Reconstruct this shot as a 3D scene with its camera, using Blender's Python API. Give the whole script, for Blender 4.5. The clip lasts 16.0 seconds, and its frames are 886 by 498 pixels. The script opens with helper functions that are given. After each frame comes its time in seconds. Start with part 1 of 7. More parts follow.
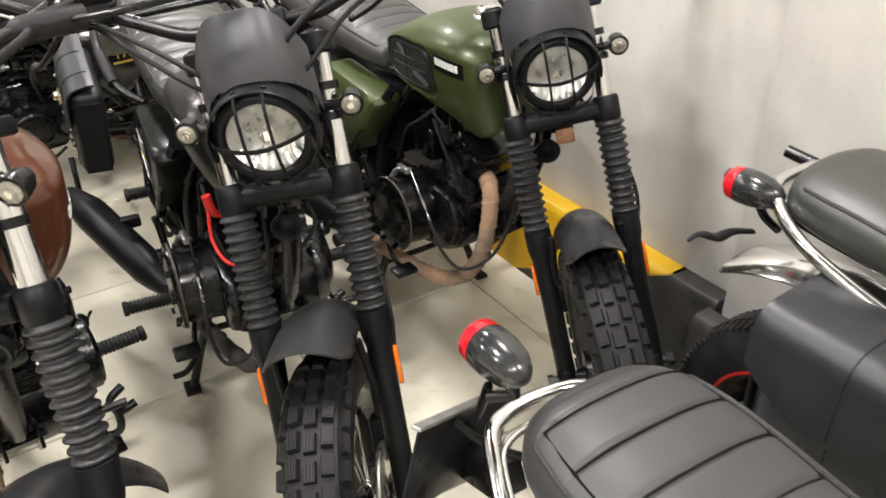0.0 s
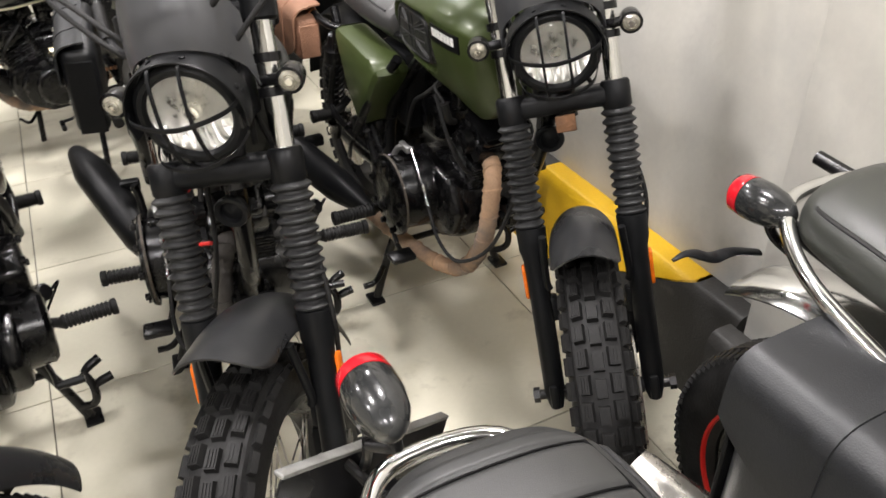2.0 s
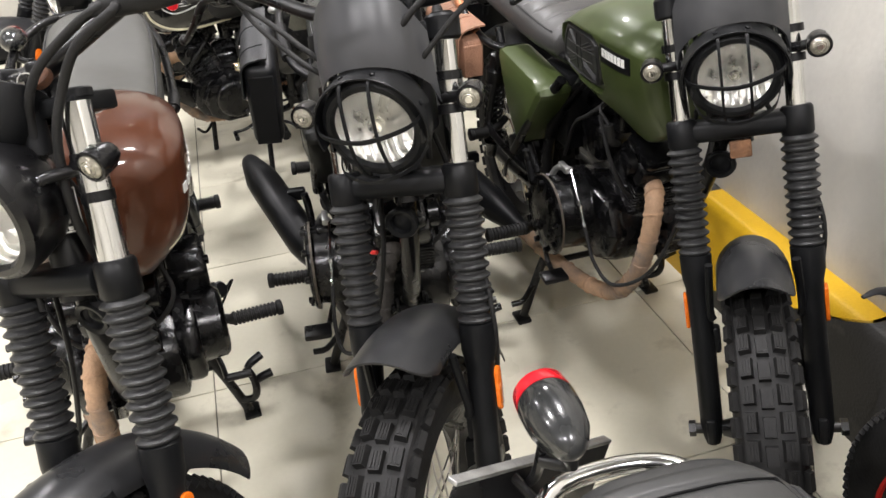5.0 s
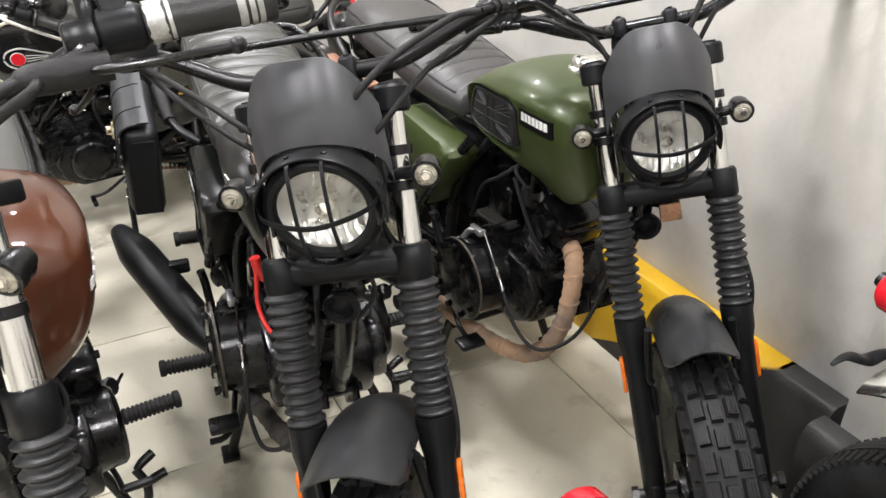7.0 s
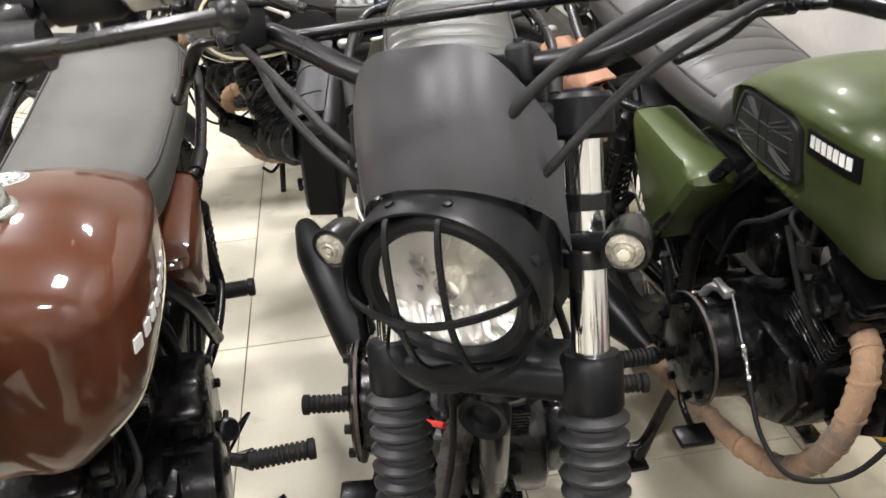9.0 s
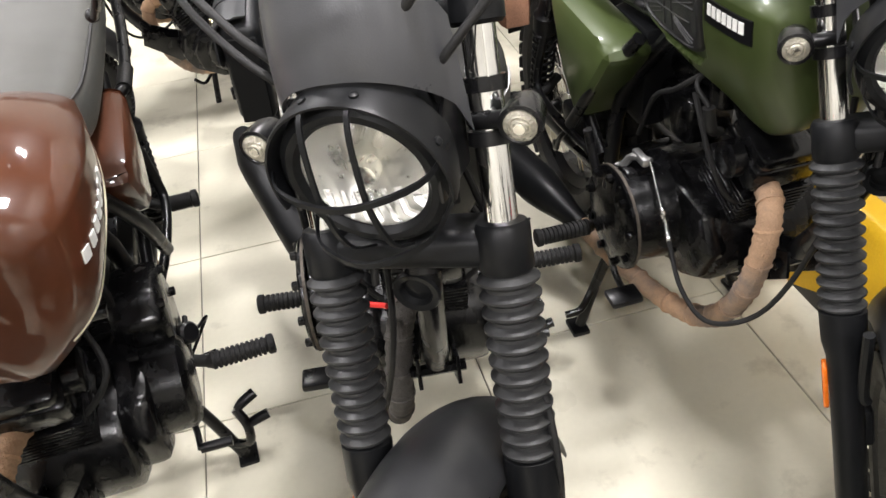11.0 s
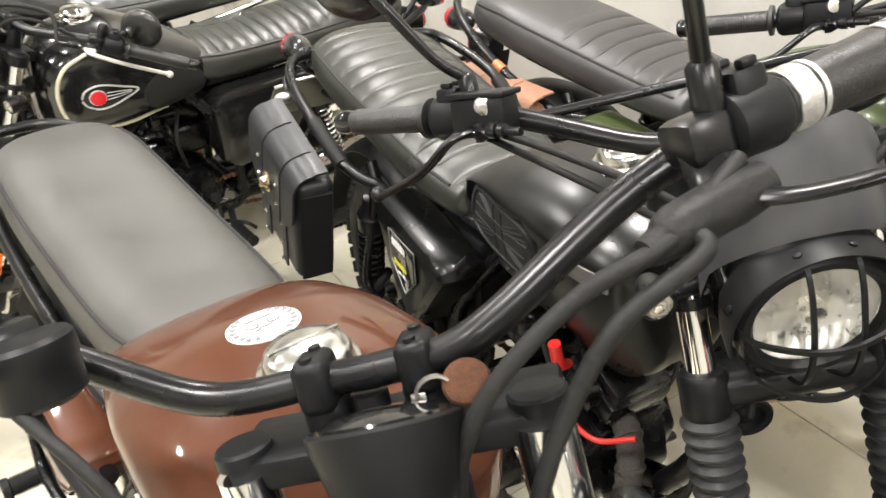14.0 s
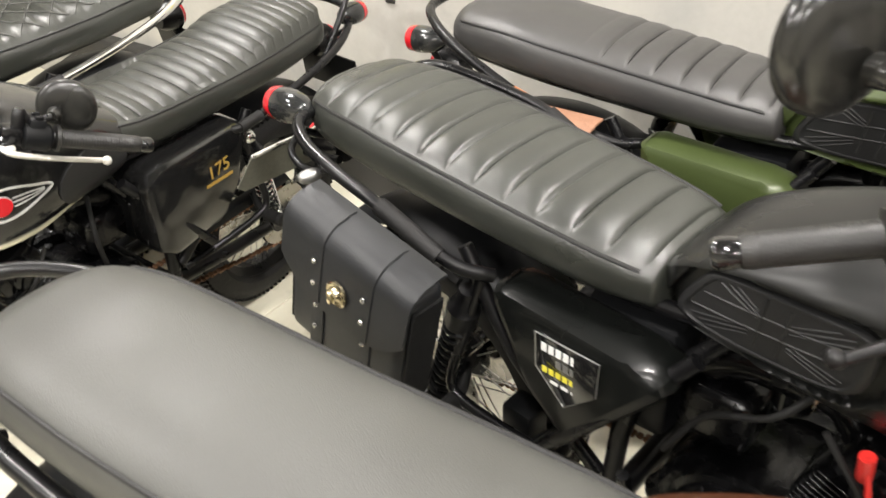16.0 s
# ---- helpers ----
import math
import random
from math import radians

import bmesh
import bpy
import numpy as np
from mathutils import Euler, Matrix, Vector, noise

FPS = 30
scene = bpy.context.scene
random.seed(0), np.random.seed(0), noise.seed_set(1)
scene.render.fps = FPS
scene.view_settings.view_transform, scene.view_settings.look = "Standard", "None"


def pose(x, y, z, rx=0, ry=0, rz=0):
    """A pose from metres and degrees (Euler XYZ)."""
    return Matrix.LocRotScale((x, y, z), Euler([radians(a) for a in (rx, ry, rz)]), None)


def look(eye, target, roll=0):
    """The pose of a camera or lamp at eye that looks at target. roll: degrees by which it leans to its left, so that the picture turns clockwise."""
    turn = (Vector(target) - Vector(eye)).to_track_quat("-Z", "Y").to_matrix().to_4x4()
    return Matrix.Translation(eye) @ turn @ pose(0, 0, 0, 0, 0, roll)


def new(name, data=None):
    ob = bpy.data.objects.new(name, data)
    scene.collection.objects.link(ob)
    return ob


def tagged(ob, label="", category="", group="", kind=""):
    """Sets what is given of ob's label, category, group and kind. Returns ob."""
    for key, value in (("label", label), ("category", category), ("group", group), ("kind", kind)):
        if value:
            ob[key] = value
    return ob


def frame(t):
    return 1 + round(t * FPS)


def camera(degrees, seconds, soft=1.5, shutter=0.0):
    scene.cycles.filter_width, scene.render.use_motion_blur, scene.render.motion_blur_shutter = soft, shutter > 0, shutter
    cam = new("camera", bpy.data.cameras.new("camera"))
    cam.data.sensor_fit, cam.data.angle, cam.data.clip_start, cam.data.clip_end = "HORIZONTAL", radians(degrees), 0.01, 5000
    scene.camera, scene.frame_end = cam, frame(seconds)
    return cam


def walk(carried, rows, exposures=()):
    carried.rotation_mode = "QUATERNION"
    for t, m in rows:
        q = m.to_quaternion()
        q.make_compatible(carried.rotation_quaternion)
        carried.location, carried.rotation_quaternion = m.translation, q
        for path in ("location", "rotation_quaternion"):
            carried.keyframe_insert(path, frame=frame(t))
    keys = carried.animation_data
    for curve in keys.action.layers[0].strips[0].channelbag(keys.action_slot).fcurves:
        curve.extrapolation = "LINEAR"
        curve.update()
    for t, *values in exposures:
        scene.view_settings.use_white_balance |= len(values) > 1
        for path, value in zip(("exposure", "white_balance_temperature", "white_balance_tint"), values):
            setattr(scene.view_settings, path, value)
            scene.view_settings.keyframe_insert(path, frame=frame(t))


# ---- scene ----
cam = camera(59.1, 16.0, 1.5, 0.25)
PATH = [
    (0, (0.012, -1.677, 1.389), (0.94, -0.255, 0.333), -0.9),
    (0.5, (0.044, -1.592, 1.391), (0.878, -0.081, 0.382), -1.4),
    (1, (0.098, -1.502, 1.366), (0.89, 0.051, 0.386), -5.3),
    (1.5, (0.181, -1.536, 1.348), (0.987, -0.002, 0.349), -5.5),
    (2, (0.264, -1.639, 1.351), (0.984, -0.154, 0.221), -1.1),
    (2.5, (0.256, -1.659, 1.35), (0.704, -0.092, 0.19), -4.8),
    (3, (0.238, -1.642, 1.348), (0.701, -0.068, 0.203), -6.3),
    (3.2, (0.22, -1.618, 1.34), (0.764, -0.068, 0.2), -6.8),
    (5.3, (0.208, -1.629, 1.362), (0.623, 0.017, 0.305), -4.0),
    (5.5, (0.187, -1.581, 1.366), (0.622, 0.071, 0.327), -4.1),
    (6, (0.122, -1.47, 1.351), (0.638, 0.184, 0.351), -4.1),
    (6.5, (0.109, -1.465, 1.35), (0.809, 0.121, 0.353), -2.5),
    (7, (0.105, -1.47, 1.362), (0.922, 0.061, 0.368), 0.1),
    (7.5, (0.087, -1.372, 1.368), (0.74, 0.233, 0.371), -1.8),
    (8, (0.172, -1.313, 1.379), (0.723, 0.331, 0.38), -2.6),
    (8.5, (0.307, -1.249, 1.345), (0.764, 0.425, 0.35), -2.4),
    (9, (0.32, -1.127, 1.253), (0.538, 0.581, 0.235), -3.6),
    (9.5, (0.348, -1.114, 1.194), (0.582, 0.56, 0.123), -5.7),
    (9.7, (0.35, -1.109, 1.185), (0.615, 0.543, 0.089), -5.7),
    (11.8, (0.314, -1.233, 1.355), (0.621, 0.275, 0.077), -8.5),
    (12, (0.227, -1.233, 1.369), (0.713, 0.296, 0.174), -4.1),
    (12.5, (0.001, -1.266, 1.379), (0.714, 0.251, 0.288), -2.5),
    (13, (-0.102, -1.245, 1.379), (0.689, 0.258, 0.323), -1.9),
    (13.5, (-0.175, -1.064, 1.373), (0.578, 0.472, 0.337), -5.7),
    (14, (-0.197, -0.921, 1.363), (0.699, 0.518, 0.302), -3.7),
    (14.5, (-0.31, -0.773, 1.362), (0.857, 0.435, 0.276), 0.1),
    (15, (-0.447, -0.628, 1.386), (0.87, 0.413, 0.298), 1.4),
    (15.5, (-0.446, -0.49, 1.377), (0.869, 0.531, 0.268), 0.4),
    (16, (-0.361, -0.291, 1.371), (0.931, 0.745, 0.25), -3.4),
]
walk(cam, [(t, look(eye, target, roll)) for t, eye, target, roll in PATH],
     [(0, 0.10, 6550, 14), (1, 0.02, 6520, 14), (2, -0.02, 6500, 14), (2.5, -0.07, 6480, 14), (3.2, -0.11, 6450, 14), (5.5, 0.02, 6350, 14), (6.5, 0.10, 6300, 14), (8, 0.10, 6350, 14), (9, 0.14, 6400, 14), (9.5, 0.22, 6390, 14),
      (12, 0.27, 6350, 14), (13, 0.29, 6480, 13), (14.5, 0.30, 6680, 11), (15.5, 0.23, 6680, 11), (16, 0.25, 6680, 11)])

# ---- light ----
world = bpy.data.worlds.new("room_world")
scene.world = world
world.use_nodes = True
world.node_tree.nodes["Background"].inputs[0].default_value = (0.9, 0.95, 1.0, 1)
world.node_tree.nodes["Background"].inputs[1].default_value = 0.008


# ---- materials ----
MATS = {}


def material(name, base, rough=0.5, metal=0.0, spread=0.15, scale=12.0, fine=160.0, bump=0.02, rough_spread=0.1,
             coat=0.0, stain=None, stain_scale=3.0, stain_at=0.6, spec=0.4, spread_over=False, stain_soft=0.16):
    """Procedural surface: base colour varied at two scales, roughness wear, fine relief, optional stains."""
    m = bpy.data.materials.new(name)
    m.use_nodes = True
    nt = m.node_tree
    n, l = nt.nodes, nt.links
    b = n["Principled BSDF"]
    co = n.new("ShaderNodeTexCoord")
    info = n.new("ShaderNodeObjectInfo")
    big = n.new("ShaderNodeTexNoise")
    big.inputs["Scale"].default_value, big.inputs["Detail"].default_value = scale, 5
    small = n.new("ShaderNodeTexNoise")
    small.inputs["Scale"].default_value, small.inputs["Detail"].default_value = fine, 3
    shift = n.new("ShaderNodeVectorMath")
    l.new(co.outputs["Object"], shift.inputs[0])
    l.new(info.outputs["Random"], shift.inputs[1])
    l.new(shift.outputs[0], big.inputs["Vector"])
    l.new(co.outputs["Object"], small.inputs["Vector"])
    mix = n.new("ShaderNodeMix")
    mix.data_type = "RGBA"
    lo = tuple(c * (1 - spread) for c in base[:3]) + (1,)
    hi = tuple(min(1, c * (1 + spread)) for c in base[:3]) + (1,)
    mix.inputs["A"].default_value, mix.inputs["B"].default_value = lo, hi
    add = n.new("ShaderNodeMath")
    add.operation = "MULTIPLY_ADD"
    l.new(small.outputs["Fac"], add.inputs[0])
    add.inputs[1].default_value = 0.35
    l.new(big.outputs["Fac"], add.inputs[2])
    ramp = n.new("ShaderNodeMapRange")
    ramp.inputs["From Min"].default_value, ramp.inputs["From Max"].default_value = 0.4, 0.95
    l.new(add.outputs[0], ramp.inputs["Value"])
    l.new(ramp.outputs[0], mix.inputs["Factor"])
    colour = mix.outputs["Result"]
    if stain:
        st = n.new("ShaderNodeTexNoise")
        st.inputs["Scale"].default_value, st.inputs["Detail"].default_value, st.inputs["Roughness"].default_value = stain_scale, 7, 0.65
        l.new(n.new("ShaderNodeNewGeometry").outputs["Position"] if spread_over else co.outputs["Object"], st.inputs["Vector"])
        sr = n.new("ShaderNodeMapRange")
        sr.inputs["From Min"].default_value, sr.inputs["From Max"].default_value = stain_at, stain_at + stain_soft
        l.new(st.outputs["Fac"], sr.inputs["Value"])
        sm = n.new("ShaderNodeMix")
        sm.data_type = "RGBA"
        sm.inputs["B"].default_value = stain
        l.new(sr.outputs[0], sm.inputs["Factor"])
        l.new(colour, sm.inputs["A"])
        colour = sm.outputs["Result"]
    l.new(colour, b.inputs["Base Color"])
    rr = n.new("ShaderNodeMapRange")
    rr.inputs["From Min"].default_value, rr.inputs["From Max"].default_value = 0.3, 0.7
    rr.inputs["To Min"].default_value, rr.inputs["To Max"].default_value = max(0.02, rough - rough_spread), min(1, rough + rough_spread)
    l.new(big.outputs["Fac"], rr.inputs["Value"])
    l.new(rr.outputs[0], b.inputs["Roughness"])
    b.inputs["Metallic"].default_value = metal
    b.inputs["Coat Weight"].default_value = coat
    b.inputs["Coat Roughness"].default_value = 0.06
    b.inputs["Specular IOR Level"].default_value = spec
    if bump:
        bu = n.new("ShaderNodeBump")
        bu.inputs["Strength"].default_value, bu.inputs["Distance"].default_value = 0.6, bump * 0.05
        l.new(small.outputs["Fac"], bu.inputs["Height"])
        l.new(bu.outputs[0], b.inputs["Normal"])
    MATS[name] = m
    return m


BLACK_MATT = material("black_matt_plastic", (0.0060, 0.0064, 0.0070, 1), 0.43, spec=0.20, spread=0.2, bump=0.004, fine=500)
SCREEN_BLACK = material("grey_black_screen_plastic", (0.042, 0.043, 0.046, 1), 0.36, spread=0.14, bump=0.004, fine=500, spec=0.55)
FENDER_BLACK = material("black_fender_plastic", (0.022, 0.0225, 0.0235, 1), 0.33, spread=0.25, bump=0.003, scale=9, spec=0.5,
                        stain=(0.04, 0.04, 0.038, 1), stain_scale=7, stain_at=0.58)
BLACK_SATIN = material("black_satin_paint", (0.0048, 0.0048, 0.0053, 1), 0.30, spread=0.3, bump=0.002, spec=0.36)
BLACK_GLOSS = material("black_gloss_paint", (0.008, 0.008, 0.008, 1), 0.16, spread=0.2, bump=0.0, coat=0.7, scale=5)
BLACK_SHEEN = material("black_semi_gloss_paint", (0.0045, 0.005, 0.0046, 1), 0.31, spread=0.2, bump=0.001, coat=0.14, spec=0.20, scale=5)
INDICATOR_BLACK = material("charcoal_indicator_paint", (0.018, 0.019, 0.019, 1), 0.22, spread=0.15, bump=0.0, coat=0.5)
ENGINE_BLACK = material("engine_black_enamel", (0.003, 0.003, 0.0033, 1), 0.24, spread=0.5, bump=0.012, scale=30, spec=0.4,
                        stain=(0.009, 0.0085, 0.008, 1), stain_scale=22, stain_at=0.68)
RUBBER = material("black_rubber", (0.0125, 0.0123, 0.0120, 1), 0.58, spec=0.25, spread=0.35, bump=0.03, scale=25,
                  stain=(0.10, 0.095, 0.085, 1), stain_scale=14, stain_at=0.66)
BELLOWS = material("grey_black_rubber_bellows", (0.020, 0.0204, 0.0208, 1), 0.46, spread=0.25, bump=0.02, scale=18)
LEATHER = material("black_seat_vinyl", (0.026, 0.0280, 0.0235, 1), 0.36, spread=0.2, fine=700, bump=0.012, scale=6, spec=0.75)
LEATHER_GREY = material("dark_grey_seat_vinyl", (0.042, 0.041, 0.040, 1), 0.40, spread=0.15, fine=800, bump=0.010, scale=5, spec=0.6)
LEATHER_DARK = material("charcoal_seat_vinyl", (0.030, 0.0305, 0.030, 1), 0.44, spread=0.15, fine=900, bump=0.006, scale=6, spec=0.5)
LEATHER_SMOOTH = material("smooth_grey_seat_vinyl", (0.052, 0.0525, 0.0475, 1), 0.45, spread=0.16, fine=600, bump=0.014, scale=7, spec=0.65)
BAG_GUSSET = material("dull_black_bag_gusset", (0.006, 0.0062, 0.0065, 1), 0.6, spread=0.3, fine=420, bump=0.02, scale=14, spec=0.25)
LEATHER_BAG = material("black_bag_leather", (0.014, 0.015, 0.0165, 1), 0.42, spread=0.25, fine=420, bump=0.012, scale=9, spec=0.45)
STITCH = material("black_piping", (0.016, 0.016, 0.016, 1), 0.5, spread=0.2, bump=0.02)
PAD_RUBBER = material("charcoal_pad_rubber", (0.017, 0.0172, 0.0175, 1), 0.5, spread=0.2, bump=0.01, fine=600, spec=0.4)
TANK_SATIN = material("black_satin_tank_paint", (0.0050, 0.0053, 0.0049, 1), 0.34, spread=0.2, bump=0.001, spec=0.40, scale=5)
SHELL = material("black_mirror_shell_plastic", (0.013, 0.0128, 0.0115, 1), 0.30, spread=0.2, bump=0.001, spec=0.6, scale=5)
GRIP = material("grip_rubber", (0.015, 0.0147, 0.014, 1), 0.42, spread=0.25, bump=0.02, fine=500, spec=0.5)
THREAD = material("black_thread", (0.004, 0.004, 0.004, 1), 0.7, spread=0.2, bump=0.02, spec=0.1)
PALE_THREAD = material("pale_thread", (0.10, 0.10, 0.095, 1), 0.8, spread=0.2, bump=0.02, spec=0.1)
CAP_STEEL = material("satin_steel_cap", (0.70, 0.70, 0.66, 1), 0.24, 1.0, spread=0.06, bump=0.0, rough_spread=0.05)
CHROME = material("chrome", (0.84, 0.84, 0.82, 1), 0.13, 1.0, spread=0.06, bump=0.0, rough_spread=0.05)
STEEL = material("brushed_steel", (0.62, 0.60, 0.56, 1), 0.28, 1.0, spread=0.15, bump=0.01, scale=20)
ALU = material("cast_aluminium", (0.35, 0.35, 0.34, 1), 0.42, 0.9, spread=0.25, bump=0.03, scale=25)
GREEN = material("olive_green_paint", (0.042, 0.058, 0.017, 1), 0.36, 0.15, spread=0.12, bump=0.002, coat=0.15, scale=4)
BROWN = material("copper_brown_paint", (0.072, 0.0235, 0.0102, 1), 0.38, 0.0, spread=0.16, bump=0.0, coat=0.75, spec=0.15, scale=4)
WRAP = material("tan_exhaust_wrap", (0.47, 0.30, 0.185, 1), 0.85, spread=0.3, fine=300, bump=0.12, scale=14,
                stain=(0.20, 0.165, 0.14, 1), stain_scale=5, stain_at=0.48)
WRAP_DARK = material("charcoal_exhaust_wrap", (0.055, 0.05, 0.045, 1), 0.85, spread=0.4, fine=300, bump=0.12, scale=14,
                     stain=(0.16, 0.13, 0.10, 1), stain_scale=9, stain_at=0.6)
WORN_EDGE = material("worn_cover_edge", (0.10, 0.085, 0.07, 1), 0.5, 0.5, spread=0.5, bump=0.05, scale=60)
RED_LENS = material("red_plastic_lens", (0.55, 0.012, 0.02, 1), 0.18, spread=0.1, bump=0.0, coat=0.5)
RED_WIRE = material("red_silicone_cable", (0.62, 0.03, 0.025, 1), 0.35, spread=0.1, bump=0.005)
RED_PAINT = material("red_rim_paint", (0.5, 0.02, 0.015, 1), 0.35, spread=0.1, bump=0.0)
AMBER = material("amber_reflector", (0.75, 0.16, 0.01, 1), 0.2, spread=0.15, bump=0.01, coat=0.5, scale=60)
WHITE = material("white_print", (0.75, 0.75, 0.72, 1), 0.5, spread=0.06, bump=0.0)
SILVER_PRINT = material("silver_print", (0.62, 0.62, 0.60, 1), 0.3, 0.35, spread=0.08, bump=0.0)
GREY_PRINT = material("grey_print", (0.16, 0.16, 0.17, 1), 0.5, spread=0.06, bump=0.0)
YELLOW_PRINT = material("yellow_print", (0.7, 0.62, 0.06, 1), 0.5, spread=0.06, bump=0.0)
GOLD = material("gold_print", (0.55, 0.36, 0.08, 1), 0.35, 0.4, spread=0.1, bump=0.0)
# pinstripe on the classic tank; on the brown tank it paints an edge highlight
CREAM = material("cream_pinstripe_and_highlight", (0.62, 0.58, 0.42, 1), 0.4, spread=0.08, bump=0.0)
LEVER_WHITE = material("white_lever_enamel", (0.70, 0.68, 0.62, 1), 0.35, spread=0.1, bump=0.005)
TAPE = material("worn_silver_tape", (0.42, 0.42, 0.40, 1), 0.42, 0.55, spread=0.3, bump=0.05, fine=240, scale=60)
COPPER_TAPE = material("copper_tape", (0.50, 0.20, 0.09, 1), 0.45, 0.3, spread=0.2, bump=0.02)
PALE_PLASTIC = material("pale_grey_plastic", (0.17, 0.17, 0.14, 1), 0.5, spread=0.3, scale=14, bump=0.02)
TAN_LEATHER = material("tan_leather", (0.30, 0.155, 0.095, 1), 0.55, spread=0.3, fine=220, bump=0.08, scale=20)
FOB_LEATHER = material("worn_brown_leather", (0.095, 0.038, 0.017, 1), 0.8, spread=0.35, fine=900, bump=0.2, scale=260)
RUST = material("rusty_steel", (0.20, 0.10, 0.05, 1), 0.75, 0.2, spread=0.5, bump=0.08, scale=26)
BRASS = material("brass_nickel", (0.72, 0.62, 0.42, 1), 0.22, 1.0, spread=0.15, bump=0.0)
WALL = material("grey_plaster_wall", (0.49, 0.475, 0.435, 1), 0.55, spread=0.10, scale=2.2, fine=60, bump=0.025,
                stain=(0.36, 0.36, 0.345, 1), stain_scale=1.9, stain_at=0.50)
CEIL_DARK = material("grey_ceiling_paint", (0.14, 0.14, 0.137, 1), 0.85, spread=0.08, scale=2, bump=0.02)
CEIL = material("white_ceiling_paint", (0.78, 0.78, 0.75, 1), 0.8, spread=0.04, scale=2, bump=0.02)
TILE = material("cream_floor_tile", (0.63, 0.60, 0.48, 1), 0.34, spread=0.07, scale=3.2, fine=70, bump=0.003, rough_spread=0.09,
                stain=(0.34, 0.31, 0.235, 1), stain_scale=4.6, stain_at=0.57, spread_over=True, stain_soft=0.20)
GROUT = material("dark_grout", (0.16, 0.15, 0.12, 1), 0.85, spread=0.2, bump=0.05)
YELLOW_PAINT = material("yellow_hazard_paint", (0.60, 0.36, 0.012, 1), 0.5, spread=0.14, scale=7, bump=0.03,
                        stain=(0.30, 0.19, 0.03, 1), stain_scale=6, stain_at=0.66)
BLACK_PAINT = material("black_hazard_paint", (0.028, 0.027, 0.025, 1), 0.55, spread=0.3, scale=8, bump=0.03,
                       stain=(0.09, 0.085, 0.075, 1), stain_scale=7, stain_at=0.64)


def add_streaks(m):
    """Tall soft trowel streaks for plaster."""
    nt = m.node_tree
    n, l = nt.nodes, nt.links
    b = n["Principled BSDF"]
    co = n.new("ShaderNodeTexCoord")
    mp = n.new("ShaderNodeMapping")
    mp.inputs["Scale"].default_value = (2.2, 2.2, 0.7)
    mp.inputs["Rotation"].default_value = (0.25, 0.0, 0.0)
    ns = n.new("ShaderNodeTexNoise")
    ns.inputs["Scale"].default_value, ns.inputs["Detail"].default_value = 1.8, 6
    l.new(co.outputs["Object"], mp.inputs["Vector"])
    l.new(mp.outputs[0], ns.inputs["Vector"])
    r = n.new("ShaderNodeMapRange")
    r.inputs["From Min"].default_value, r.inputs["From Max"].default_value = 0.42, 0.68
    r.inputs["To Max"].default_value = 0.5
    l.new(ns.outputs["Fac"], r.inputs["Value"])
    mx = n.new("ShaderNodeMix")
    mx.data_type = "RGBA"
    mx.inputs["B"].default_value = (0.60, 0.58, 0.51, 1)
    old = b.inputs["Base Color"].links[0].from_socket
    l.new(r.outputs[0], mx.inputs["Factor"])
    l.new(old, mx.inputs["A"])
    chip = n.new("ShaderNodeTexNoise")
    chip.inputs["Scale"].default_value, chip.inputs["Detail"].default_value, chip.inputs["Roughness"].default_value = 6.5, 8, 0.7
    mp2 = n.new("ShaderNodeMapping")
    mp2.inputs["Scale"].default_value = (1.0, 1.0, 0.55)
    l.new(co.outputs["Object"], mp2.inputs["Vector"])
    l.new(mp2.outputs[0], chip.inputs["Vector"])
    r2 = n.new("ShaderNodeMapRange")
    r2.inputs["From Min"].default_value, r2.inputs["From Max"].default_value = 0.735, 0.75
    l.new(chip.outputs["Fac"], r2.inputs["Value"])
    mx2 = n.new("ShaderNodeMix")
    mx2.data_type = "RGBA"
    mx2.inputs["B"].default_value = (0.78, 0.77, 0.73, 1)
    l.new(r2.outputs[0], mx2.inputs["Factor"])
    l.new(mx.outputs["Result"], mx2.inputs["A"])
    smear = n.new("ShaderNodeTexNoise")
    smear.inputs["Scale"].default_value, smear.inputs["Detail"].default_value = 3.4, 7
    mp3 = n.new("ShaderNodeMapping")
    mp3.inputs["Scale"].default_value = (1.0, 1.2, 0.6)
    mp3.inputs["Rotation"].default_value = (0.6, 0.0, 0.0)
    l.new(co.outputs["Object"], mp3.inputs["Vector"])
    l.new(mp3.outputs[0], smear.inputs["Vector"])
    r3 = n.new("ShaderNodeMapRange")
    r3.inputs["From Min"].default_value, r3.inputs["From Max"].default_value = 0.52, 0.72
    r3.inputs["To Max"].default_value = 0.32
    l.new(smear.outputs["Fac"], r3.inputs["Value"])
    mx3 = n.new("ShaderNodeMix")
    mx3.data_type = "RGBA"
    mx3.inputs["B"].default_value = (0.33, 0.335, 0.32, 1)
    l.new(r3.outputs[0], mx3.inputs["Factor"])
    l.new(mx2.outputs["Result"], mx3.inputs["A"])
    l.new(mx3.outputs["Result"], b.inputs["Base Color"])


add_streaks(WALL)


def glass(name, rough=0.02, tint=(1, 1, 1, 1)):
    m = bpy.data.materials.new(name)
    m.use_nodes = True
    b = m.node_tree.nodes["Principled BSDF"]
    b.inputs["Base Color"].default_value = tint
    b.inputs["Transmission Weight"].default_value = 1.0
    b.inputs["Roughness"].default_value = rough
    b.inputs["IOR"].default_value = 1.45
    return m


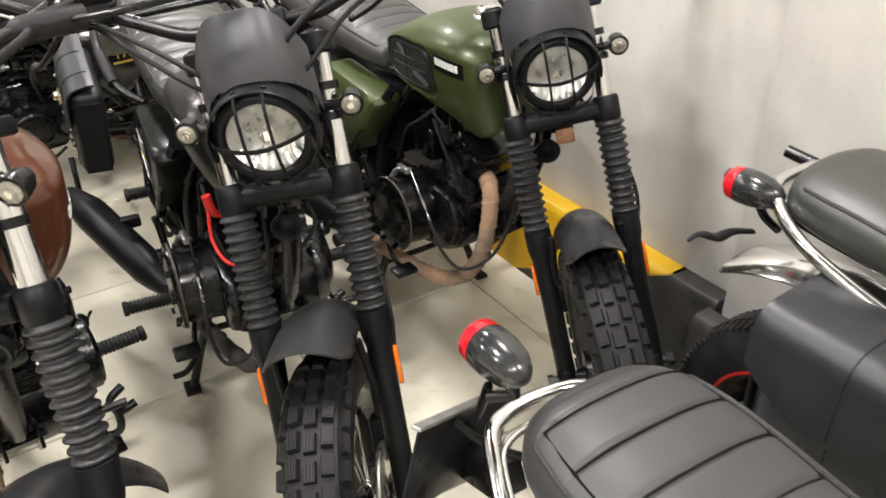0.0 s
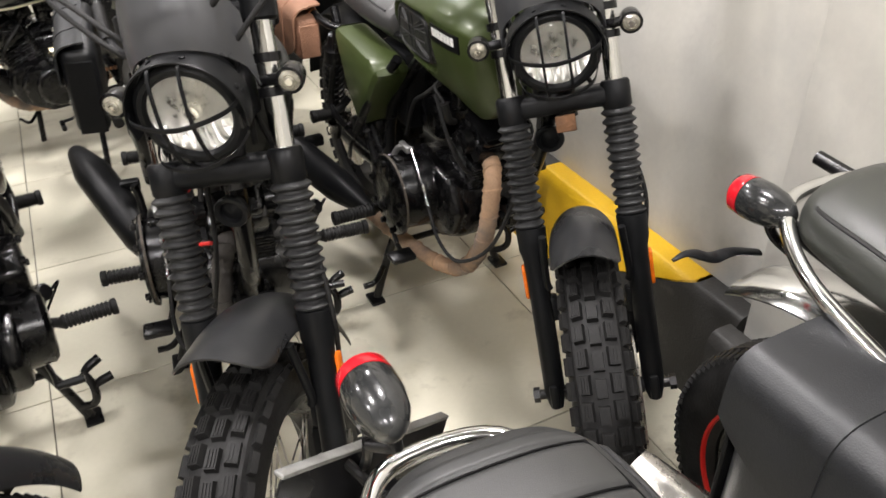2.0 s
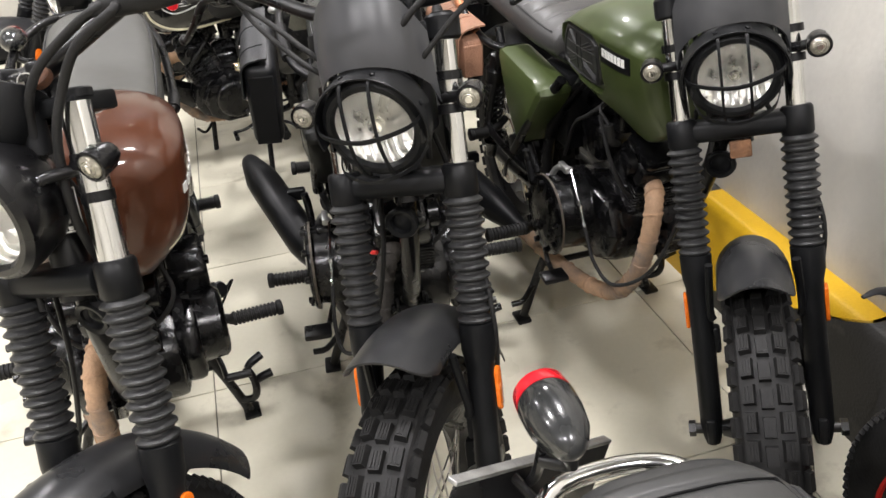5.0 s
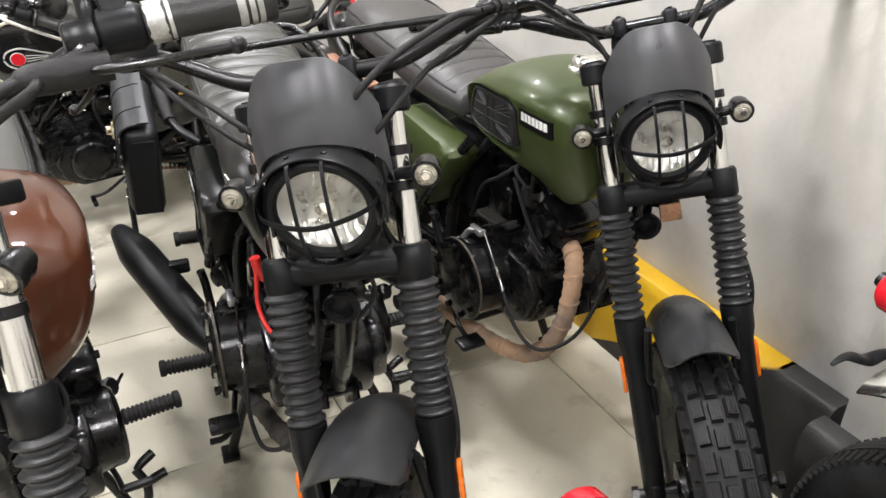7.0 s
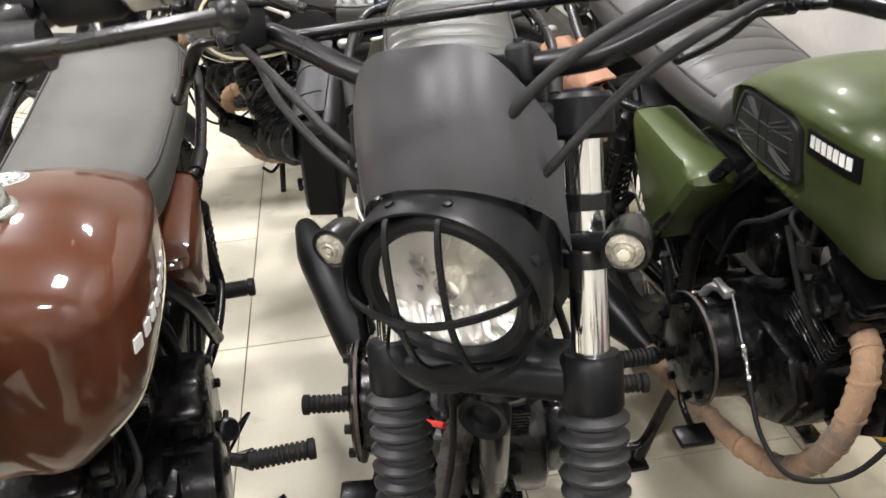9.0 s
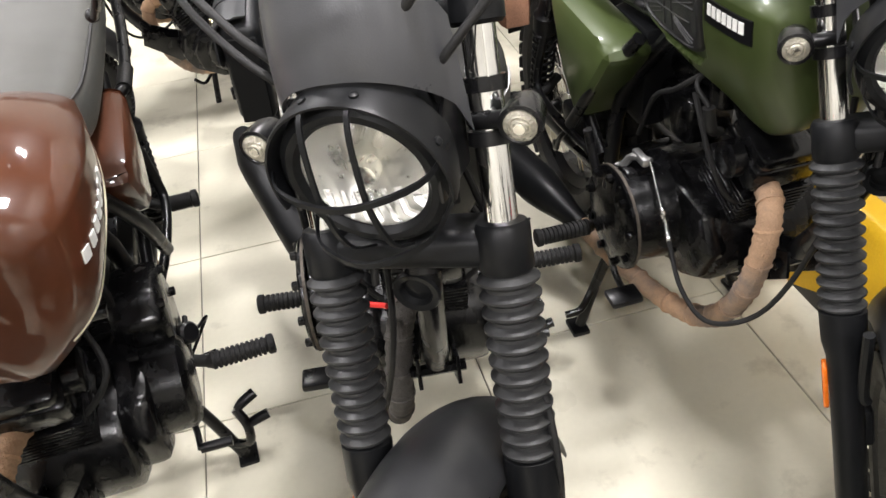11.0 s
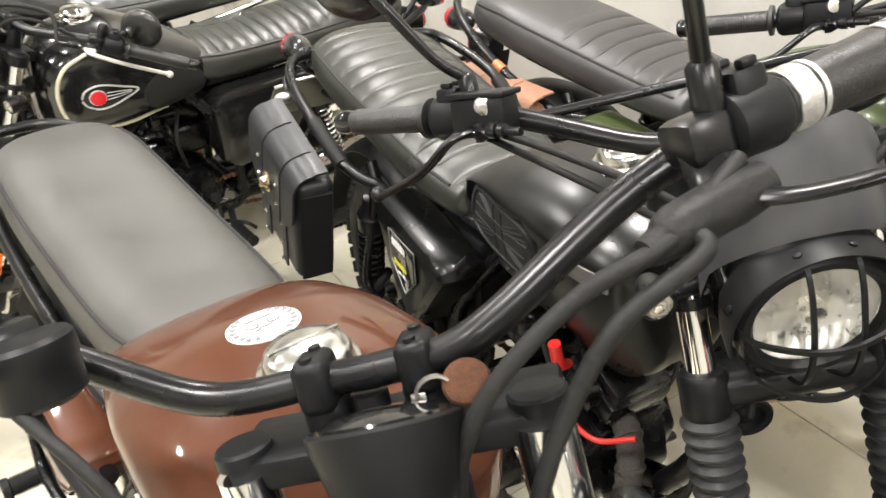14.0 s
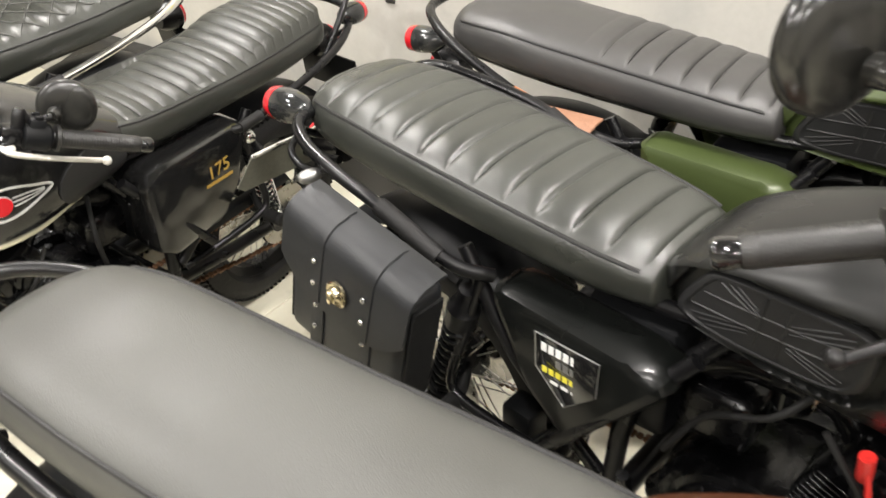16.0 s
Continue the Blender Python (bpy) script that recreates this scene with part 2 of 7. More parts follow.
def glow(name, colour, strength):
    m = bpy.data.materials.new(name)
    m.use_nodes = True
    b = m.node_tree.nodes["Principled BSDF"]
    b.inputs["Base Color"].default_value = (0.8, 0.8, 0.8, 1)
    b.inputs["Emission Color"].default_value = colour
    b.inputs["Emission Strength"].default_value = strength
    return m


LENS = glass("clear_lamp_lens", 0.07)
MIRROR = material("mirror_glass", (0.85, 0.85, 0.85, 1), 0.03, 1.0, spread=0.02, bump=0.0, rough_spread=0.01)
REFLECTOR = material("faceted_reflector", (0.90, 0.89, 0.84, 1), 0.33, 1.0, spread=0.10, scale=60, fine=50, bump=0.08)
BLINKER_LENS = material("clear_ribbed_plastic", (0.34, 0.32, 0.26, 1), 0.16, 0.5, spread=0.35, scale=120, fine=400, bump=0.08, coat=0.8)
LIGHT_WHITE = glow("lit_diffuser", (1.0, 0.97, 0.90, 1), 9.0)


# ---- mesh helpers ----
def vec(p):
    return Vector(p)


def curve_pts(pts, k=6):
    """Catmull-Rom through the points, k steps a span."""
    p = [vec(q) for q in pts]
    p = [p[0] * 2 - p[1]] + p + [p[-1] * 2 - p[-2]]
    out = []
    for i in range(1, len(p) - 2):
        a, b, c, d = p[i - 1:i + 3]
        for j in range(k):
            t = j / k
            out.append(0.5 * (2 * b + (c - a) * t + (2 * a - 5 * b + 4 * c - d) * t * t + (3 * b - a - 3 * c + d) * t ** 3))
    out.append(p[-2])
    return out


def ring_loft(bm, rings, closed=True, caps=(True, True)):
    """Skin through rings of equal count."""
    vs = [[bm.verts.new(p) for p in r] for r in rings]
    n = len(vs[0])
    for a, b in zip(vs, vs[1:]):
        for i in range(n if closed else n - 1):
            j = (i + 1) % n
            bm.faces.new((a[i], a[j], b[j], b[i]))
    if caps[0]:
        bm.faces.new(vs[0][::-1])
    if caps[1]:
        bm.faces.new(vs[-1])
    return vs


def tube(bm, pts, r, n=10, k=5, caps=True):
    """A round bar along a smooth path; r is one radius, or one for each given point."""
    if k > 1 and len(pts) > 2:
        path = curve_pts(pts, k)
        if not isinstance(r, (int, float)):
            rr = []
            for i in range(len(r) - 1):
                rr += [r[i] + (r[i + 1] - r[i]) * j / k for j in range(k)]
            r = rr + [r[-1]]
    else:
        path = [vec(p) for p in pts]
    if isinstance(r, (int, float)):
        r = [r] * len(path)
    rings, side = [], None
    for i, p in enumerate(path):
        d = (path[min(i + 1, len(path) - 1)] - path[max(i - 1, 0)]).normalized()
        if side is None:
            side = d.orthogonal().normalized()
        side = (side - d * side.dot(d)).normalized()
        up = d.cross(side)
        rings.append([p + (side * math.cos(6.28318 * j / n) + up * math.sin(6.28318 * j / n)) * r[i] for j in range(n)])
    ring_loft(bm, rings, caps=(caps, caps))
    return bm


def blade(bm, pts, flat, n=12, k=5):
    """A flattened bar along a smooth path; flat holds (half width, half thickness) at each given point."""
    path = curve_pts(pts, k)
    rings = []
    for i, p in enumerate(path):
        q = min(i / k, len(flat) - 1.001)
        a, b = flat[int(q)], flat[int(q) + 1]
        w, h = a[0] + (b[0] - a[0]) * (q - int(q)), a[1] + (b[1] - a[1]) * (q - int(q))
        d = (path[min(i + 1, len(path) - 1)] - path[max(i - 1, 0)]).normalized()
        side = d.cross(vec((0, 0, 1))).normalized()
        up = side.cross(d)
        rings.append([p + side * w * math.cos(6.28318 * j / n) + up * h * math.sin(6.28318 * j / n) for j in range(n)])
    ring_loft(bm, rings)
    return bm


def lathe(bm, prof, m=Matrix(), n=28, caps=(True, True)):
    """Turned shape: prof holds (height, radius) along local z."""
    rings = [[m @ vec((r * math.cos(6.28318 * j / n), r * math.sin(6.28318 * j / n), h)) for j in range(n)] for h, r in prof]
    ring_loft(bm, rings, caps=caps)
    return bm


def block(bm, size, m=Matrix(), bevel=0.003, segs=2):
    """A box with rounded edges."""
    t = bmesh.new()
    bmesh.ops.create_cube(t, size=1.0)
    bmesh.ops.scale(t, vec=size, verts=t.verts)
    if bevel:
        bmesh.ops.bevel(t, geom=t.edges[:], offset=min(bevel, min(size) * 0.45), segments=segs, profile=0.5, affect="EDGES")
    merge(bm, t, m)
    return bm


def merge(bm, t, m=Matrix()):
    vs = {v: bm.verts.new(m @ v.co) for v in t.verts}
    for f in t.faces:
        bm.faces.new([vs[v] for v in f.verts])
    t.free()


def prism(bm, outline, depth, m=Matrix(), bevel=0.003):
    """A flat outline (x, z) given depth along y, with rounded edges."""
    t = bmesh.new()
    a = [t.verts.new((x, -depth / 2, z)) for x, z in outline]
    b = [t.verts.new((x, depth / 2, z)) for x, z in outline]
    n = len(a)
    t.faces.new(a)
    t.faces.new(b[::-1])
    for i in range(n):
        t.faces.new((a[i], b[i], b[(i + 1) % n], a[(i + 1) % n]))
    bmesh.ops.recalc_face_normals(t, faces=t.faces)
    if bevel:
        bmesh.ops.bevel(t, geom=t.edges[:], offset=bevel, segments=2, profile=0.5, affect="EDGES")
    merge(bm, t, m)
    return bm


def axis_m(at, to):
    """A frame at a point with z along a direction."""
    return Matrix.Translation(at) @ (vec(to)).to_track_quat("Z", "Y").to_matrix().to_4x4()


def mesh_of(name, bm, mat, angle=38):
    bmesh.ops.remove_doubles(bm, verts=bm.verts, dist=2e-6)
    bmesh.ops.recalc_face_normals(bm, faces=bm.faces)
    me = bpy.data.meshes.new(name)
    bm.to_mesh(me)
    bm.free()
    me.polygons.foreach_set("use_smooth", [True] * len(me.polygons))
    me.set_sharp_from_angle(angle=radians(angle))
    me.materials.append(mat)
    return me


def part(name, bm, mat, parent, label="", m=None, angle=38):
    """Links one mesh (or ready mesh data) as a part of a thing."""
    me = mesh_of(name, bm, mat, angle) if isinstance(bm, bmesh.types.BMesh) else bm
    ob = new(name, me)
    ob.parent = parent
    if m is not None:
        ob.matrix_basis = m
    return tagged(ob, label)


B = bmesh.new


# ---- room ----
WALL_X, PIER_X, PIER_Y = 1.43, 1.345, -0.81
X0, X1, Y0, Y1, HIGH = -4.2, WALL_X, -4.2, 4.2, 2.9


def slab(name, lo, hi, mat, label, bevel=0.0):
    bm = B()
    size = [h - l for l, h in zip(lo, hi)]
    block(bm, size, Matrix.Translation([(l + h) / 2 for l, h in zip(lo, hi)]), bevel)
    return tagged(new(name, mesh_of(name, bm, mat)), label, "room", kind="structure")


wall_east = slab("wall_east", (WALL_X, PIER_Y, 0), (WALL_X + 0.15, Y1, HIGH), WALL, "grey trowelled plaster wall with pale streaks and scuffs")
wall_pier = slab("wall_pier", (PIER_X, Y0, 0), (WALL_X + 0.15, PIER_Y, HIGH), WALL, "grey plaster pier standing proud of the wall", 0.004)
slab("wall_west", (X0 - 0.15, Y0, 0), (X0, Y1, HIGH), WALL, "plain grey plaster wall")
slab("wall_north", (X0 - 0.15, Y1, 0), (X1 + 0.15, Y1 + 0.15, HIGH), WALL, "plain grey plaster wall")
slab("wall_south", (X0 - 0.15, Y0 - 0.15, 0), (X1 + 0.15, Y0, HIGH), WALL, "plain grey plaster wall")
slab("ceiling", (X0 - 0.15, Y0 - 0.15, HIGH), (X1 + 0.15, Y1 + 0.15, HIGH + 0.12), CEIL_DARK, "plain grey painted ceiling")

# hazard kerb along the wall: a chamfered profile cut into leaning yellow and black stripes
KERB_H, KERB_X = 0.295, 1.362


def kerb_piece(ya, yb, lean, x_front, x_back, mat, name, parent, end_a=None, end_b=None):
    """A length of kerb between two slanted cuts; lean is the run of the cut from floor to top."""
    prof = [(x_front, 0.0), (x_front, KERB_H - 0.028), (x_front + 0.012, KERB_H - 0.006), (x_front + 0.022, KERB_H), (x_back, KERB_H), (x_back, 0.0)]
    bm = B()
    la, lb = (lean if end_a is None else end_a), (lean if end_b is None else end_b)
    rings = [[(x, y + l * z / KERB_H, z) for x, z in prof] for y, l in ((ya, la), (yb, lb))]
    ring_loft(bm, rings)
    return part(name, bm, mat, parent)


kerb = tagged(new("hazard_kerb"), "low concrete kerb painted with slanting yellow and black stripes", "kerb", kind="structure")
LEAN = -0.60
kerb_piece(PIER_Y + 0.035, -0.035, 0, KERB_X, WALL_X - 0.001, BLACK_PAINT, "black_stripe", kerb, 0, LEAN + 0.01)
y_at = -0.035
for i in range(5):
    nxt = y_at + (0.62 if i % 2 == 0 else 3.0)
    if y_at > Y1 - 0.7:
        break
    kerb_piece(y_at, min(nxt, Y1 - 0.02), LEAN, KERB_X, WALL_X - 0.001, YELLOW_PAINT if i % 2 == 0 else BLACK_PAINT,
               "yellow_stripe" if i % 2 == 0 else "black_stripe", kerb)
    y_at = nxt
pier_kerb = tagged(new("pier_kerb"), "black painted kerb round the plaster pier", "kerb", kind="structure")
kerb_piece(Y0 + 0.01, PIER_Y + 0.034, 0, 1.283, PIER_X - 0.001, BLACK_PAINT, "black_stripe", pier_kerb)

floor = slab("floor", (X0, Y0, -0.08), (X1, Y1, -0.004), GROUT, "cream polished square floor tiles with thin dark joints, scuffed and dusty")

# ceiling lights: small square recessed downlights
LAMPS = [(x, y) for x in (-2.3, -0.75, 0.80) for y in (-2.6, -0.35, 1.9)]


def ceiling_light(x, y):
    thing = tagged(new("ceiling_light"), "small square white ceiling downlight with a lit diffuser", "lamp", "ceiling lights")
    thing.matrix_basis = pose(x, y, HIGH)
    bm = B()
    for sx, sy, w, d in ((-1, 0, 0.03, 0.34), (1, 0, 0.03, 0.34), (0, -1, 0.28, 0.03), (0, 1, 0.28, 0.03)):
        block(bm, (w, d, 0.03), Matrix.Translation((sx * 0.155, sy * 0.155, -0.016)), 0.004)
    part("housing", bm, CEIL, thing)
    bm = B()
    block(bm, (0.28, 0.28, 0.008), Matrix.Translation((0, 0, -0.010)), 0.002)
    part("diffuser", bm, LIGHT_WHITE, thing)
    return thing


for x, y in LAMPS:
    ceiling_light(x, y)
    la = bpy.data.lights.new("ceiling_lamp", "AREA")
    la.shape, la.size, la.energy, la.color = "SQUARE", 0.27, 49.0, (1.0, 0.978, 0.955)
    ob = new("ceiling_lamp", la)
    ob.matrix_basis = pose(x, y, HIGH - 0.034)

# ---- motorcycle ----
RAKE = radians(22)


def head_frame(z):
    """The steering head's frame: x forward across the fork, z up along it."""
    return Matrix(((math.cos(RAKE), 0, -math.sin(RAKE), 0), (0, 1, 0, 0), (math.sin(RAKE), 0, math.cos(RAKE), z), (0, 0, 0, 1)))



SPOKE = {}


def spoke_mesh(r_in, r_out, mat):
    key = (r_in, r_out, mat.name)
    if key not in SPOKE:
        bm = B()
        tube(bm, [(0.0, 0.024, r_in), (0.012, 0.012, (r_in + r_out) / 2), (0.03, 0.004, r_out)], 0.0017, 6, 1)
        SPOKE[key] = mesh_of("spoke", bm, mat)
    return SPOKE[key]


def tyre_mesh(r_out, width, r_rim, knobs):
    """Tyre body with tread blocks; axis along y."""
    bm = B()
    n = 64
    h = r_out - r_rim
    prof = [(-0.36, 0.0), (-0.47, 0.16), (-0.50, 0.42), (-0.46, 0.68), (-0.36, 0.86), (-0.18, 0.95), (0, 0.97), (0.18, 0.95), (0.36, 0.86), (0.46, 0.68), (0.50, 0.42), (0.47, 0.16), (0.36, 0.0)]
    rings = []
    for y, t in prof:
        r = r_rim - 0.006 + (h + 0.006) * t * (0.955 if knobs else 1.0)
        rings.append([(r * math.cos(6.28318 * j / n), y * width, r * math.sin(6.28318 * j / n)) for j in range(n)])
    rings.append(rings[0])
    ring_loft(bm, rings, caps=(False, False))
    bmesh.ops.remove_doubles(bm, verts=bm.verts, dist=1e-5)
    if knobs:
        rows = 42
        cols = [(-0.435, 0.115, -50, 0.76), (-0.235, 0.19, -17, 0.955), (-0.0, 0.19, 0, 0.985), (0.235, 0.19, 17, 0.955), (0.435, 0.115, 50, 0.76)]
        for i in range(rows):
            for c, (y, w, tilt, t) in enumerate(cols):
                a = 6.28318 * (i + (0.18 if c % 2 else 0.0)) / rows
                r = r_rim + h * t
                m = Matrix.Rotation(-a, 4, "Y") @ Matrix.Translation((r - 0.005, y * width, 0)) @ Matrix.Rotation(radians(tilt), 4, "Z")
                t2 = bmesh.new()
                bmesh.ops.create_cube(t2, size=1.0)
                for v in t2.verts:
                    s = 0.86 if v.co.x > 0 else 1.0
                    v.co = Vector((v.co.x * 0.018, v.co.y * w * width * s, v.co.z * 0.0335 * s))
                merge(bm, t2, m)
                # thin sipe ribs on the block face
                if w > 0.15:
                    for s in (-0.3, 0.0, 0.3):
                        t3 = bmesh.new()
                        bmesh.ops.create_cube(t3, size=1.0)
                        for v in t3.verts:
                            v.co = Vector((0.0095 + v.co.x * 0.002, (s + v.co.y * 0.16) * w * width * 0.8, v.co.z * 0.024))
                        merge(bm, t3, m)
    else:
        rows = 96
        for i in range(rows):
            for sgn in (-1, 1):
                a = 6.28318 * i / rows
                m = Matrix.Rotation(-a, 4, "Y") @ Matrix.Translation((r_rim + h * 0.9, sgn * width * 0.30, 0)) @ Matrix.Rotation(radians(sgn * 24), 4, "Z") @ Matrix.Rotation(radians(sgn * 28), 4, "X")
                t2 = bmesh.new()
                bmesh.ops.create_cube(t2, size=1.0)
                for v in t2.verts:
                    v.co = Vector((v.co.x * 0.012, v.co.y * 0.026, v.co.z * 0.009))
                merge(bm, t2, m)
        for y in (-0.11, 0.0, 0.11):
            t4 = bmesh.new()
            lathe(t4, [(-0.006, r_out - 0.010), (-0.006, r_out - 0.001), (0.006, r_out - 0.001), (0.006, r_out - 0.010)],
                  Matrix.Translation((0, y * width, 0)) @ Matrix.Rotation(radians(90), 4, "X"), 64, (False, False))
            merge(bm, t4)
    return bm


WHEEL = {}


def wheel(parent, name, m, r_out, width, knobs, rim_mat, spoked=True, disc=1, stripe=False):
    """A wheel with axis along local y: rim, tyre, hub, spokes, brake disc."""
    r_rim = r_out - (0.105 if stripe else 0.078)
    key = (r_out, width, knobs, rim_mat.name, stripe)
    if key not in WHEEL:
        rim = B()
        prof = [(-0.042, r_rim - 0.001), (-0.042, r_rim + 0.012), (-0.034, r_rim + 0.012), (-0.028, r_rim - 0.012), (-0.012, r_rim - 0.020),
                (0.012, r_rim - 0.020), (0.028, r_rim - 0.012), (0.034, r_rim + 0.012), (0.042, r_rim + 0.012), (0.042, r_rim - 0.001), (0.02, r_rim - 0.028), (-0.02, r_rim - 0.028), (-0.042, r_rim - 0.001)]
        lathe(rim, prof, Matrix.Rotation(radians(90), 4, "X"), 56, (False, False))
        hub = B()
        hm = Matrix.Rotation(radians(90), 4, "X")
        lathe(hub, [(-0.075, 0.014), (-0.055, 0.02), (-0.05, 0.05), (-0.04, 0.052), (-0.034, 0.032), (0.034, 0.032), (0.04, 0.052), (0.05, 0.05), (0.055, 0.02), (0.075, 0.014)], hm, 28)
        dsc = B()
        lathe(dsc, [(0.058, 0.062), (0.058, 0.118), (0.062, 0.12), (0.066, 0.118), (0.066, 0.062), (0.058, 0.062)], hm, 48, (False, False))
        for j in range(6):
            a = 6.28318 * j / 6
            tube(dsc, [(0.05 * math.cos(a), -0.062, 0.05 * math.sin(a)), (0.075 * math.cos(a + 0.3), -0.062, 0.075 * math.sin(a + 0.3))], 0.006, 6, 1)
        WHEEL[key] = (mesh_of("rim", rim, rim_mat), mesh_of("tyre", tyre_mesh(r_out, width, r_rim, knobs), RUBBER, 30),
                      mesh_of("hub", hub, BLACK_SATIN), mesh_of("brake_disc", dsc, STEEL))
    rim_me, tyre_me, hub_me, disc_me = WHEEL[key]
    w = part(name, rim_me, None, parent, "", m)
    if stripe:
        bm = B()
        for sgn in (-1, 1):
            lathe(bm, [(sgn * width * 0.44, r_rim + 0.006), (sgn * (width * 0.475 + 0.002), r_rim + 0.007), (sgn * (width * 0.48 + 0.002), r_rim + 0.012), (sgn * width * 0.45, r_rim + 0.013)], Matrix.Rotation(radians(90), 4, "X"), 56, (False, False))
        part("rim_stripe", bm, RED_PAINT, w, "thin red rim line")
    part("tyre", tyre_me, None, w, "black knobbly tyre" if knobs else "black road tyre")
    part("hub", hub_me, None, w)
    part("brake_disc", disc_me, None, w, "steel brake disc", Matrix.Scale(disc, 4, (0, 1, 0)))
    if spoked:
        sm = spoke_mesh(0.048, r_rim - 0.018, STEEL)
        for i in range(32):
            side = 1 if i % 2 else -1
            twist = 1 if (i // 2) % 2 else -1
            mm = Matrix.Rotation(6.28318 * i / 32, 4, "Y") @ Matrix.Scale(side, 4, (0, 1, 0)) @ Matrix.Scale(twist, 4, (1, 0, 0))
            part("spoke", sm, None, w, "", mm)
    else:
        for i in range(5):
            bm = B()
            tube(bm, [(0, 0, 0.03), (0.004, 0, 0.1), (0, 0, r_rim - 0.02)], [0.02, 0.013, 0.016], 8, 3)
            part("spoke", bm, BLACK_SATIN, w, "", Matrix.Rotation(6.28318 * i / 5, 4, "Y"))
    return w


def super_ring(x, w, zc, up, dn, n=2.6, count=36, yc=0.0):
    out = []
    for j in range(count):
        a = 6.28318 * j / count
        c, s = math.cos(a), math.sin(a)
        y = w * math.copysign(abs(c) ** (2 / n), c)
        z = zc + (up if s > 0 else dn) * math.copysign(abs(s) ** (2 / n), s)
        out.append((x, y + yc, z))
    return out


def lerp_table(tab, x):
    """Smooth curve through the rows of a table, read at x."""
    last = len(tab) - 1
    for i in range(last):
        xa, xb = tab[i][0], tab[i + 1][0]
        if (xa >= x >= xb) or (xa <= x <= xb):
            t = (x - xa) / (xb - xa)
            out = []
            for k in range(1, len(tab[0])):
                sl = (tab[i + 1][k] - tab[i][k]) / (xb - xa)

                def slope(j):
                    if j <= 0 or j >= last:
                        return sl
                    p = (tab[j][k] - tab[j - 1][k]) / (tab[j][0] - tab[j - 1][0])
                    q = (tab[j + 1][k] - tab[j][k]) / (tab[j + 1][0] - tab[j][0])
                    return 2 * p * q / (p + q) if p * q > 0 else 0.0

                h = xb - xa
                ma, mb = slope(i) * h, slope(i + 1) * h
                va, vb = tab[i][k], tab[i + 1][k]
                out.append((2 * t ** 3 - 3 * t * t + 1) * va + (t ** 3 - 2 * t * t + t) * ma + (-2 * t ** 3 + 3 * t * t) * vb + (t ** 3 - t * t) * mb)
            return out
    return list(tab[-1][1:]) if abs(x - tab[-1][0]) < abs(x - tab[0][0]) else list(tab[0][1:])


# tank: x, half width, middle height, rise, drop
TANK = [(-0.055, 0.070, 0.80, 0.055, 0.075), (-0.075, 0.100, 0.81, 0.100, 0.115), (-0.15, 0.128, 0.815, 0.138, 0.150), (-0.24, 0.140, 0.815, 0.148, 0.145),
        (-0.33, 0.135, 0.81, 0.120, 0.124), (-0.42, 0.121, 0.80, 0.080, 0.108), (-0.485, 0.104, 0.79, 0.05, 0.085)]


def tank_side(x, z, n=2.6):
    w, zc, up, dn = lerp_table(TANK, x)
    h = up if z > zc else dn
    q = min(0.999, abs(z - zc) / h)
    return w * (1 - q ** n) ** (1 / n)


def tank_top(x):
    w, zc, up, dn = lerp_table(TANK, x)
    return zc + up


# angular scrambler tank: x, half width at the shoulder, top, shoulder, bottom, half width at the bottom
SCRAMBLER_TANK = [(-0.076, 0.040, 0.850, 0.832, 0.790, 0.025), (-0.083, 0.082, 0.876, 0.846, 0.738, 0.045), (-0.105, 0.113, 0.901, 0.857, 0.696, 0.055), (-0.155, 0.131, 0.919, 0.864, 0.668, 0.060),
                  (-0.22, 0.137, 0.925, 0.866, 0.700, 0.085), (-0.30, 0.134, 0.917, 0.863, 0.722, 0.104), (-0.38, 0.122, 0.892, 0.854, 0.732, 0.106), (-0.44, 0.110, 0.862, 0.838, 0.735, 0.100),
                  (-0.485, 0.098, 0.830, 0.816, 0.740, 0.090), (-0.515, 0.070, 0.795, 0.788, 0.752, 0.062)]
PAD = [(-0.425, 0.836), (-0.280, 0.850), (-0.250, 0.838), (-0.256, 0.768), (-0.280, 0.744), (-0.450, 0.742), (-0.485, 0.752), (-0.445, 0.822)]
PAD_X, PAD_Z = sum(p[0] for p in PAD) / 8, sum(p[1] for p in PAD) / 8


def pad_reach(x, z):
    """How far out a place lies from the pad's middle: 1 on its outline."""
    out = 0.0
    for (xa, za), (xb, zb) in zip(PAD, PAD[1:] + PAD[:1]):
        nx, nz = zb - za, xa - xb
        out = max(out, (nx * (x - PAD_X) + nz * (z - PAD_Z)) / (nx * (xa - PAD_X) + nz * (za - PAD_Z)))
    return out


def scrambler_side(x, z, recess=True):
    """Half width of the scrambler tank at a height: crowned top, hollow-kneed side that draws in below."""
    w, top, sh, bot, wb = lerp_table(SCRAMBLER_TANK, x)
    if z >= sh:
        return w * (1 - min(0.9999, (z - sh) / (top - sh)) ** 1.5) ** (1 / 2.6)
    u = min(1.0, (sh - z) / (sh - bot))
    y = wb + (w - wb) * (1 - u ** (1.9 if recess else 3.2))
    if recess:
        q = max(0.0, min(1.0, (1.24 - pad_reach(x, z)) / 0.07))
        y -= 0.014 * q * q * (3 - 2 * q)
    return y


def plain_side(x, z):
    return scrambler_side(x, z, False)


def scrambler_z(x, y):
    """Height of its top at a place across it."""
    w, top, sh, bot, wb = lerp_table(SCRAMBLER_TANK, x)
    return sh + (top - sh) * (1 - min(0.999, abs(y) / w) ** 2.6) ** (1 / 1.5)


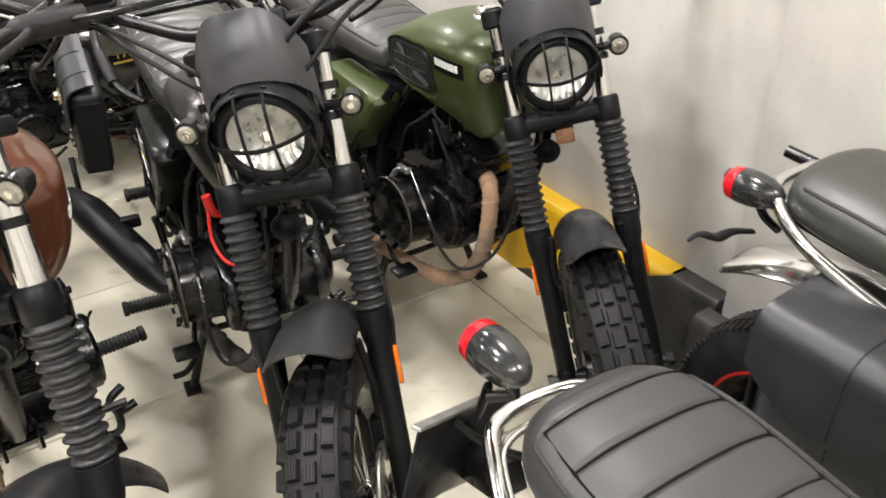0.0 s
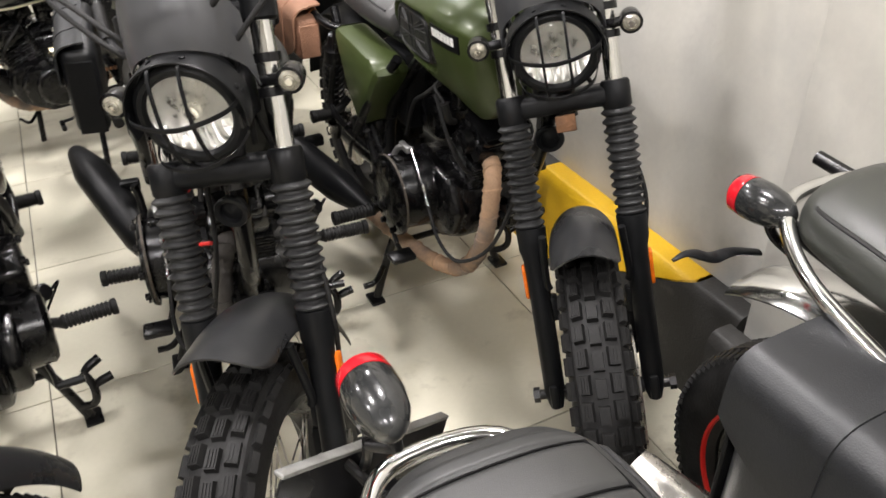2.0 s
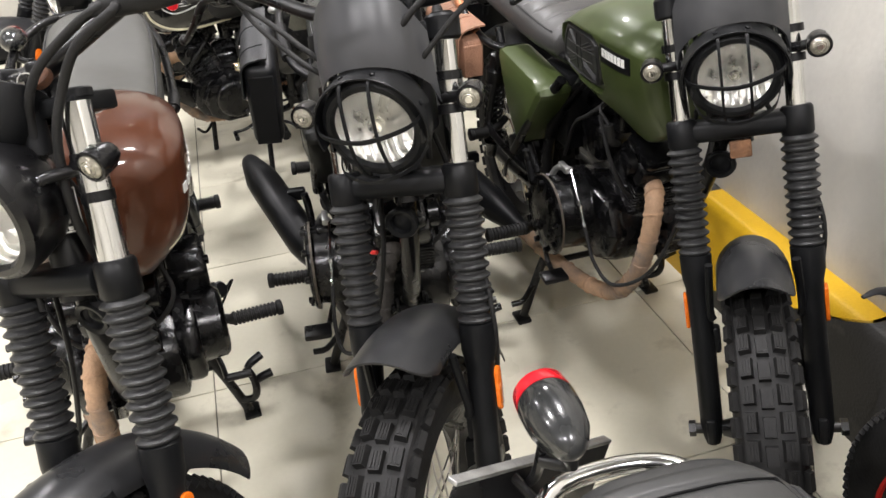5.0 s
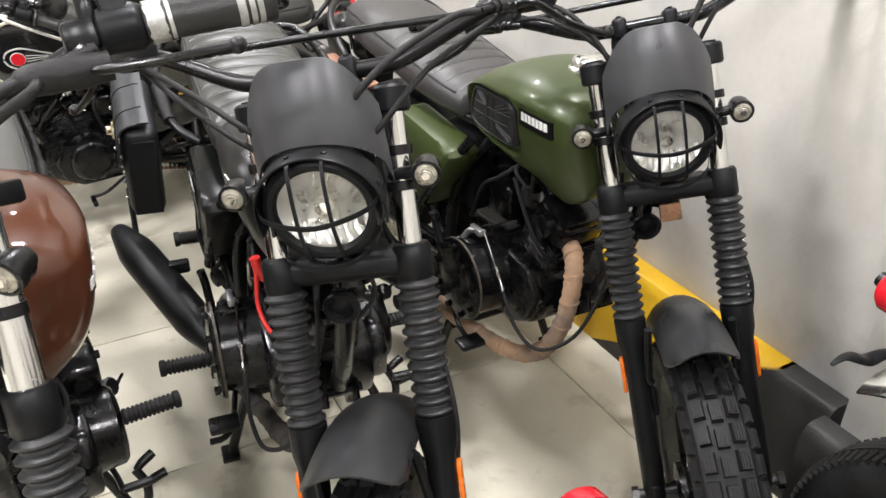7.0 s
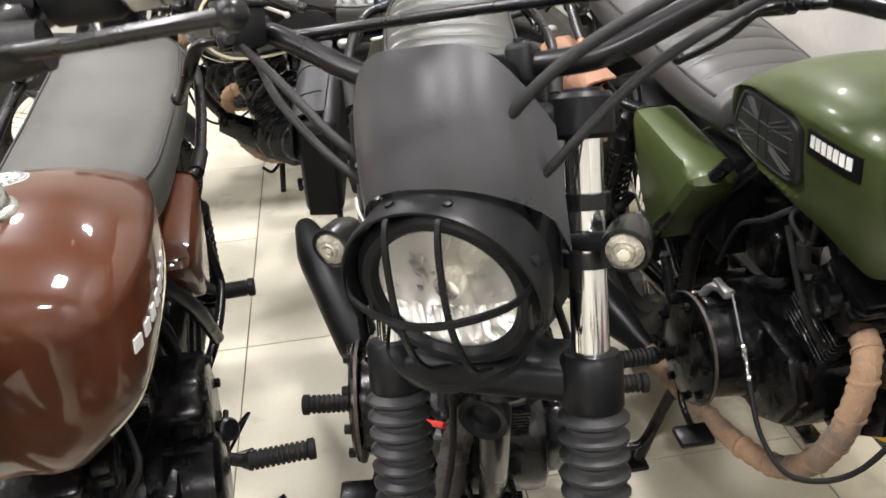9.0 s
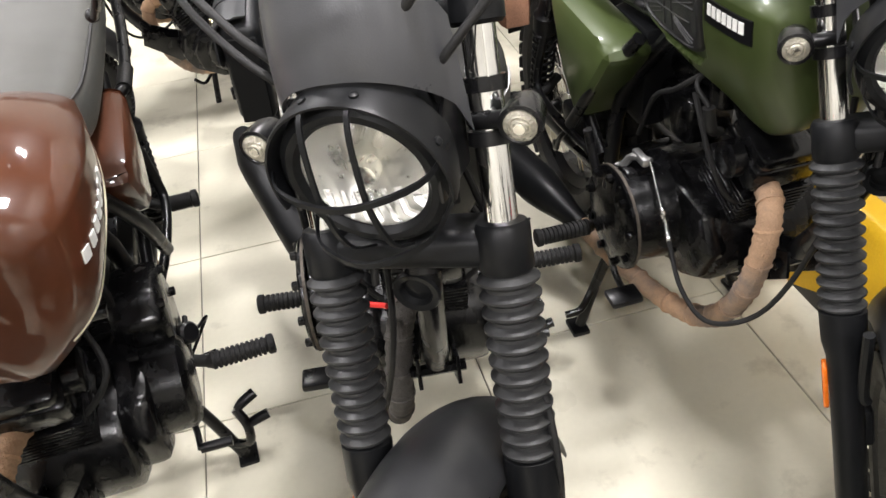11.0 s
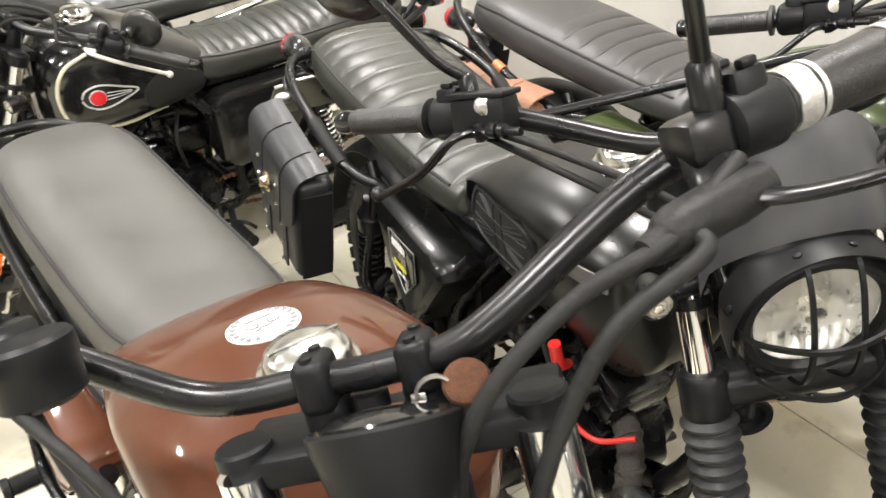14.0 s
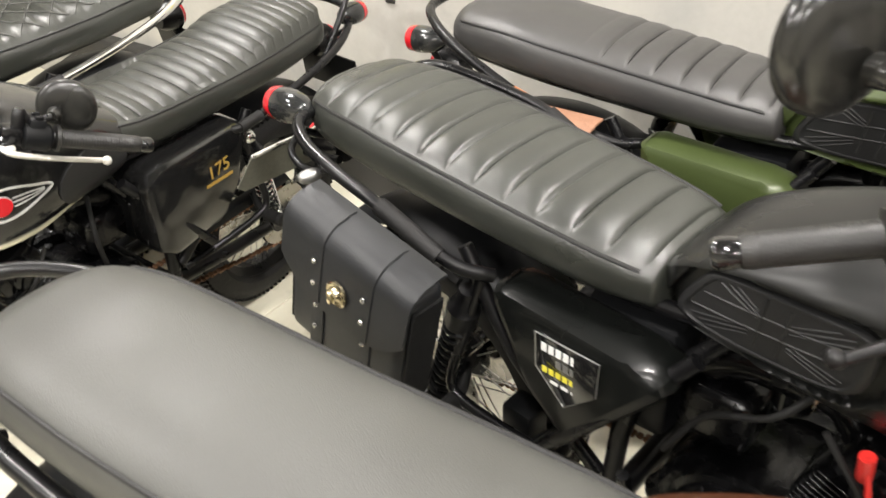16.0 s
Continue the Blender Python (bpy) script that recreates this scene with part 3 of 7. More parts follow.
def scrambler_tank(parent, mat, label, pads=True, cap_x=-0.19):
    bm = B()
    rings = []
    for i in range(201):
        x = SCRAMBLER_TANK[0][0] + (SCRAMBLER_TANK[-1][0] - SCRAMBLER_TANK[0][0]) * i / 200
        w, top, sh, bot, wb = lerp_table(SCRAMBLER_TANK, x)
        half = []
        for k in range(15):
            a = math.pi / 2 * k / 15
            z = sh + (top - sh) * math.cos(a) ** (2 / 1.5)
            half.append((scrambler_side(x, z, pads), z))
        half += [(scrambler_side(x, sh + (bot - sh) * k / 48, pads), sh + (bot - sh) * k / 48) for k in range(49)]
        half += [(wb * 0.9, bot - 0.006), (wb * 0.6, bot - 0.009), (wb * 0.25, bot - 0.004)]
        half[0] = (0.0, top)
        rings.append([(x, y, z) for y, z in half] + [(x, -y, z) for y, z in half[:0:-1]])
    ring_loft(bm, rings)
    t = part("fuel_tank", bm, mat, parent, label, angle=50)
    filler_cap(t, lerp_table(SCRAMBLER_TANK, cap_x)[1], cap_x, CAP_STEEL)
    if pads:
        for sgn in (-1, 1):
            knee_pad(t, sgn)
    return t


def tank_patch(parent, name, outline, mat, sgn, off, label=""):
    """A thin piece that follows the tank's side inside an outline (x, z)."""
    cx, cz = sum(p[0] for p in outline) / len(outline), sum(p[1] for p in outline) / len(outline)
    loop = []
    for (xa, za), (xb, zb) in zip(outline, outline[1:] + outline[:1]):
        loop += [(xa + (xb - xa) * k / 3, za + (zb - za) * k / 3) for k in range(3)]
    bm = B()
    ring_loft(bm, [[(cx + (x - cx) * q, sgn * (tank_side(cx + (x - cx) * q, cz + (z - cz) * q) + o), cz + (z - cz) * q) for x, z in loop] for q, o in ((1, -0.002), (1, off), (0.7, off), (0.35, off), (0.02, off))], caps=(False, True))
    return part(name, bm, mat, parent, label)


def tank_line(parent, name, pts, r, mat, sgn, side_at=tank_side):
    """A fine raised line along the tank's side."""
    return part(name, tube(B(), [(p.x, sgn * (side_at(p.x, p.z) + r * 0.4), p.z) for p in curve_pts([(x, 0, z) for x, z in pts], 6)], r, 6, 1), mat, parent)


def filler_cap(t, top, x, cap_mat):
    """Hinged chrome filler cap: flange, faceted crown split by a raised bar, hinge and latch."""
    m = Matrix.Translation((x, 0, top - 0.006)) @ Matrix.Rotation(radians(-3), 4, "Y")
    bm = B()
    lathe(bm, [(0, 0.042), (0.005, 0.042), (0.008, 0.040), (0.010, 0.036), (0.020, 0.0345), (0.025, 0.031), (0.029, 0.020), (0.030, 0.0)], m, 40, (True, False))
    cap = part("filler_cap", bm, cap_mat, t, "chrome filler cap")
    bm = B()
    block(bm, (0.0035, 0.060, 0.004), m @ Matrix.Translation((-0.003, 0, 0.0295)), 0.0015)
    part("cap_ridge", bm, cap_mat, cap)
    for name, size, at in (("cap_latch", (0.016, 0.018, 0.010), (0.038, 0.006, 0.014)), ("cap_hinge", (0.012, 0.022, 0.008), (-0.038, 0, 0.012))):
        bm = B()
        block(bm, size, m @ Matrix.Translation(at), 0.003)
        part(name, bm, cap_mat, cap)


def tank(parent, mat, label, cap_mat):
    bm = B()
    steps = 40
    xs = [TANK[0][0] + (TANK[-1][0] - TANK[0][0]) * i / steps for i in range(steps + 1)]
    rings = []
    for x in xs:
        w, zc, up, dn = lerp_table(TANK, x)
        rings.append(super_ring(x, w, zc, up, dn, 2.6, 44))
    ring_loft(bm, rings)
    t = part("fuel_tank", bm, mat, parent, label)
    filler_cap(t, tank_top(-0.205), -0.205, cap_mat)
    return t


def knee_pad(parent, sgn):
    """A rubber pad set into the tank's side, with a raised rim and a pattern of crossed ribs."""
    cx, cz = PAD_X, PAD_Z
    loop = list(PAD)
    for _ in range(2):
        loop = [(p[0] + (q[0] - p[0]) * k, p[1] + (q[1] - p[1]) * k) for p, q in zip(loop, loop[1:] + loop[:1]) for k in (0.22, 0.78)]

    def at(x, z, off):
        w, top, sh, bot, wb = lerp_table(SCRAMBLER_TANK, x)
        u = max(0.0, min(1.0, (sh - z) / (sh - bot)))
        return (x, sgn * (wb + (w - wb) * (1 - u ** 1.9) - 0.012 + off), z)

    bm = B()
    rings = []
    for s, off in ((1.05, -0.004), (1.045, 0.006), (1.02, 0.0085), (0.95, 0.0085), (0.925, 0.0055), (0.75, 0.0055), (0.5, 0.0055), (0.25, 0.0055), (0.02, 0.0055)):
        rings.append([at(cx + (x - cx) * s, cz + (z - cz) * s, off) for x, z in loop])
    ring_loft(bm, rings, caps=(False, True))
    pad = part("knee_pad", bm, PAD_RUBBER, parent, "ribbed black rubber knee pad", angle=50)

    def rib(a, b, r):
        pts = []
        for k in range(17):
            x, z = a[0] + (b[0] - a[0]) * k / 16, a[1] + (b[1] - a[1]) * k / 16
            if pad_reach(x, z) < 0.88:
                pts.append(at(x, z, 0.0052))
        if len(pts) > 1:
            part("pad_rib", tube(B(), pts, r, 6, 1), PAD_RUBBER, pad)

    for d in (-0.012, 0.012):
        rib((-0.49, cz - 0.012 + d), (-0.25, cz + 0.014 + d), 0.0022)
        rib((cx - 0.008 + d * 1.2, 0.73), (cx + 0.010 + d * 1.2, 0.86), 0.0022)
    for px, pz in ((-0.478, 0.742), (-0.256, 0.842), (-0.432, 0.838), (-0.262, 0.752)):
        for d in (-0.010, 0.0, 0.010):
            rib((cx + (px - cx) * 0.22, cz + (pz - cz) * 0.32 + d * 0.6), (px, pz + d), 0.0018)


# seat: x, half width, top, bottom
SEAT = [(-0.40, 0.07, 0.822, 0.75), (-0.425, 0.098, 0.848, 0.742), (-0.55, 0.122, 0.840, 0.728), (-0.75, 0.130, 0.838, 0.732), (-0.95, 0.134, 0.845, 0.740),
        (-1.08, 0.130, 0.853, 0.750), (-1.155, 0.118, 0.851, 0.755), (-1.195, 0.092, 0.840, 0.762), (-1.215, 0.045, 0.815, 0.775)]


# shorter bench of the scramblers, which starts behind the tank's tail
SCRAMBLER_SEAT = [(-0.500, 0.075, 0.775, 0.728), (-0.512, 0.104, 0.800, 0.722), (-0.60, 0.124, 0.820, 0.722), (-0.75, 0.132, 0.840, 0.733), (-0.95, 0.136, 0.864, 0.750),
                  (-1.08, 0.131, 0.876, 0.764), (-1.155, 0.118, 0.874, 0.772), (-1.195, 0.092, 0.860, 0.780), (-1.215, 0.045, 0.836, 0.792)]


def seat(parent, mat, label, ribs=(0, 0), pitch=0.058, plain_dip=0.0, piping=True, quilt=False, tail=0.0, wide=1.0, flat=False, hump=0.0, table=SEAT, deep=1.0):
    """Bench seat; ribs gives the stretch of x with sewn rolls."""
    steps = 300
    xa, xb = table[0][0], table[-1][0]
    rings = []
    count = 40
    for i in range(steps + 1):
        x = xa + (xb - xa) * i / steps
        w, top, bot = lerp_table(table, x)
        w *= wide
        ring = []
        for j in range(count):
            a = 6.28318 * j / count
            c, s = math.cos(a), math.sin(a)
            n = 3.1
            y = w * math.copysign(abs(c) ** (2 / n), c)
            zc = bot + (top - bot) * 0.42
            h = (top - zc) if s > 0 else (zc - bot)
            z = zc + h * math.copysign(abs(s) ** (2 / n), s)
            if s > 0.2 and abs(y) < w * 0.86:
                u = abs(y) / (w * 0.86)
                edge = max(0.0, 1 - u ** 8)
                if ribs[0] > x > ribs[1]:
                    ph = (ribs[0] - x) / pitch
                    f = abs(math.sin(math.pi * ph)) ** 0.40
                    near = abs(ph - round(ph)) * pitch
                    z += (-0.005 * math.exp(-(near / 0.0035) ** 2) + 0.0015 * f if flat else (0.0065 * f - 0.0045 - 0.0040 * math.exp(-(near / 0.0030) ** 2)) * deep) * edge
                if quilt:
                    q = min(abs(math.sin((x * 1.0 + y) * 42)), abs(math.sin((x - y) * 42)))
                    z += min(0.006, q * 0.012) * edge
                z += 0.004 * (1 - u * u)
                z += hump * max(0.0, min(1.0, (-0.86 - x) / 0.10)) if x > -1.19 else 0.0
                z -= plain_dip * math.exp(-((x + 0.62) / 0.12) ** 2)
            if s < 0:
                y *= 1.0 - 0.10 * (-s)
            ring.append((x - tail * max(0, (xa - x)) / (xa - xb), y, z))
        rings.append(ring)
    bm = B()
    ring_loft(bm, rings)
    st = part("seat", bm, mat, parent, label, angle=60)
    if ribs[0] != ribs[1]:
        k, ends = 1, []
        while ribs[0] - k * pitch > ribs[1]:
            x = ribs[0] - k * pitch
            ring = rings[min(steps, max(0, round((x - xa) / (xb - xa) * steps)))]
            w = lerp_table(table, x)[0] * wide * 0.87
            pts = sorted((q for q in ring if abs(q[1]) < w and q[2] > lerp_table(table, x)[1] - 0.03), key=lambda q: q[1])
            part("cross_seam", tube(B(), [(q[0], q[1], q[2] + (0.0013 if flat else -0.0004)) for q in pts], 0.0013 if flat else 0.0014, 6, 1), THREAD, st)
            ends.append((pts[0], pts[-1]))
            k += 1
        if flat:
            for e in (0, 1):
                part("edge_seam", tube(B(), [(q[e][0], q[e][1], q[e][2] + 0.001) for q in ends], 0.0020, 6, 4), THREAD, st)
    if quilt:
        def skin(x, y):
            ring = rings[min(steps, max(0, round((x - xa) / (xb - xa) * steps)))]
            return max(q[2] for q in sorted(ring, key=lambda q: abs(q[1] - y) + (1.0 if q[2] < lerp_table(table, x)[1] - 0.03 else 0.0))[:2])
        for sgn in (-1, 1):
            for k in range(-1, 12):
                pts = []
                for j in range(-10, 11):
                    y = j * 0.0105
                    x = -0.50 - 0.0748 * k + sgn * y
                    if xa - 0.02 > x > xb + 0.05 and abs(y) < lerp_table(table, x)[0] * 0.84:
                        pts.append((x, y, skin(x, y) + 0.0008))
                if len(pts) > 4:
                    part("quilt_seam", tube(B(), pts, 0.0014, 5, 1), PALE_THREAD, st, "pale quilting thread" if k == 0 else "")
    if piping:
        for k, (dz, r) in enumerate(((0.0, 0.0028), (-0.014, 0.0015))):
            pts = []
            for sgn, seq in ((1, range(12, 278, 8)), (-1, range(277, 11, -8))):
                for i in seq:
                    x = xa + (xb - xa) * i / steps
                    w, top, bot = lerp_table(table, x)
                    zc = bot + (top - bot) * 0.42
                    c = 0.88
                    s = math.sqrt(1 - c * c)
                    y = w * wide * c ** (2 / 3.1) + (0.001 if k == 0 else 0.004)
                    z = zc + (top - zc) * s ** (2 / 3.1) + dz + 0.001
                    pts.append((x - tail * max(0, (xa - x)) / (xa - xb), sgn * y, z))
                if sgn == 1:
                    x = -1.202
                    for yy in (0.06, 0.0, -0.06):
                        pts.append((x - tail, yy, lerp_table(table, x)[1] - 0.012 + dz))
            bm = B()
            tube(bm, pts, r, 6, 1)
            part("piping" if k == 0 else "seam", bm, STITCH, st)
    return st


def bellows(bm, l, f, h0, h1, n=12):
    prof = []
    step = (h1 - h0) / n
    prof.append((h0 + 0.004, 0.019))
    prof.append((h0, 0.022))
    for i in range(n):
        h = h0 + step * i
        grow = 0.002 * i / n
        prof += [(h + step * 0.12, 0.0215 + grow), (h + step * 0.42, 0.0282 + grow), (h + step * 0.58, 0.0285 + grow), (h + step * 0.92, 0.0218 + grow)]
    prof.append((h1, 0.0235))
    lathe(bm, prof, Matrix.Translation((f, l, 0)), 30)


def bullet(parent, at, back, red, body_mat, size=1.0):
    """Rear bullet lamp: teardrop body, lens at the blunt end, short stalk."""
    m = axis_m(at, back) @ Matrix.Scale(size, 4)
    bm = B()
    lathe(bm, [(-0.052, 0.003), (-0.049, 0.010), (-0.040, 0.018), (-0.023, 0.0262), (0.0, 0.030), (0.022, 0.0305), (0.026, 0.029), (0.026, 0.0)], m, 28, (True, False))
    b = part("indicator", bm, body_mat, parent, "bullet-shaped indicator with a red lens" if red else "bullet-shaped indicator")
    bm = B()
    lathe(bm, [(0.0255, 0.0300), (0.042, 0.0285), (0.049, 0.022), (0.051, 0.0)], m, 28, (True, False))
    part("lens", bm, RED_LENS if red else LENS, b)
    return b


def small_blinker(parent, m, at, side):
    """Front mini indicator on a rubber stalk, in fork coordinates."""
    f, l, h = at
    bm = B()
    tube(bm, [(f - 0.012, l - side * 0.05, h), (f - 0.004, l - side * 0.025, h), (f, l - side * 0.004, h + 0.002)], 0.0085, 10, 3)
    fw = (math.cos(RAKE), 0, -math.sin(RAKE))
    lathe(bm, [(-0.030, 0.004), (-0.026, 0.012), (-0.014, 0.0175), (0.006, 0.0195), (0.013, 0.0195), (0.014, 0.0165), (0.012, 0.0145)], axis_m((f, l, h), fw), 22)
    b = part("indicator", bm, BLACK_SATIN, parent, "small round front indicator", m)
    bm = B()
    lathe(bm, [(0.0105, 0.0155), (0.014, 0.0148), (0.017, 0.010), (0.0165, 0.0085), (0.0185, 0.0070), (0.0190, 0.0)], axis_m((f, l, h), fw), 22, (True, False))
    lens = part("lens", bm, BLINKER_LENS, b, "clear ribbed lens")
    bm = B()
    lathe(bm, [(0.0180, 0.0055), (0.0196, 0.0050), (0.0202, 0.0)], axis_m((f, l, h), fw), 16, (True, False))
    part("bulb", bm, STEEL, lens)


def head_lamp(parent, m, guard, at, size=0.95):
    """Round head lamp in its shell; with or without a wire guard and collar. Local x is forward."""
    lm = m @ Matrix.Translation(at) @ Matrix.Rotation(RAKE + radians(5 if guard else -4), 4, "Y") @ Matrix.Scale(0.82 if guard else size, 4)
    ax = Matrix.Rotation(radians(90), 4, "Y")
    bm = B()
    lathe(bm, [(-0.085, 0.012), (-0.082, 0.040), (-0.065, 0.068), (-0.035, 0.086), (0.0, 0.093), (0.018, 0.0945), (0.030, 0.0925), (0.037, 0.084), (0.037, 0.076), (0.030, 0.0705), (0.018, 0.072)], ax, 48, (True, False))
    shell = part("headlamp", bm, BLACK_MATT if guard else BLACK_SATIN, parent, "round headlamp with a wire stone guard" if guard else "round headlamp in a black shell", lm)
    bm = B()
    lathe(bm, [(-0.030, 0.012), (-0.022, 0.030), (-0.008, 0.052), (0.008, 0.066), (0.019, 0.073)], ax, 48, (True, False))
    for i in range(10):
        y = -0.06 + 0.0133 * i
        hh = math.sqrt(max(0.0, 0.066 ** 2 - y * y))
        tube(bm, [(-0.003 + (abs(y) / 0.066) ** 2 * 0.012, y, -hh * 0.95), (-0.016 + (abs(y) / 0.066) ** 2 * 0.02, y, -hh * 0.35)], 0.0035, 6, 1)
    part("reflector", bm, REFLECTOR, shell, "faceted chrome reflector")
    bm = B()
    lathe(bm, [(-0.02, 0.013), (0.0, 0.0135), (0.006, 0.011), (0.007, 0.0)], ax, 20)
    part("bulb_cap", bm, CHROME, shell)
    bm = B()
    lathe(bm, [(0.020, 0.0745), (0.027, 0.072), (0.036, 0.058), (0.0415, 0.035), (0.043, 0.0), (0.0405, 0.0), (0.039, 0.035), (0.0335, 0.057), (0.024, 0.071), (0.018, 0.0735)], ax, 48, (False, False))
    lens = part("lens", bm, LENS, shell, "clear domed glass lens")
    lens.visible_shadow = False
    if not guard:
        return lm
    bm = B()
    rings = []
    for k in range(45):
        aa = radians(-14 + 208 * k / 44)
        fade = min(1.0, min(k, 44 - k) / 7)
        rings.append([(x, r * math.cos(aa), r * math.sin(aa)) for x, r in ((-0.004 + 0.028 * (1 - fade), 0.0985), (-0.004 + 0.028 * (1 - fade), 0.1020), (0.042, 0.1040), (0.047, 0.1025), (0.047, 0.1000), (0.042, 0.0985))])
    ring_loft(bm, rings)
    for a in (22, 158, 74, 106):
        aa = radians(a)
        lathe(bm, [(0.0, 0.005), (0.004, 0.005), (0.005, 0.003)], axis_m((0.03, 0.102 * math.cos(aa), 0.102 * math.sin(aa)), (0, math.cos(aa), math.sin(aa))), 10)
    gd = part("guard_ring", bm, BLACK_MATT, shell, "black guard collar")

    def strip(pts, wide):
        """Flat bowed strip: pts run along it, wide is the across vector."""
        bmx = B()
        p = curve_pts(pts, 5)
        rings = []
        for q in p:
            w = vec(wide)
            t = vec((0.0022, 0, 0))
            rings.append([q - w - t, q + w - t, q + w + t, q - w + t])
        ring_loft(bmx, rings)
        part("guard_bar", bmx, BLACK_MATT, gd)

    for y in (-0.026, 0.026):
        strip([(0.040, y, 0.0985), (0.054, y, 0.090), (0.070, y, 0.06), (0.083, y, 0.0), (0.070, y, -0.06), (0.03, y * 0.9, -0.098)], (0, 0.0027, 0))
    for z in (0.016, -0.062):
        wz = math.sqrt(0.1 ** 2 - z * z)
        strip([(0.02, -wz - 0.004, z + 0.012), (0.066, -wz * 0.80, z), (0.092, 0, z - 0.006), (0.066, wz * 0.80, z), (0.02, wz + 0.004, z + 0.012)], (0, 0, 0.0036))
    return lm


def fly_screen(parent, lm):
    """Curved plastic screen that sits over the lamp."""
    bm = B()
    nu, nv = 28, 14
    front, back = [], []
    for i in range(nu + 1):
        u = -1 + 2 * i / nu
        zb = -0.014 + 0.096 * max(0.0, 1 - abs(u) ** 2.4) ** 0.5
        zt = 0.200 - 0.092 * abs(u) ** 4.0
        colf, colb = [], []
        for j in range(nv + 1):
            v = j / nv
            z = zb + (zt - zb) * v
            w = 0.109 - 0.012 * max(0, z / 0.2) ** 2.0
            y = u * w
            x = 0.056 - 0.030 * u * u - 0.042 * u ** 4 - 0.09 * max(0, z) - 1.45 * max(0, z - 0.06) ** 2
            colf.append((x, y, z))
            colb.append((x - 0.004, y * 0.97, z))
        front.append(colf)
        back.append(colb)
    fv = [[bm.verts.new(p) for p in c] for c in front]
    bv = [[bm.verts.new(p) for p in c] for c in back]
    for i in range(nu):
        for j in range(nv):
            bm.faces.new((fv[i][j], fv[i + 1][j], fv[i + 1][j + 1], fv[i][j + 1]))
            bm.faces.new((bv[i][j], bv[i][j + 1], bv[i + 1][j + 1], bv[i + 1][j]))
        bm.faces.new((fv[i][0], bv[i][0], bv[i + 1][0], fv[i + 1][0]))
        bm.faces.new((fv[i][nv], fv[i + 1][nv], bv[i + 1][nv], bv[i][nv]))
    for i in (0, nu):
        for j in range(nv):
            bm.faces.new((fv[i][j], fv[i][j + 1], bv[i][j + 1], bv[i][j]))
    part("fly_screen", bm, SCREEN_BLACK, parent, "matt black plastic fly screen", lm, angle=60)


def mirror_disc(parent, m, base, disc_at, facing, r=0.055):
    """Round mirror on a bent stalk, fork coordinates."""
    bm = B()
    b, d = vec(base), vec(disc_at)
    far = d - vec(facing) * 0.030 + (b - d).normalized() * r * 0.55
    tube(bm, [b, b + vec((0, 0, 0.018)), b + (far - b) * 0.4, far], [0.0065, 0.0062, 0.0055, 0.0065], 12, 6)
    lathe(bm, [(-0.015, 0.008), (0, 0.010), (0.02, 0.010), (0.024, 0.007)], axis_m(base, (0, 0, 1)), 12)
    st = part("mirror_stalk", bm, BLACK_SATIN, parent, "", m)
    bm = B()
    dm = axis_m(d, facing)
    lathe(bm, [(-0.0130, 0.0), (-0.0128, r * 0.35), (-0.0115, r * 0.70), (-0.0085, r * 0.90), (-0.004, r * 0.985), (0.0, r), (0.005, r), (0.006, r - 0.003)], dm, 48, (False, True))
    hub = d - vec(facing) * 0.013 + (b - d).normalized() * r * 0.45
    tube(bm, [hub, hub - vec(facing) * 0.012, far], [0.012, 0.011, 0.009], 14, 4)
    mr = part("mirror_shell", bm, SHELL, st, "round black mirror shell")
    bm = B()
    lathe(bm, [(0.0062, r - 0.004), (0.007, r - 0.006), (0.0072, 0.0)], dm, 40, (True, False))
    part("mirror_glass", bm, MIRROR, mr)


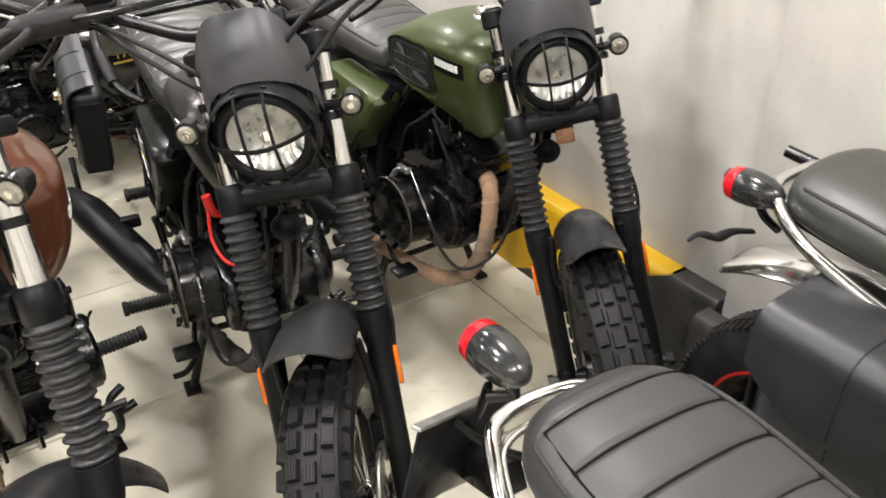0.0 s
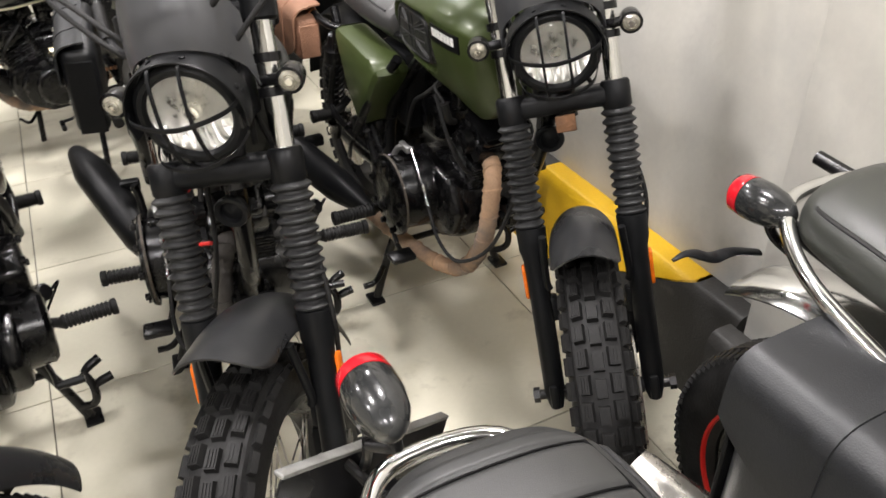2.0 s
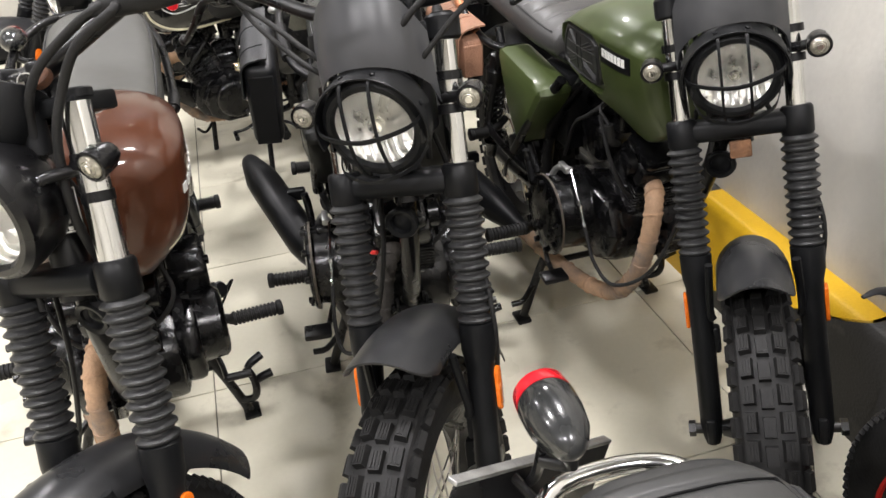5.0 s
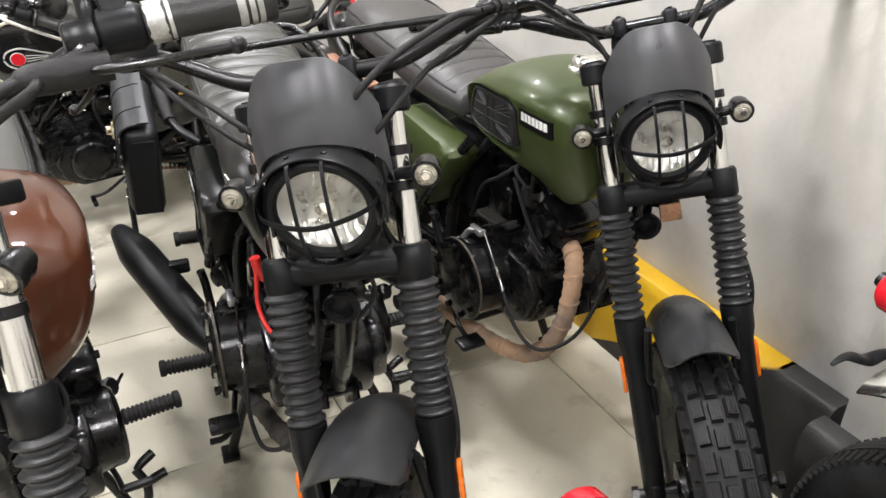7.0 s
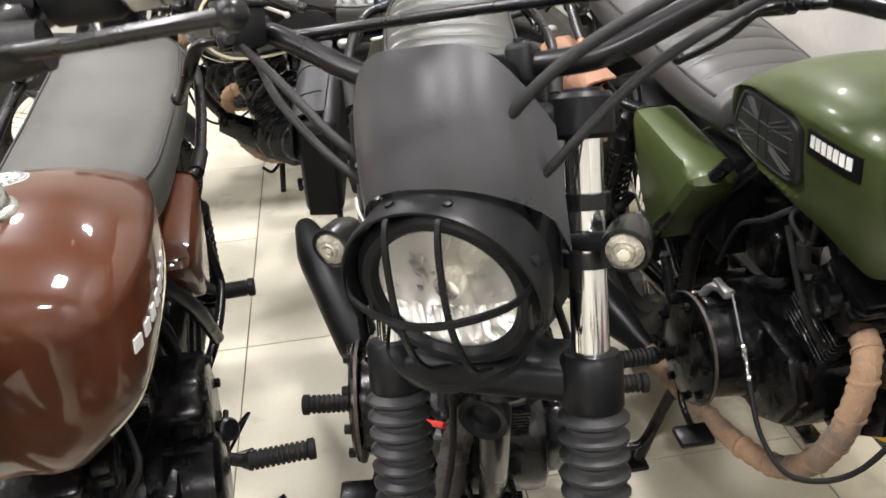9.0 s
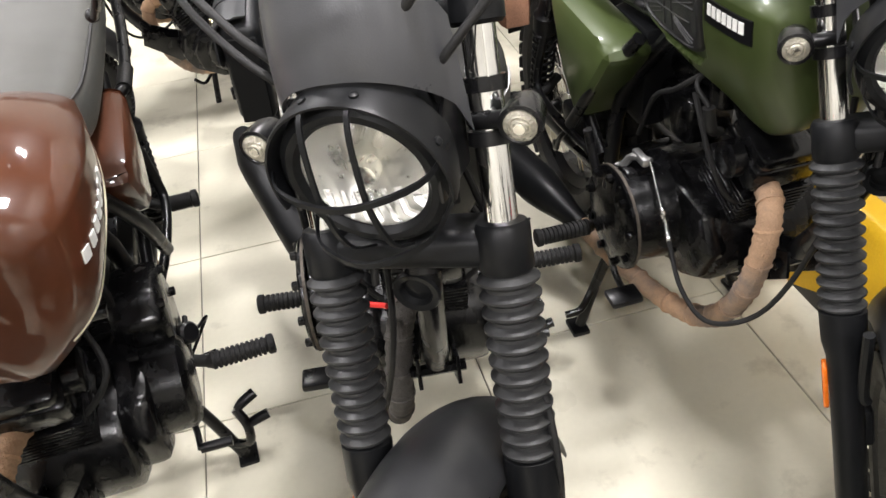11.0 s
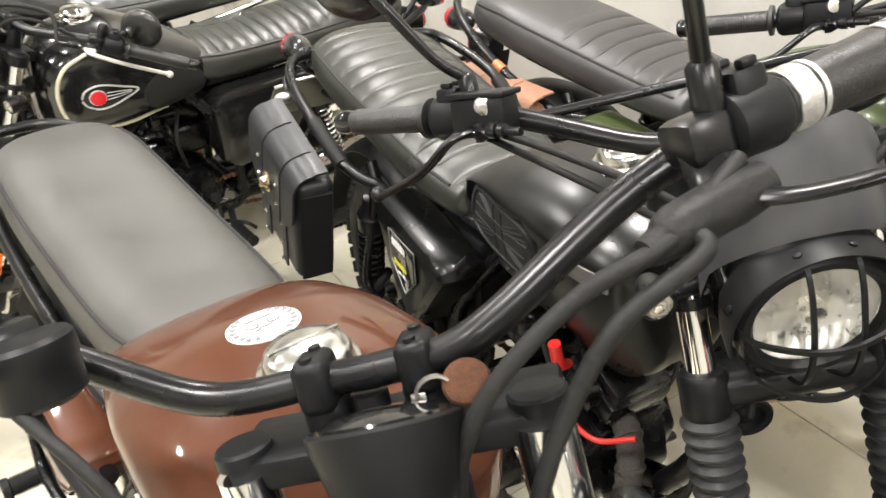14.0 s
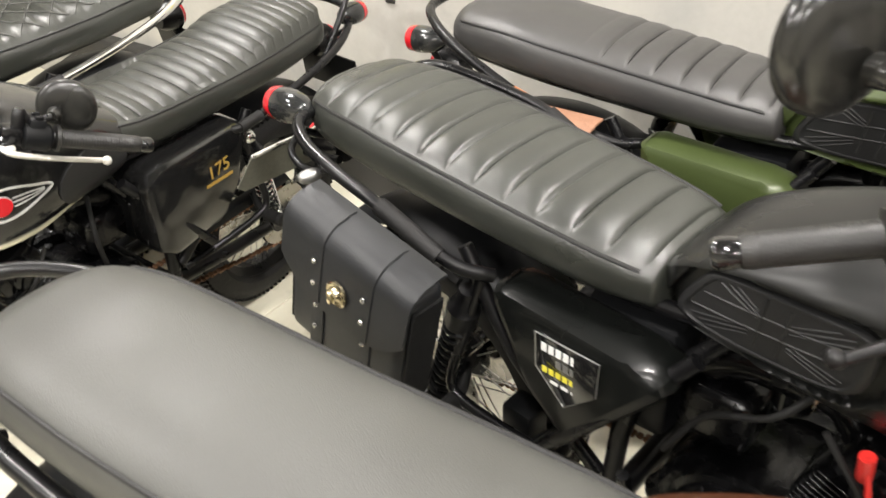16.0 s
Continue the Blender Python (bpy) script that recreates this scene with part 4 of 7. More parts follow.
def handlebar(parent, m, o):
    """Bar, risers, grips, levers, cylinder and switches in fork coordinates."""
    rise, half, back = o.get("rise", 0.062), o.get("half", 0.415), o.get("back", -0.105)
    ch = o.get("cable_h", 0.048)
    bf, bh, inn = o.get("bar_f", 0.0), o.get("bar_h", 0.152), o.get("inner", 0.28)
    bm = B()
    half_bar = [(0.012, 0.0, 0), (0.012, 0.27 * inn, 0), (0.006, 0.41 * inn, 0.13 * rise), (-0.012, 0.66 * inn, rise * 0.62), (o.get("mid_f", -0.045) * 0.5, 0.80 * inn, rise * 0.85), (o.get("mid_f", -0.045), inn, rise), (back, half, rise + o.get("end_h", 0.0))]
    half_bar = [(f + bf, l, h + bh) for f, l, h in half_bar]
    sides = o.get("bar_sides", {-1: [(f, -l, h) for f, l, h in half_bar[1:]], 1: half_bar[1:]})
    tube(bm, sides[-1][::-1] + [(0.012 + bf, 0.0, bh)] + sides[1], 0.0113, 14, 5)
    riser_l = o.get("riser_l", {-1: -0.042, 1: 0.042})
    bar = part("handlebar", bm, BLACK_SATIN, parent, "", m)
    for s in (-1, 1):
        bm = B()
        lathe(bm, [(min(0.10, bh - 0.06), 0.018), (bh - 0.017, 0.0165), (bh - 0.012, 0.0155)], Matrix.Translation((0.008 + bf, riser_l[s], 0)), 18)
        block(bm, (0.034, 0.024, 0.037), Matrix.Translation((0.012 + bf, riser_l[s], bh + 0.0005)), 0.007, 3)
        for df in (-0.010, 0.010):
            lathe(bm, [(bh + 0.0175, 0.0045), (bh + 0.021, 0.0045), (bh + 0.0215, 0.0030)], Matrix.Translation((0.012 + bf + df, riser_l[s], 0)), 8)
        part("riser_clamp", bm, BLACK_MATT, bar)
    if o.get("brace"):
        bm = B()
        tube(bm, [(-0.014, -0.205, bh + rise * 0.74), (-0.010, 0, bh + rise * 0.76), (-0.014, 0.205, bh + rise * 0.74)], 0.0055, 10, 3)
        part("brace_bar", bm, BLACK_SATIN, bar)
    for s in (-1, 1):
        a, b = vec(sides[s][-2]), vec(sides[s][-1])
        d = (b - a).normalized()
        ln = (b - a).length
        gm = axis_m(a, d)
        thick = o.get("grip_r", 0.0148)
        bm = B()
        nrib = 26
        if o.get("grip_tape"):
            prof = [(0.006, thick * 0.80), (0.008, thick * 0.90), (0.020, thick * 0.92)]
            prof += [(0.022 + (ln - 0.026) * i / nrib, thick * ((0.90, 0.905)[i % 2] + 0.11 * i / nrib)) for i in range(nrib + 1)]
            prof += [(ln + 0.002, thick * 1.06), (ln + 0.010, thick * 1.06), (ln + 0.013, thick * 0.95)]
        else:
            prof = [(0.012, thick * 0.9), (0.013, thick * 1.45), (0.018, thick * 1.5), (0.021, thick)]
            for i in range(nrib):
                h = 0.022 + (ln - 0.03) * i / nrib
                prof += [(h, thick), (h + (ln - 0.03) / nrib * 0.6, thick), (h + (ln - 0.03) / nrib * 0.7, thick * 0.965)]
            prof += [(ln - 0.004, thick), (ln + 0.004, thick * 0.9)]
        lathe(bm, prof, gm, 20)
        g = part("grip", bm, GRIP, bar, "ribbed rubber grip")
        bm = B()
        lathe(bm, [(ln + 0.003, 0.012), (ln + 0.012, 0.0138), (ln + 0.022, 0.0138), (ln + 0.026, 0.011), (ln + 0.027, 0.006)], gm, 18)
        part("bar_end", bm, BLACK_GLOSS, g)
        if o.get("grip_tape"):
            rng = random.Random(41 + s)
            for bands in (((0.010, 0.027), (0.0295, 0.0335)), ((ln - 0.026, ln - 0.018), (ln - 0.0145, ln - 0.009), (ln - 0.0065, ln - 0.001))):
                bm = B()
                for h0, h1 in bands:
                    rings, wob = [[], [], [], []], [rng.uniform(-1, 1) for _ in range(30)]
                    for q in range(30):
                        a2, e = 6.28318 * q / 30, wob[q] * 0.0012 if h1 - h0 > 0.012 else 0.0
                        for ring, h, up in zip(rings, (h0 + e, h0 + e, h1 + e, h1 + e), (0.0, 0.0009 + abs(e) * 0.5, 0.0009 + abs(e) * 0.5, 0.0)):
                            r2 = thick * (0.91 + 0.11 * max(0, h - 0.022) / (ln - 0.026)) + up
                            ring.append(gm @ vec((r2 * math.cos(a2), r2 * math.sin(a2), h)))
                    ring_loft(bm, rings, caps=(False, False))
                part("tape_band", bm, TAPE, g, "crumpled silver tape")
        # switch housing
        bm = B()
        sm = axis_m(a - d * 0.012, d)
        lathe(bm, [(-0.024, 0.017), (-0.021, 0.022), (0.012, 0.0235), (0.018, 0.020), (0.02, 0.016)], sm, 20)
        block(bm, (0.03, 0.032, 0.026), sm @ Matrix.Translation((0.0, 0.016, -0.004)), 0.005)
        for q, (dx, dy) in enumerate(((-0.012, 0.034), (0.01, 0.034))):
            block(bm, (0.008, 0.006, 0.012), sm @ Matrix.Translation((dx, dy, -0.004)), 0.002)
        part("switch_housing", bm, BLACK_MATT, bar)
        # lever bracket, reservoir and lever
        bm = B()
        base = a - d * 0.052
        block(bm, (0.034, 0.030, 0.034), axis_m(base, d) @ Matrix.Translation((0, 0, 0)), 0.007)
        pivot, tip = (vec(p) for p in o.get("lever_ends", {}).get(s, (base + vec((0.036, 0, -0.014)) + d * 0.010, b + vec((0.062, -s * 0.012, -o.get("lever_drop", 0.035))))))
        blade(bm, [base, base + (pivot - base) * 0.5, pivot - d * 0.004, pivot + (pivot - base) * 0.25], [(0.016, 0.011), (0.017, 0.009), (0.015, 0.0075), (0.009, 0.006)], 14, 4)
        lathe(bm, [(-0.010, 0.0045), (-0.009, 0.0062), (0.009, 0.0062), (0.010, 0.0035)], Matrix.Translation(pivot), 10)
        lathe(bm, [(0.0, 0.0065), (0.004, 0.0085), (0.012, 0.0085), (0.0125, 0.0060), (0.015, 0.0060), (0.016, 0.0075), (0.021, 0.0075), (0.022, 0.0045), (0.040, 0.0042)], axis_m(pivot - d * 0.010 + vec((0.006, 0, 0.002)), -d + vec((0.25, 0, -0.05))), 12)
        br = part("lever_bracket", bm, BLACK_SATIN, bar)
        if s == -1:
            bm = B()
            if o.get("round_reservoir"):
                lathe(bm, [(-0.004, 0.020), (0.0, 0.026), (0.020, 0.027), (0.022, 0.0285), (0.034, 0.0285), (0.037, 0.026), (0.038, 0.0)], Matrix.Translation(base + vec((0.024, 0.030, -0.030))), 30, (True, False))
            else:
                rm = axis_m(base + vec((0.018, 0, 0.002)), d)
                block(bm, (0.036, 0.040, 0.062), rm, 0.006)
                block(bm, (0.040, 0.006, 0.066), rm @ Matrix.Translation((0, 0.021, 0)), 0.002)
                lathe(bm, [(0.0, 0.011), (0.004, 0.011), (0.005, 0.008)], axis_m(rm @ vec((-0.019, 0, 0.0)), (-1, 0, 0)), 18)
            part("fluid_reservoir", bm, BLACK_MATT, br, "black brake fluid reservoir")
        if s == -1 and not o.get("round_reservoir"):
            bm = B()
            ww = axis_m(base + vec((0.018, 0, 0.012)) , (1, 0, 0))
            lathe(bm, [(0.0195, 0.010), (0.022, 0.0095), (0.023, 0.006), (0.0232, 0.0)], ww, 16, (True, False))
            part("sight_glass", bm, STEEL, br)
        bm = B()
        tip = vec(o.get("lever_tip", {}).get(s, tip))
        q1 = pivot + d * 0.035 + vec((0.024, 0, -0.006))
        q2 = pivot + (tip - pivot) * 0.55 + vec((0.016, 0, -0.004))
        blade(bm, [pivot - d * 0.014, pivot + d * 0.010, q1, q2, tip - d * 0.01, tip], [(0.006, 0.005), (0.013, 0.0058), (0.0085, 0.0048), (0.0068, 0.0045), (0.0055, 0.0045), (0.005, 0.0045)])
        bmesh.ops.create_uvsphere(bm, u_segments=12, v_segments=8, radius=0.0085, matrix=Matrix.Translation(tip))
        part("lever", bm, o.get("lever_mat", BLACK_SATIN), bar, o.get("lever_label", "black lever with a ball end"))
        if s in o.get("mirrors", {}):
            at, face = o["mirrors"][s]
            mirror_disc(bar, None, base + d * 0.012 + vec((0.004, 0, 0.02)), at, vec(face).normalized(), o.get("mirror_r", 0.050))
        if s in o.get("lever_ends", {}):
            part("lever_boot", tube(B(), [pivot - d * 0.062 + vec((0.012, 0, -0.004)), pivot - d * 0.050 + vec((0.011, 0, -0.003)), pivot - d * 0.038 + vec((0.010, 0, 0)), pivot + vec((0.003, 0, 0)), pivot + d * 0.026], [0.008, 0.011, 0.0150, 0.0160, 0.0135], 18, 4), RUBBER, br, "black rubber lever boot")
        # cable from the lever down to the steering head
        bm = B()
        if s == -1:
            tube(bm, [pivot + vec((0.0, 0.01, 0)), base + vec((0.06, 0.06, ch - 0.036)), (0.085, -0.11, bh + ch - 0.03), (0.075, -0.06, min(0.06, bh + ch - 0.09)), (0.03, -0.045, -0.12), (0.02, -0.05, -0.17)], 0.0042, 14, 10)
            tube(bm, [a + vec((0.012, 0.03, -0.02)), (0.055, -0.17, bh + ch - 0.01), (0.07, -0.08, bh + ch - 0.08), (0.0, -0.035, 0.02)], 0.004, 14, 10)
        elif o.get("wide_clamp"):
            tube(bm, [a - d * 0.03 + vec((0.02, 0, -0.016)), (0.036, 0.198, 0.178), (0.042, 0.142, 0.158), (0.052, 0.085, 0.119), (0.046, 0.052, 0.065), (0.024, 0.042, -0.02), (-0.02, 0.03, -0.12)], 0.0056, 14, 10)
            tube(bm, [pivot - d * 0.035 + vec((0.012, 0, 0)), (0.040, 0.212, 0.168), (0.050, 0.160, 0.141), (0.052, 0.121, 0.094), (0.050, 0.092, 0.038), (0.030, 0.066, -0.05), (-0.02, 0.04, -0.14)], 0.0058, 14, 10)
        else:
            tube(bm, [pivot - d * 0.045 + vec((0.014, 0, 0)), base + vec((0.075, -0.07, ch - 0.013)), (0.105, 0.10, bh + ch), (0.09, 0.04, min(0.09, bh + ch - 0.06)), (0.02, 0.05, 0.0), (-0.03, 0.03, -0.1)], 0.0048, 14, 10)
            tube(bm, [a + vec((0.014, -0.04, -0.018)), (0.06, 0.16, bh + ch), (0.085, 0.085, bh + ch - 0.07), (0.02, 0.035, 0.02)], 0.004, 14, 10)
        part("cable", bm, RUBBER, bar, "black control cables")
    return bar


def fork_set(parent, m, o):
    """Fork, clamps, bellows, lamp, fender and front wheel in fork coordinates."""
    F0, L0, LS = 0.024, o.get("fork_l", 0.093), o.get("fork_shift", 0.0)
    r_out, F1 = o.get("front_r", 0.286), 0.060
    wz = (r_out - o.get("head", 0.92) - F1 * math.sin(RAKE)) / math.cos(RAKE)
    for s in (-1, 1):
        bm = B()
        tube_r = o.get("fork_r", 0.0158)
        lathe(bm, [(-0.17, tube_r), (0.085, tube_r)], Matrix.Translation((F0, s * L0 + LS, 0)), 26)
        leg = part("fork_tube", bm, CHROME, parent, "polished chrome fork tube", m)
        bm = B()
        bellows(bm, s * L0 + LS, F0, -0.352, -0.155, 12)
        part("fork_bellows", bm, BELLOWS, leg, "ribbed black rubber fork bellows")
        bm = B()
        foot = vec((F1 - F0, 0, wz + 0.352)).normalized()
        tube(bm, [vec((F0, s * L0 + LS, -0.348)), vec((F0, s * L0 + LS, -0.352)), vec((F0, s * L0 + LS, -0.352)) + foot * 0.04, vec((F0, s * L0 + LS, -0.352)) + foot * 0.06, vec((F0, s * L0 + LS, -0.352)) + foot * 0.11, vec((F1, s * L0 + LS, wz)), vec((F1, s * L0 + LS, wz)) + foot * 0.028],
             [0.025, 0.0282, 0.0270, 0.0225, 0.0205, 0.020, 0.012], 26, 1)
        part("fork_leg", bm, BLACK_MATT, leg)
        bm = B()
        block(bm, (0.03, 0.02, 0.05), Matrix.Translation((F0 + 0.008, s * (L0 - 0.02) + LS, -0.51)), 0.006)
        part("fender_mount", bm, BLACK_MATT, leg)
        bm = B()
        block(bm, (0.05, 0.018, 0.05), Matrix.Translation((F1, s * L0 + LS, wz)), 0.006)
        part("axle_lug", bm, BLACK_MATT, leg)
        if s == 1:
            bm = B()
            block(bm, (0.045, 0.04, 0.085), Matrix.Translation((F0 - 0.045, s * (L0 - 0.035), -0.60)), 0.010)
            part("brake_mount", bm, BLACK_MATT, leg)
        bm = B()
        prism(bm, [(0.011 * math.cos(6.28318 * k / 20), 0.024 * (1 if k < 10 else -1) + 0.011 * math.sin(6.28318 * k / 20)) for k in range(20)], 0.007, Matrix.Translation((F0 + 0.002, s * (L0 + 0.0245) + LS, -0.455)), 0.002)
        part("side_reflector", bm, AMBER, leg, "oblong amber reflector")
    # clamps
    bm = B()
    for s in () if o.get("wide_clamp") else (-1, 1):
        cr, ct = (0.0255, 0.100) if o.get("screen") else (0.0232, 0.094)
        lathe(bm, [(0.068, cr - 0.0035), (0.072, cr), (ct, cr), (ct + 0.004, cr - 0.0035), (ct + 0.005, 0.0)], Matrix.Translation((F0, s * L0 + LS, 0)), 26, (True, False))
        lathe(bm, [(ct + 0.004, 0.016), (ct + 0.007, 0.0155), (ct + 0.008, 0.009), (ct + 0.006, 0.0)], Matrix.Translation((F0, s * L0 + LS, 0)), 24, (True, False))
    if o.get("wide_clamp"):
        prism(bm, [(-0.030, 0.072), (F0 + 0.010, 0.072), (F0 + 0.012, 0.094), (-0.030, 0.097)], 2 * L0 + 0.022, Matrix.Translation((0, LS + 0.003, 0)), 0.005)
        for s in (-1, 1):
            lathe(bm, [(0.090, 0.019), (0.099, 0.019), (0.101, 0.017), (0.1015, 0.0)], Matrix.Translation((F0 - 0.006, s * L0 + LS, 0)), 24, (True, False))
    else:
        prism(bm, [(-0.03, 0.07), (F0 + 0.02, 0.07), (F0 + 0.02, 0.098), (-0.03, 0.098)], 2 * L0 - 0.03, Matrix(), 0.006)
    part("top_clamp", bm, BLACK_MATT, parent, "", m)
    bm = B()
    for s in (-1, 1):
        lathe(bm, [(-0.156, 0.0235), (-0.152, 0.0262), (-0.112, 0.0262), (-0.107, 0.023), (-0.106, 0.016)], Matrix.Translation((F0, s * L0 + LS, 0)), 26)
    prism(bm, [(-0.035, -0.150), (F0 + 0.010, -0.150), (F0 + 0.020, -0.140), (F0 + 0.020, -0.120), (F0 + 0.008, -0.113), (-0.035, -0.113)], 2 * L0 - 0.035, Matrix(), 0.005)
    part("bottom_clamp", bm, BLACK_MATT, parent, "", m)
    bm = B()
    lathe(bm, [(-0.16, 0.024), (0.075, 0.024), (0.10, 0.012), (0.112, 0.012)], Matrix(), 22)
    part("steering_stem", bm, BLACK_SATIN, parent, "", m)
    if o.get("screen"):
        bm = B()
        lathe(bm, [(-0.012, 0.004), (-0.008, 0.010), (0.0, 0.0125), (0.046, 0.0125), (0.052, 0.010), (0.066, 0.005), (0.10, 0.0042)], Matrix.Translation((F0 + 0.020, L0 - 0.042, -0.004)) @ Matrix.Rotation(radians(-6), 4, "X"), 16)
        part("cable_boot", bm, RUBBER, parent, "", m)
    if o.get("rusty_tag"):
        bm = B()
        block(bm, (0.012, 0.036, 0.030), Matrix.Translation((F0 + 0.012, 0.0, -0.168)), 0.003)
        part("clamp_tag", bm, RUST, parent, "small rusty brown tag under the clamp", m)
    # brackets and blinkers
    for s in (-1, 1):
        bm = B()
        for h in (-0.035, 0.012):
            lathe(bm, [(h, 0.016), (h, 0.0205), (h + 0.013, 0.0205), (h + 0.013, 0.016)], Matrix.Translation((F0, s * L0 + LS, 0)), 22, (False, False))
        if not o.get("screen"):
            tube(bm, [(F0 + 0.012, s * (L0 - 0.014) + LS, 0.006), (F0 + 0.035, s * (L0 - 0.026) + LS, 0.004), (F0 + 0.055, s * 0.060, -0.004)], 0.0080, 10, 3)
        else:
            prism(bm, [(F0, -0.05), (F0 + 0.075, -0.07), (F0 + 0.08, -0.03), (F0 + 0.03, 0.03), (F0, 0.035)], 0.004, Matrix.Translation((0, s * (L0 - 0.024) + LS, 0)), 0.001)
        part("lamp_bracket", bm, BLACK_SATIN, parent, "", m)
        small_blinker(parent, m, (F0 + 0.022, s * (L0 + 0.038) + LS, o.get("blink_h", -0.012)), s)
    lm = head_lamp(parent, m, o.get("screen", False), o.get("lamp_at", (0.078, 0, -0.032) if o.get("screen") else (0.070, 0, -0.012)), o.get("lamp_size", 0.95))
    if o.get("screen"):
        fly_screen(parent, m @ Matrix.Translation((0.070, 0, -0.012)) @ Matrix.Rotation(RAKE + radians(-4), 4, "Y") @ Matrix.Scale(0.82, 4))
    # dial
    bm = B()
    lathe(bm, [(-0.020, 0.012), (-0.012, 0.025), (0.010, 0.035), (0.046, 0.046), (0.055, 0.0475), (0.057, 0.044), (0.054, 0.041), (0.052, 0.0)], Matrix.Translation((0.062, o.get("dial_l", 0.0), o.get("dial_h", 0.075))) @ Matrix.Rotation(radians(-20), 4, "Y"), 36, (True, False))
    dl = part("speedometer", bm, BLACK_MATT, parent, "round black speedometer", m)
    bm = B()
    lathe(bm, [(0.053, 0.0425), (0.0585, 0.040), (0.0625, 0.030), (0.0645, 0.016), (0.065, 0.0)], Matrix.Translation((0.062, o.get("dial_l", 0.0), o.get("dial_h", 0.075))) @ Matrix.Rotation(radians(-20), 4, "Y"), 36, (True, False))
    part("dial_glass", bm, BLACK_GLOSS, dl)
    # fender: arched sheet over the tyre
    bm = B()
    rf = r_out + o.get("fender_gap", 0.066)
    wide = o.get("fender_w", 0.066)
    a0, a1 = o.get("fender", (58, 138))
    inner, outer = [], []
    na, nb = 26, 14
    for i in range(na + 1):
        a = radians(a0 + (a1 - a0) * i / na)
        row_o, row_i = [], []
        for j in range(nb + 1):
            b = -1 + 2 * j / nb
            a = radians(a0 + 7.0 * abs(b) ** 5 * max(0.0, 1 - i / 5) + (a1 - a0) * i / na)
            y = wide * math.sin(b * 1.25) / math.sin(1.25)
            drop = 0.050 * (1 - math.cos(b * 1.25)) / (1 - math.cos(1.25))
            flare = 0.0 if i > 3 else 0.007 * (3 - i) / 3 * (1 - 0.7 * abs(b) ** 4)
            for row, off in ((row_o, 0.0), (row_i, -0.004)):
                rr = rf - drop + off + flare
                row.append((F1 + rr * math.cos(a), y * (1 + off * 4), wz + rr * math.sin(a)))
        outer.append(row_o)
        inner.append(row_i)
    ov = [[bm.verts.new(p) for p in r] for r in outer]
    iv = [[bm.verts.new(p) for p in r] for r in inner]
    for i in range(na):
        for j in range(nb):
            bm.faces.new((ov[i][j], ov[i + 1][j], ov[i + 1][j + 1], ov[i][j + 1]))
            bm.faces.new((iv[i][j], iv[i][j + 1], iv[i + 1][j + 1], iv[i + 1][j]))
        for j in (0, nb):
            bm.faces.new((ov[i][j], iv[i][j], iv[i + 1][j], ov[i + 1][j]))
    for i in (0, na):
        for j in range(nb):
            bm.faces.new((ov[i][j], ov[i][j + 1], iv[i][j + 1], iv[i][j]))
    turn = Matrix.Translation((F1, 0, wz)) @ Matrix.Rotation(radians(0), 4, "Y") @ Matrix.Translation((-F1, 0, -wz))
    fd = part("front_fender", bm, FENDER_BLACK, parent, "short matt black plastic front fender", m @ turn, angle=60)
    for s in (-1, 1):
        bm = B()
        tube(bm, [(F1 + 0.03, s * 0.070, wz + 0.32), (F1 + 0.0, s * 0.076, wz + 0.23), (F1 - 0.005, s * 0.072, wz + 0.21)], 0.007, 8, 3)
        part("fender_stay", bm, BLACK_MATT, fd)
    wheel(parent, "front_wheel", m @ Matrix.Translation((F1, 0, wz)), r_out, 0.104, o.get("knobs", True), BLACK_SATIN, o.get("spoked", True), -1, o.get("stripe", False))
    bm = B()
    tube(bm, [(F1, -0.128, wz), (F1, 0.128, wz)], 0.010, 12, 1)
    for s in (-1, 1):
        lathe(bm, [(0, 0.015), (0.012, 0.015)], axis_m((F1, s * 0.122, wz), (0, s, 0)), 6)
    part("front_axle", bm, BLACK_SATIN, parent, "", m)
    bm = B()
    block(bm, (0.06, 0.03, 0.075), Matrix.Translation((F1 - 0.085, 0.068, wz + 0.10)), 0.008)
    lathe(bm, [(0, 0.016), (0.012, 0.016)], axis_m((F1 - 0.085, 0.083, wz + 0.11), (0, 1, 0)), 14)
    part("brake_caliper", bm, BLACK_SATIN, parent, "", m)
    bm = B()
    tube(bm, [(F1 - 0.085, 0.075, wz + 0.14), (F1 - 0.06, 0.108, wz + 0.25), (F1 - 0.03, 0.122, wz + 0.36), (F1 - 0.05, 0.10, -0.22), (-0.04, 0.05, -0.10), (0.0, 0.03, 0.0)], 0.0042, 8, 6)
    part("brake_hose", bm, RUBBER, parent, "", m)
    # horn below the clamp
    bm = B()
    hm = axis_m((-0.045, -0.035, -0.20), (math.cos(RAKE), 0, -math.sin(RAKE))) @ Matrix.Scale(0.9, 4)
    lathe(bm, [(-0.018, 0.016), (-0.012, 0.026), (0.006, 0.031), (0.010, 0.029), (0.008, 0.021), (0.0, 0.018), (0.002, 0.007), (0.006, 0.0)], hm, 28, (True, False))
    tube(bm, [(-0.055, -0.035, -0.20), (-0.03, -0.02, -0.15)], 0.006, 6, 1)
    part("horn", bm, BLACK_MATT, parent, "", m)
    return lm


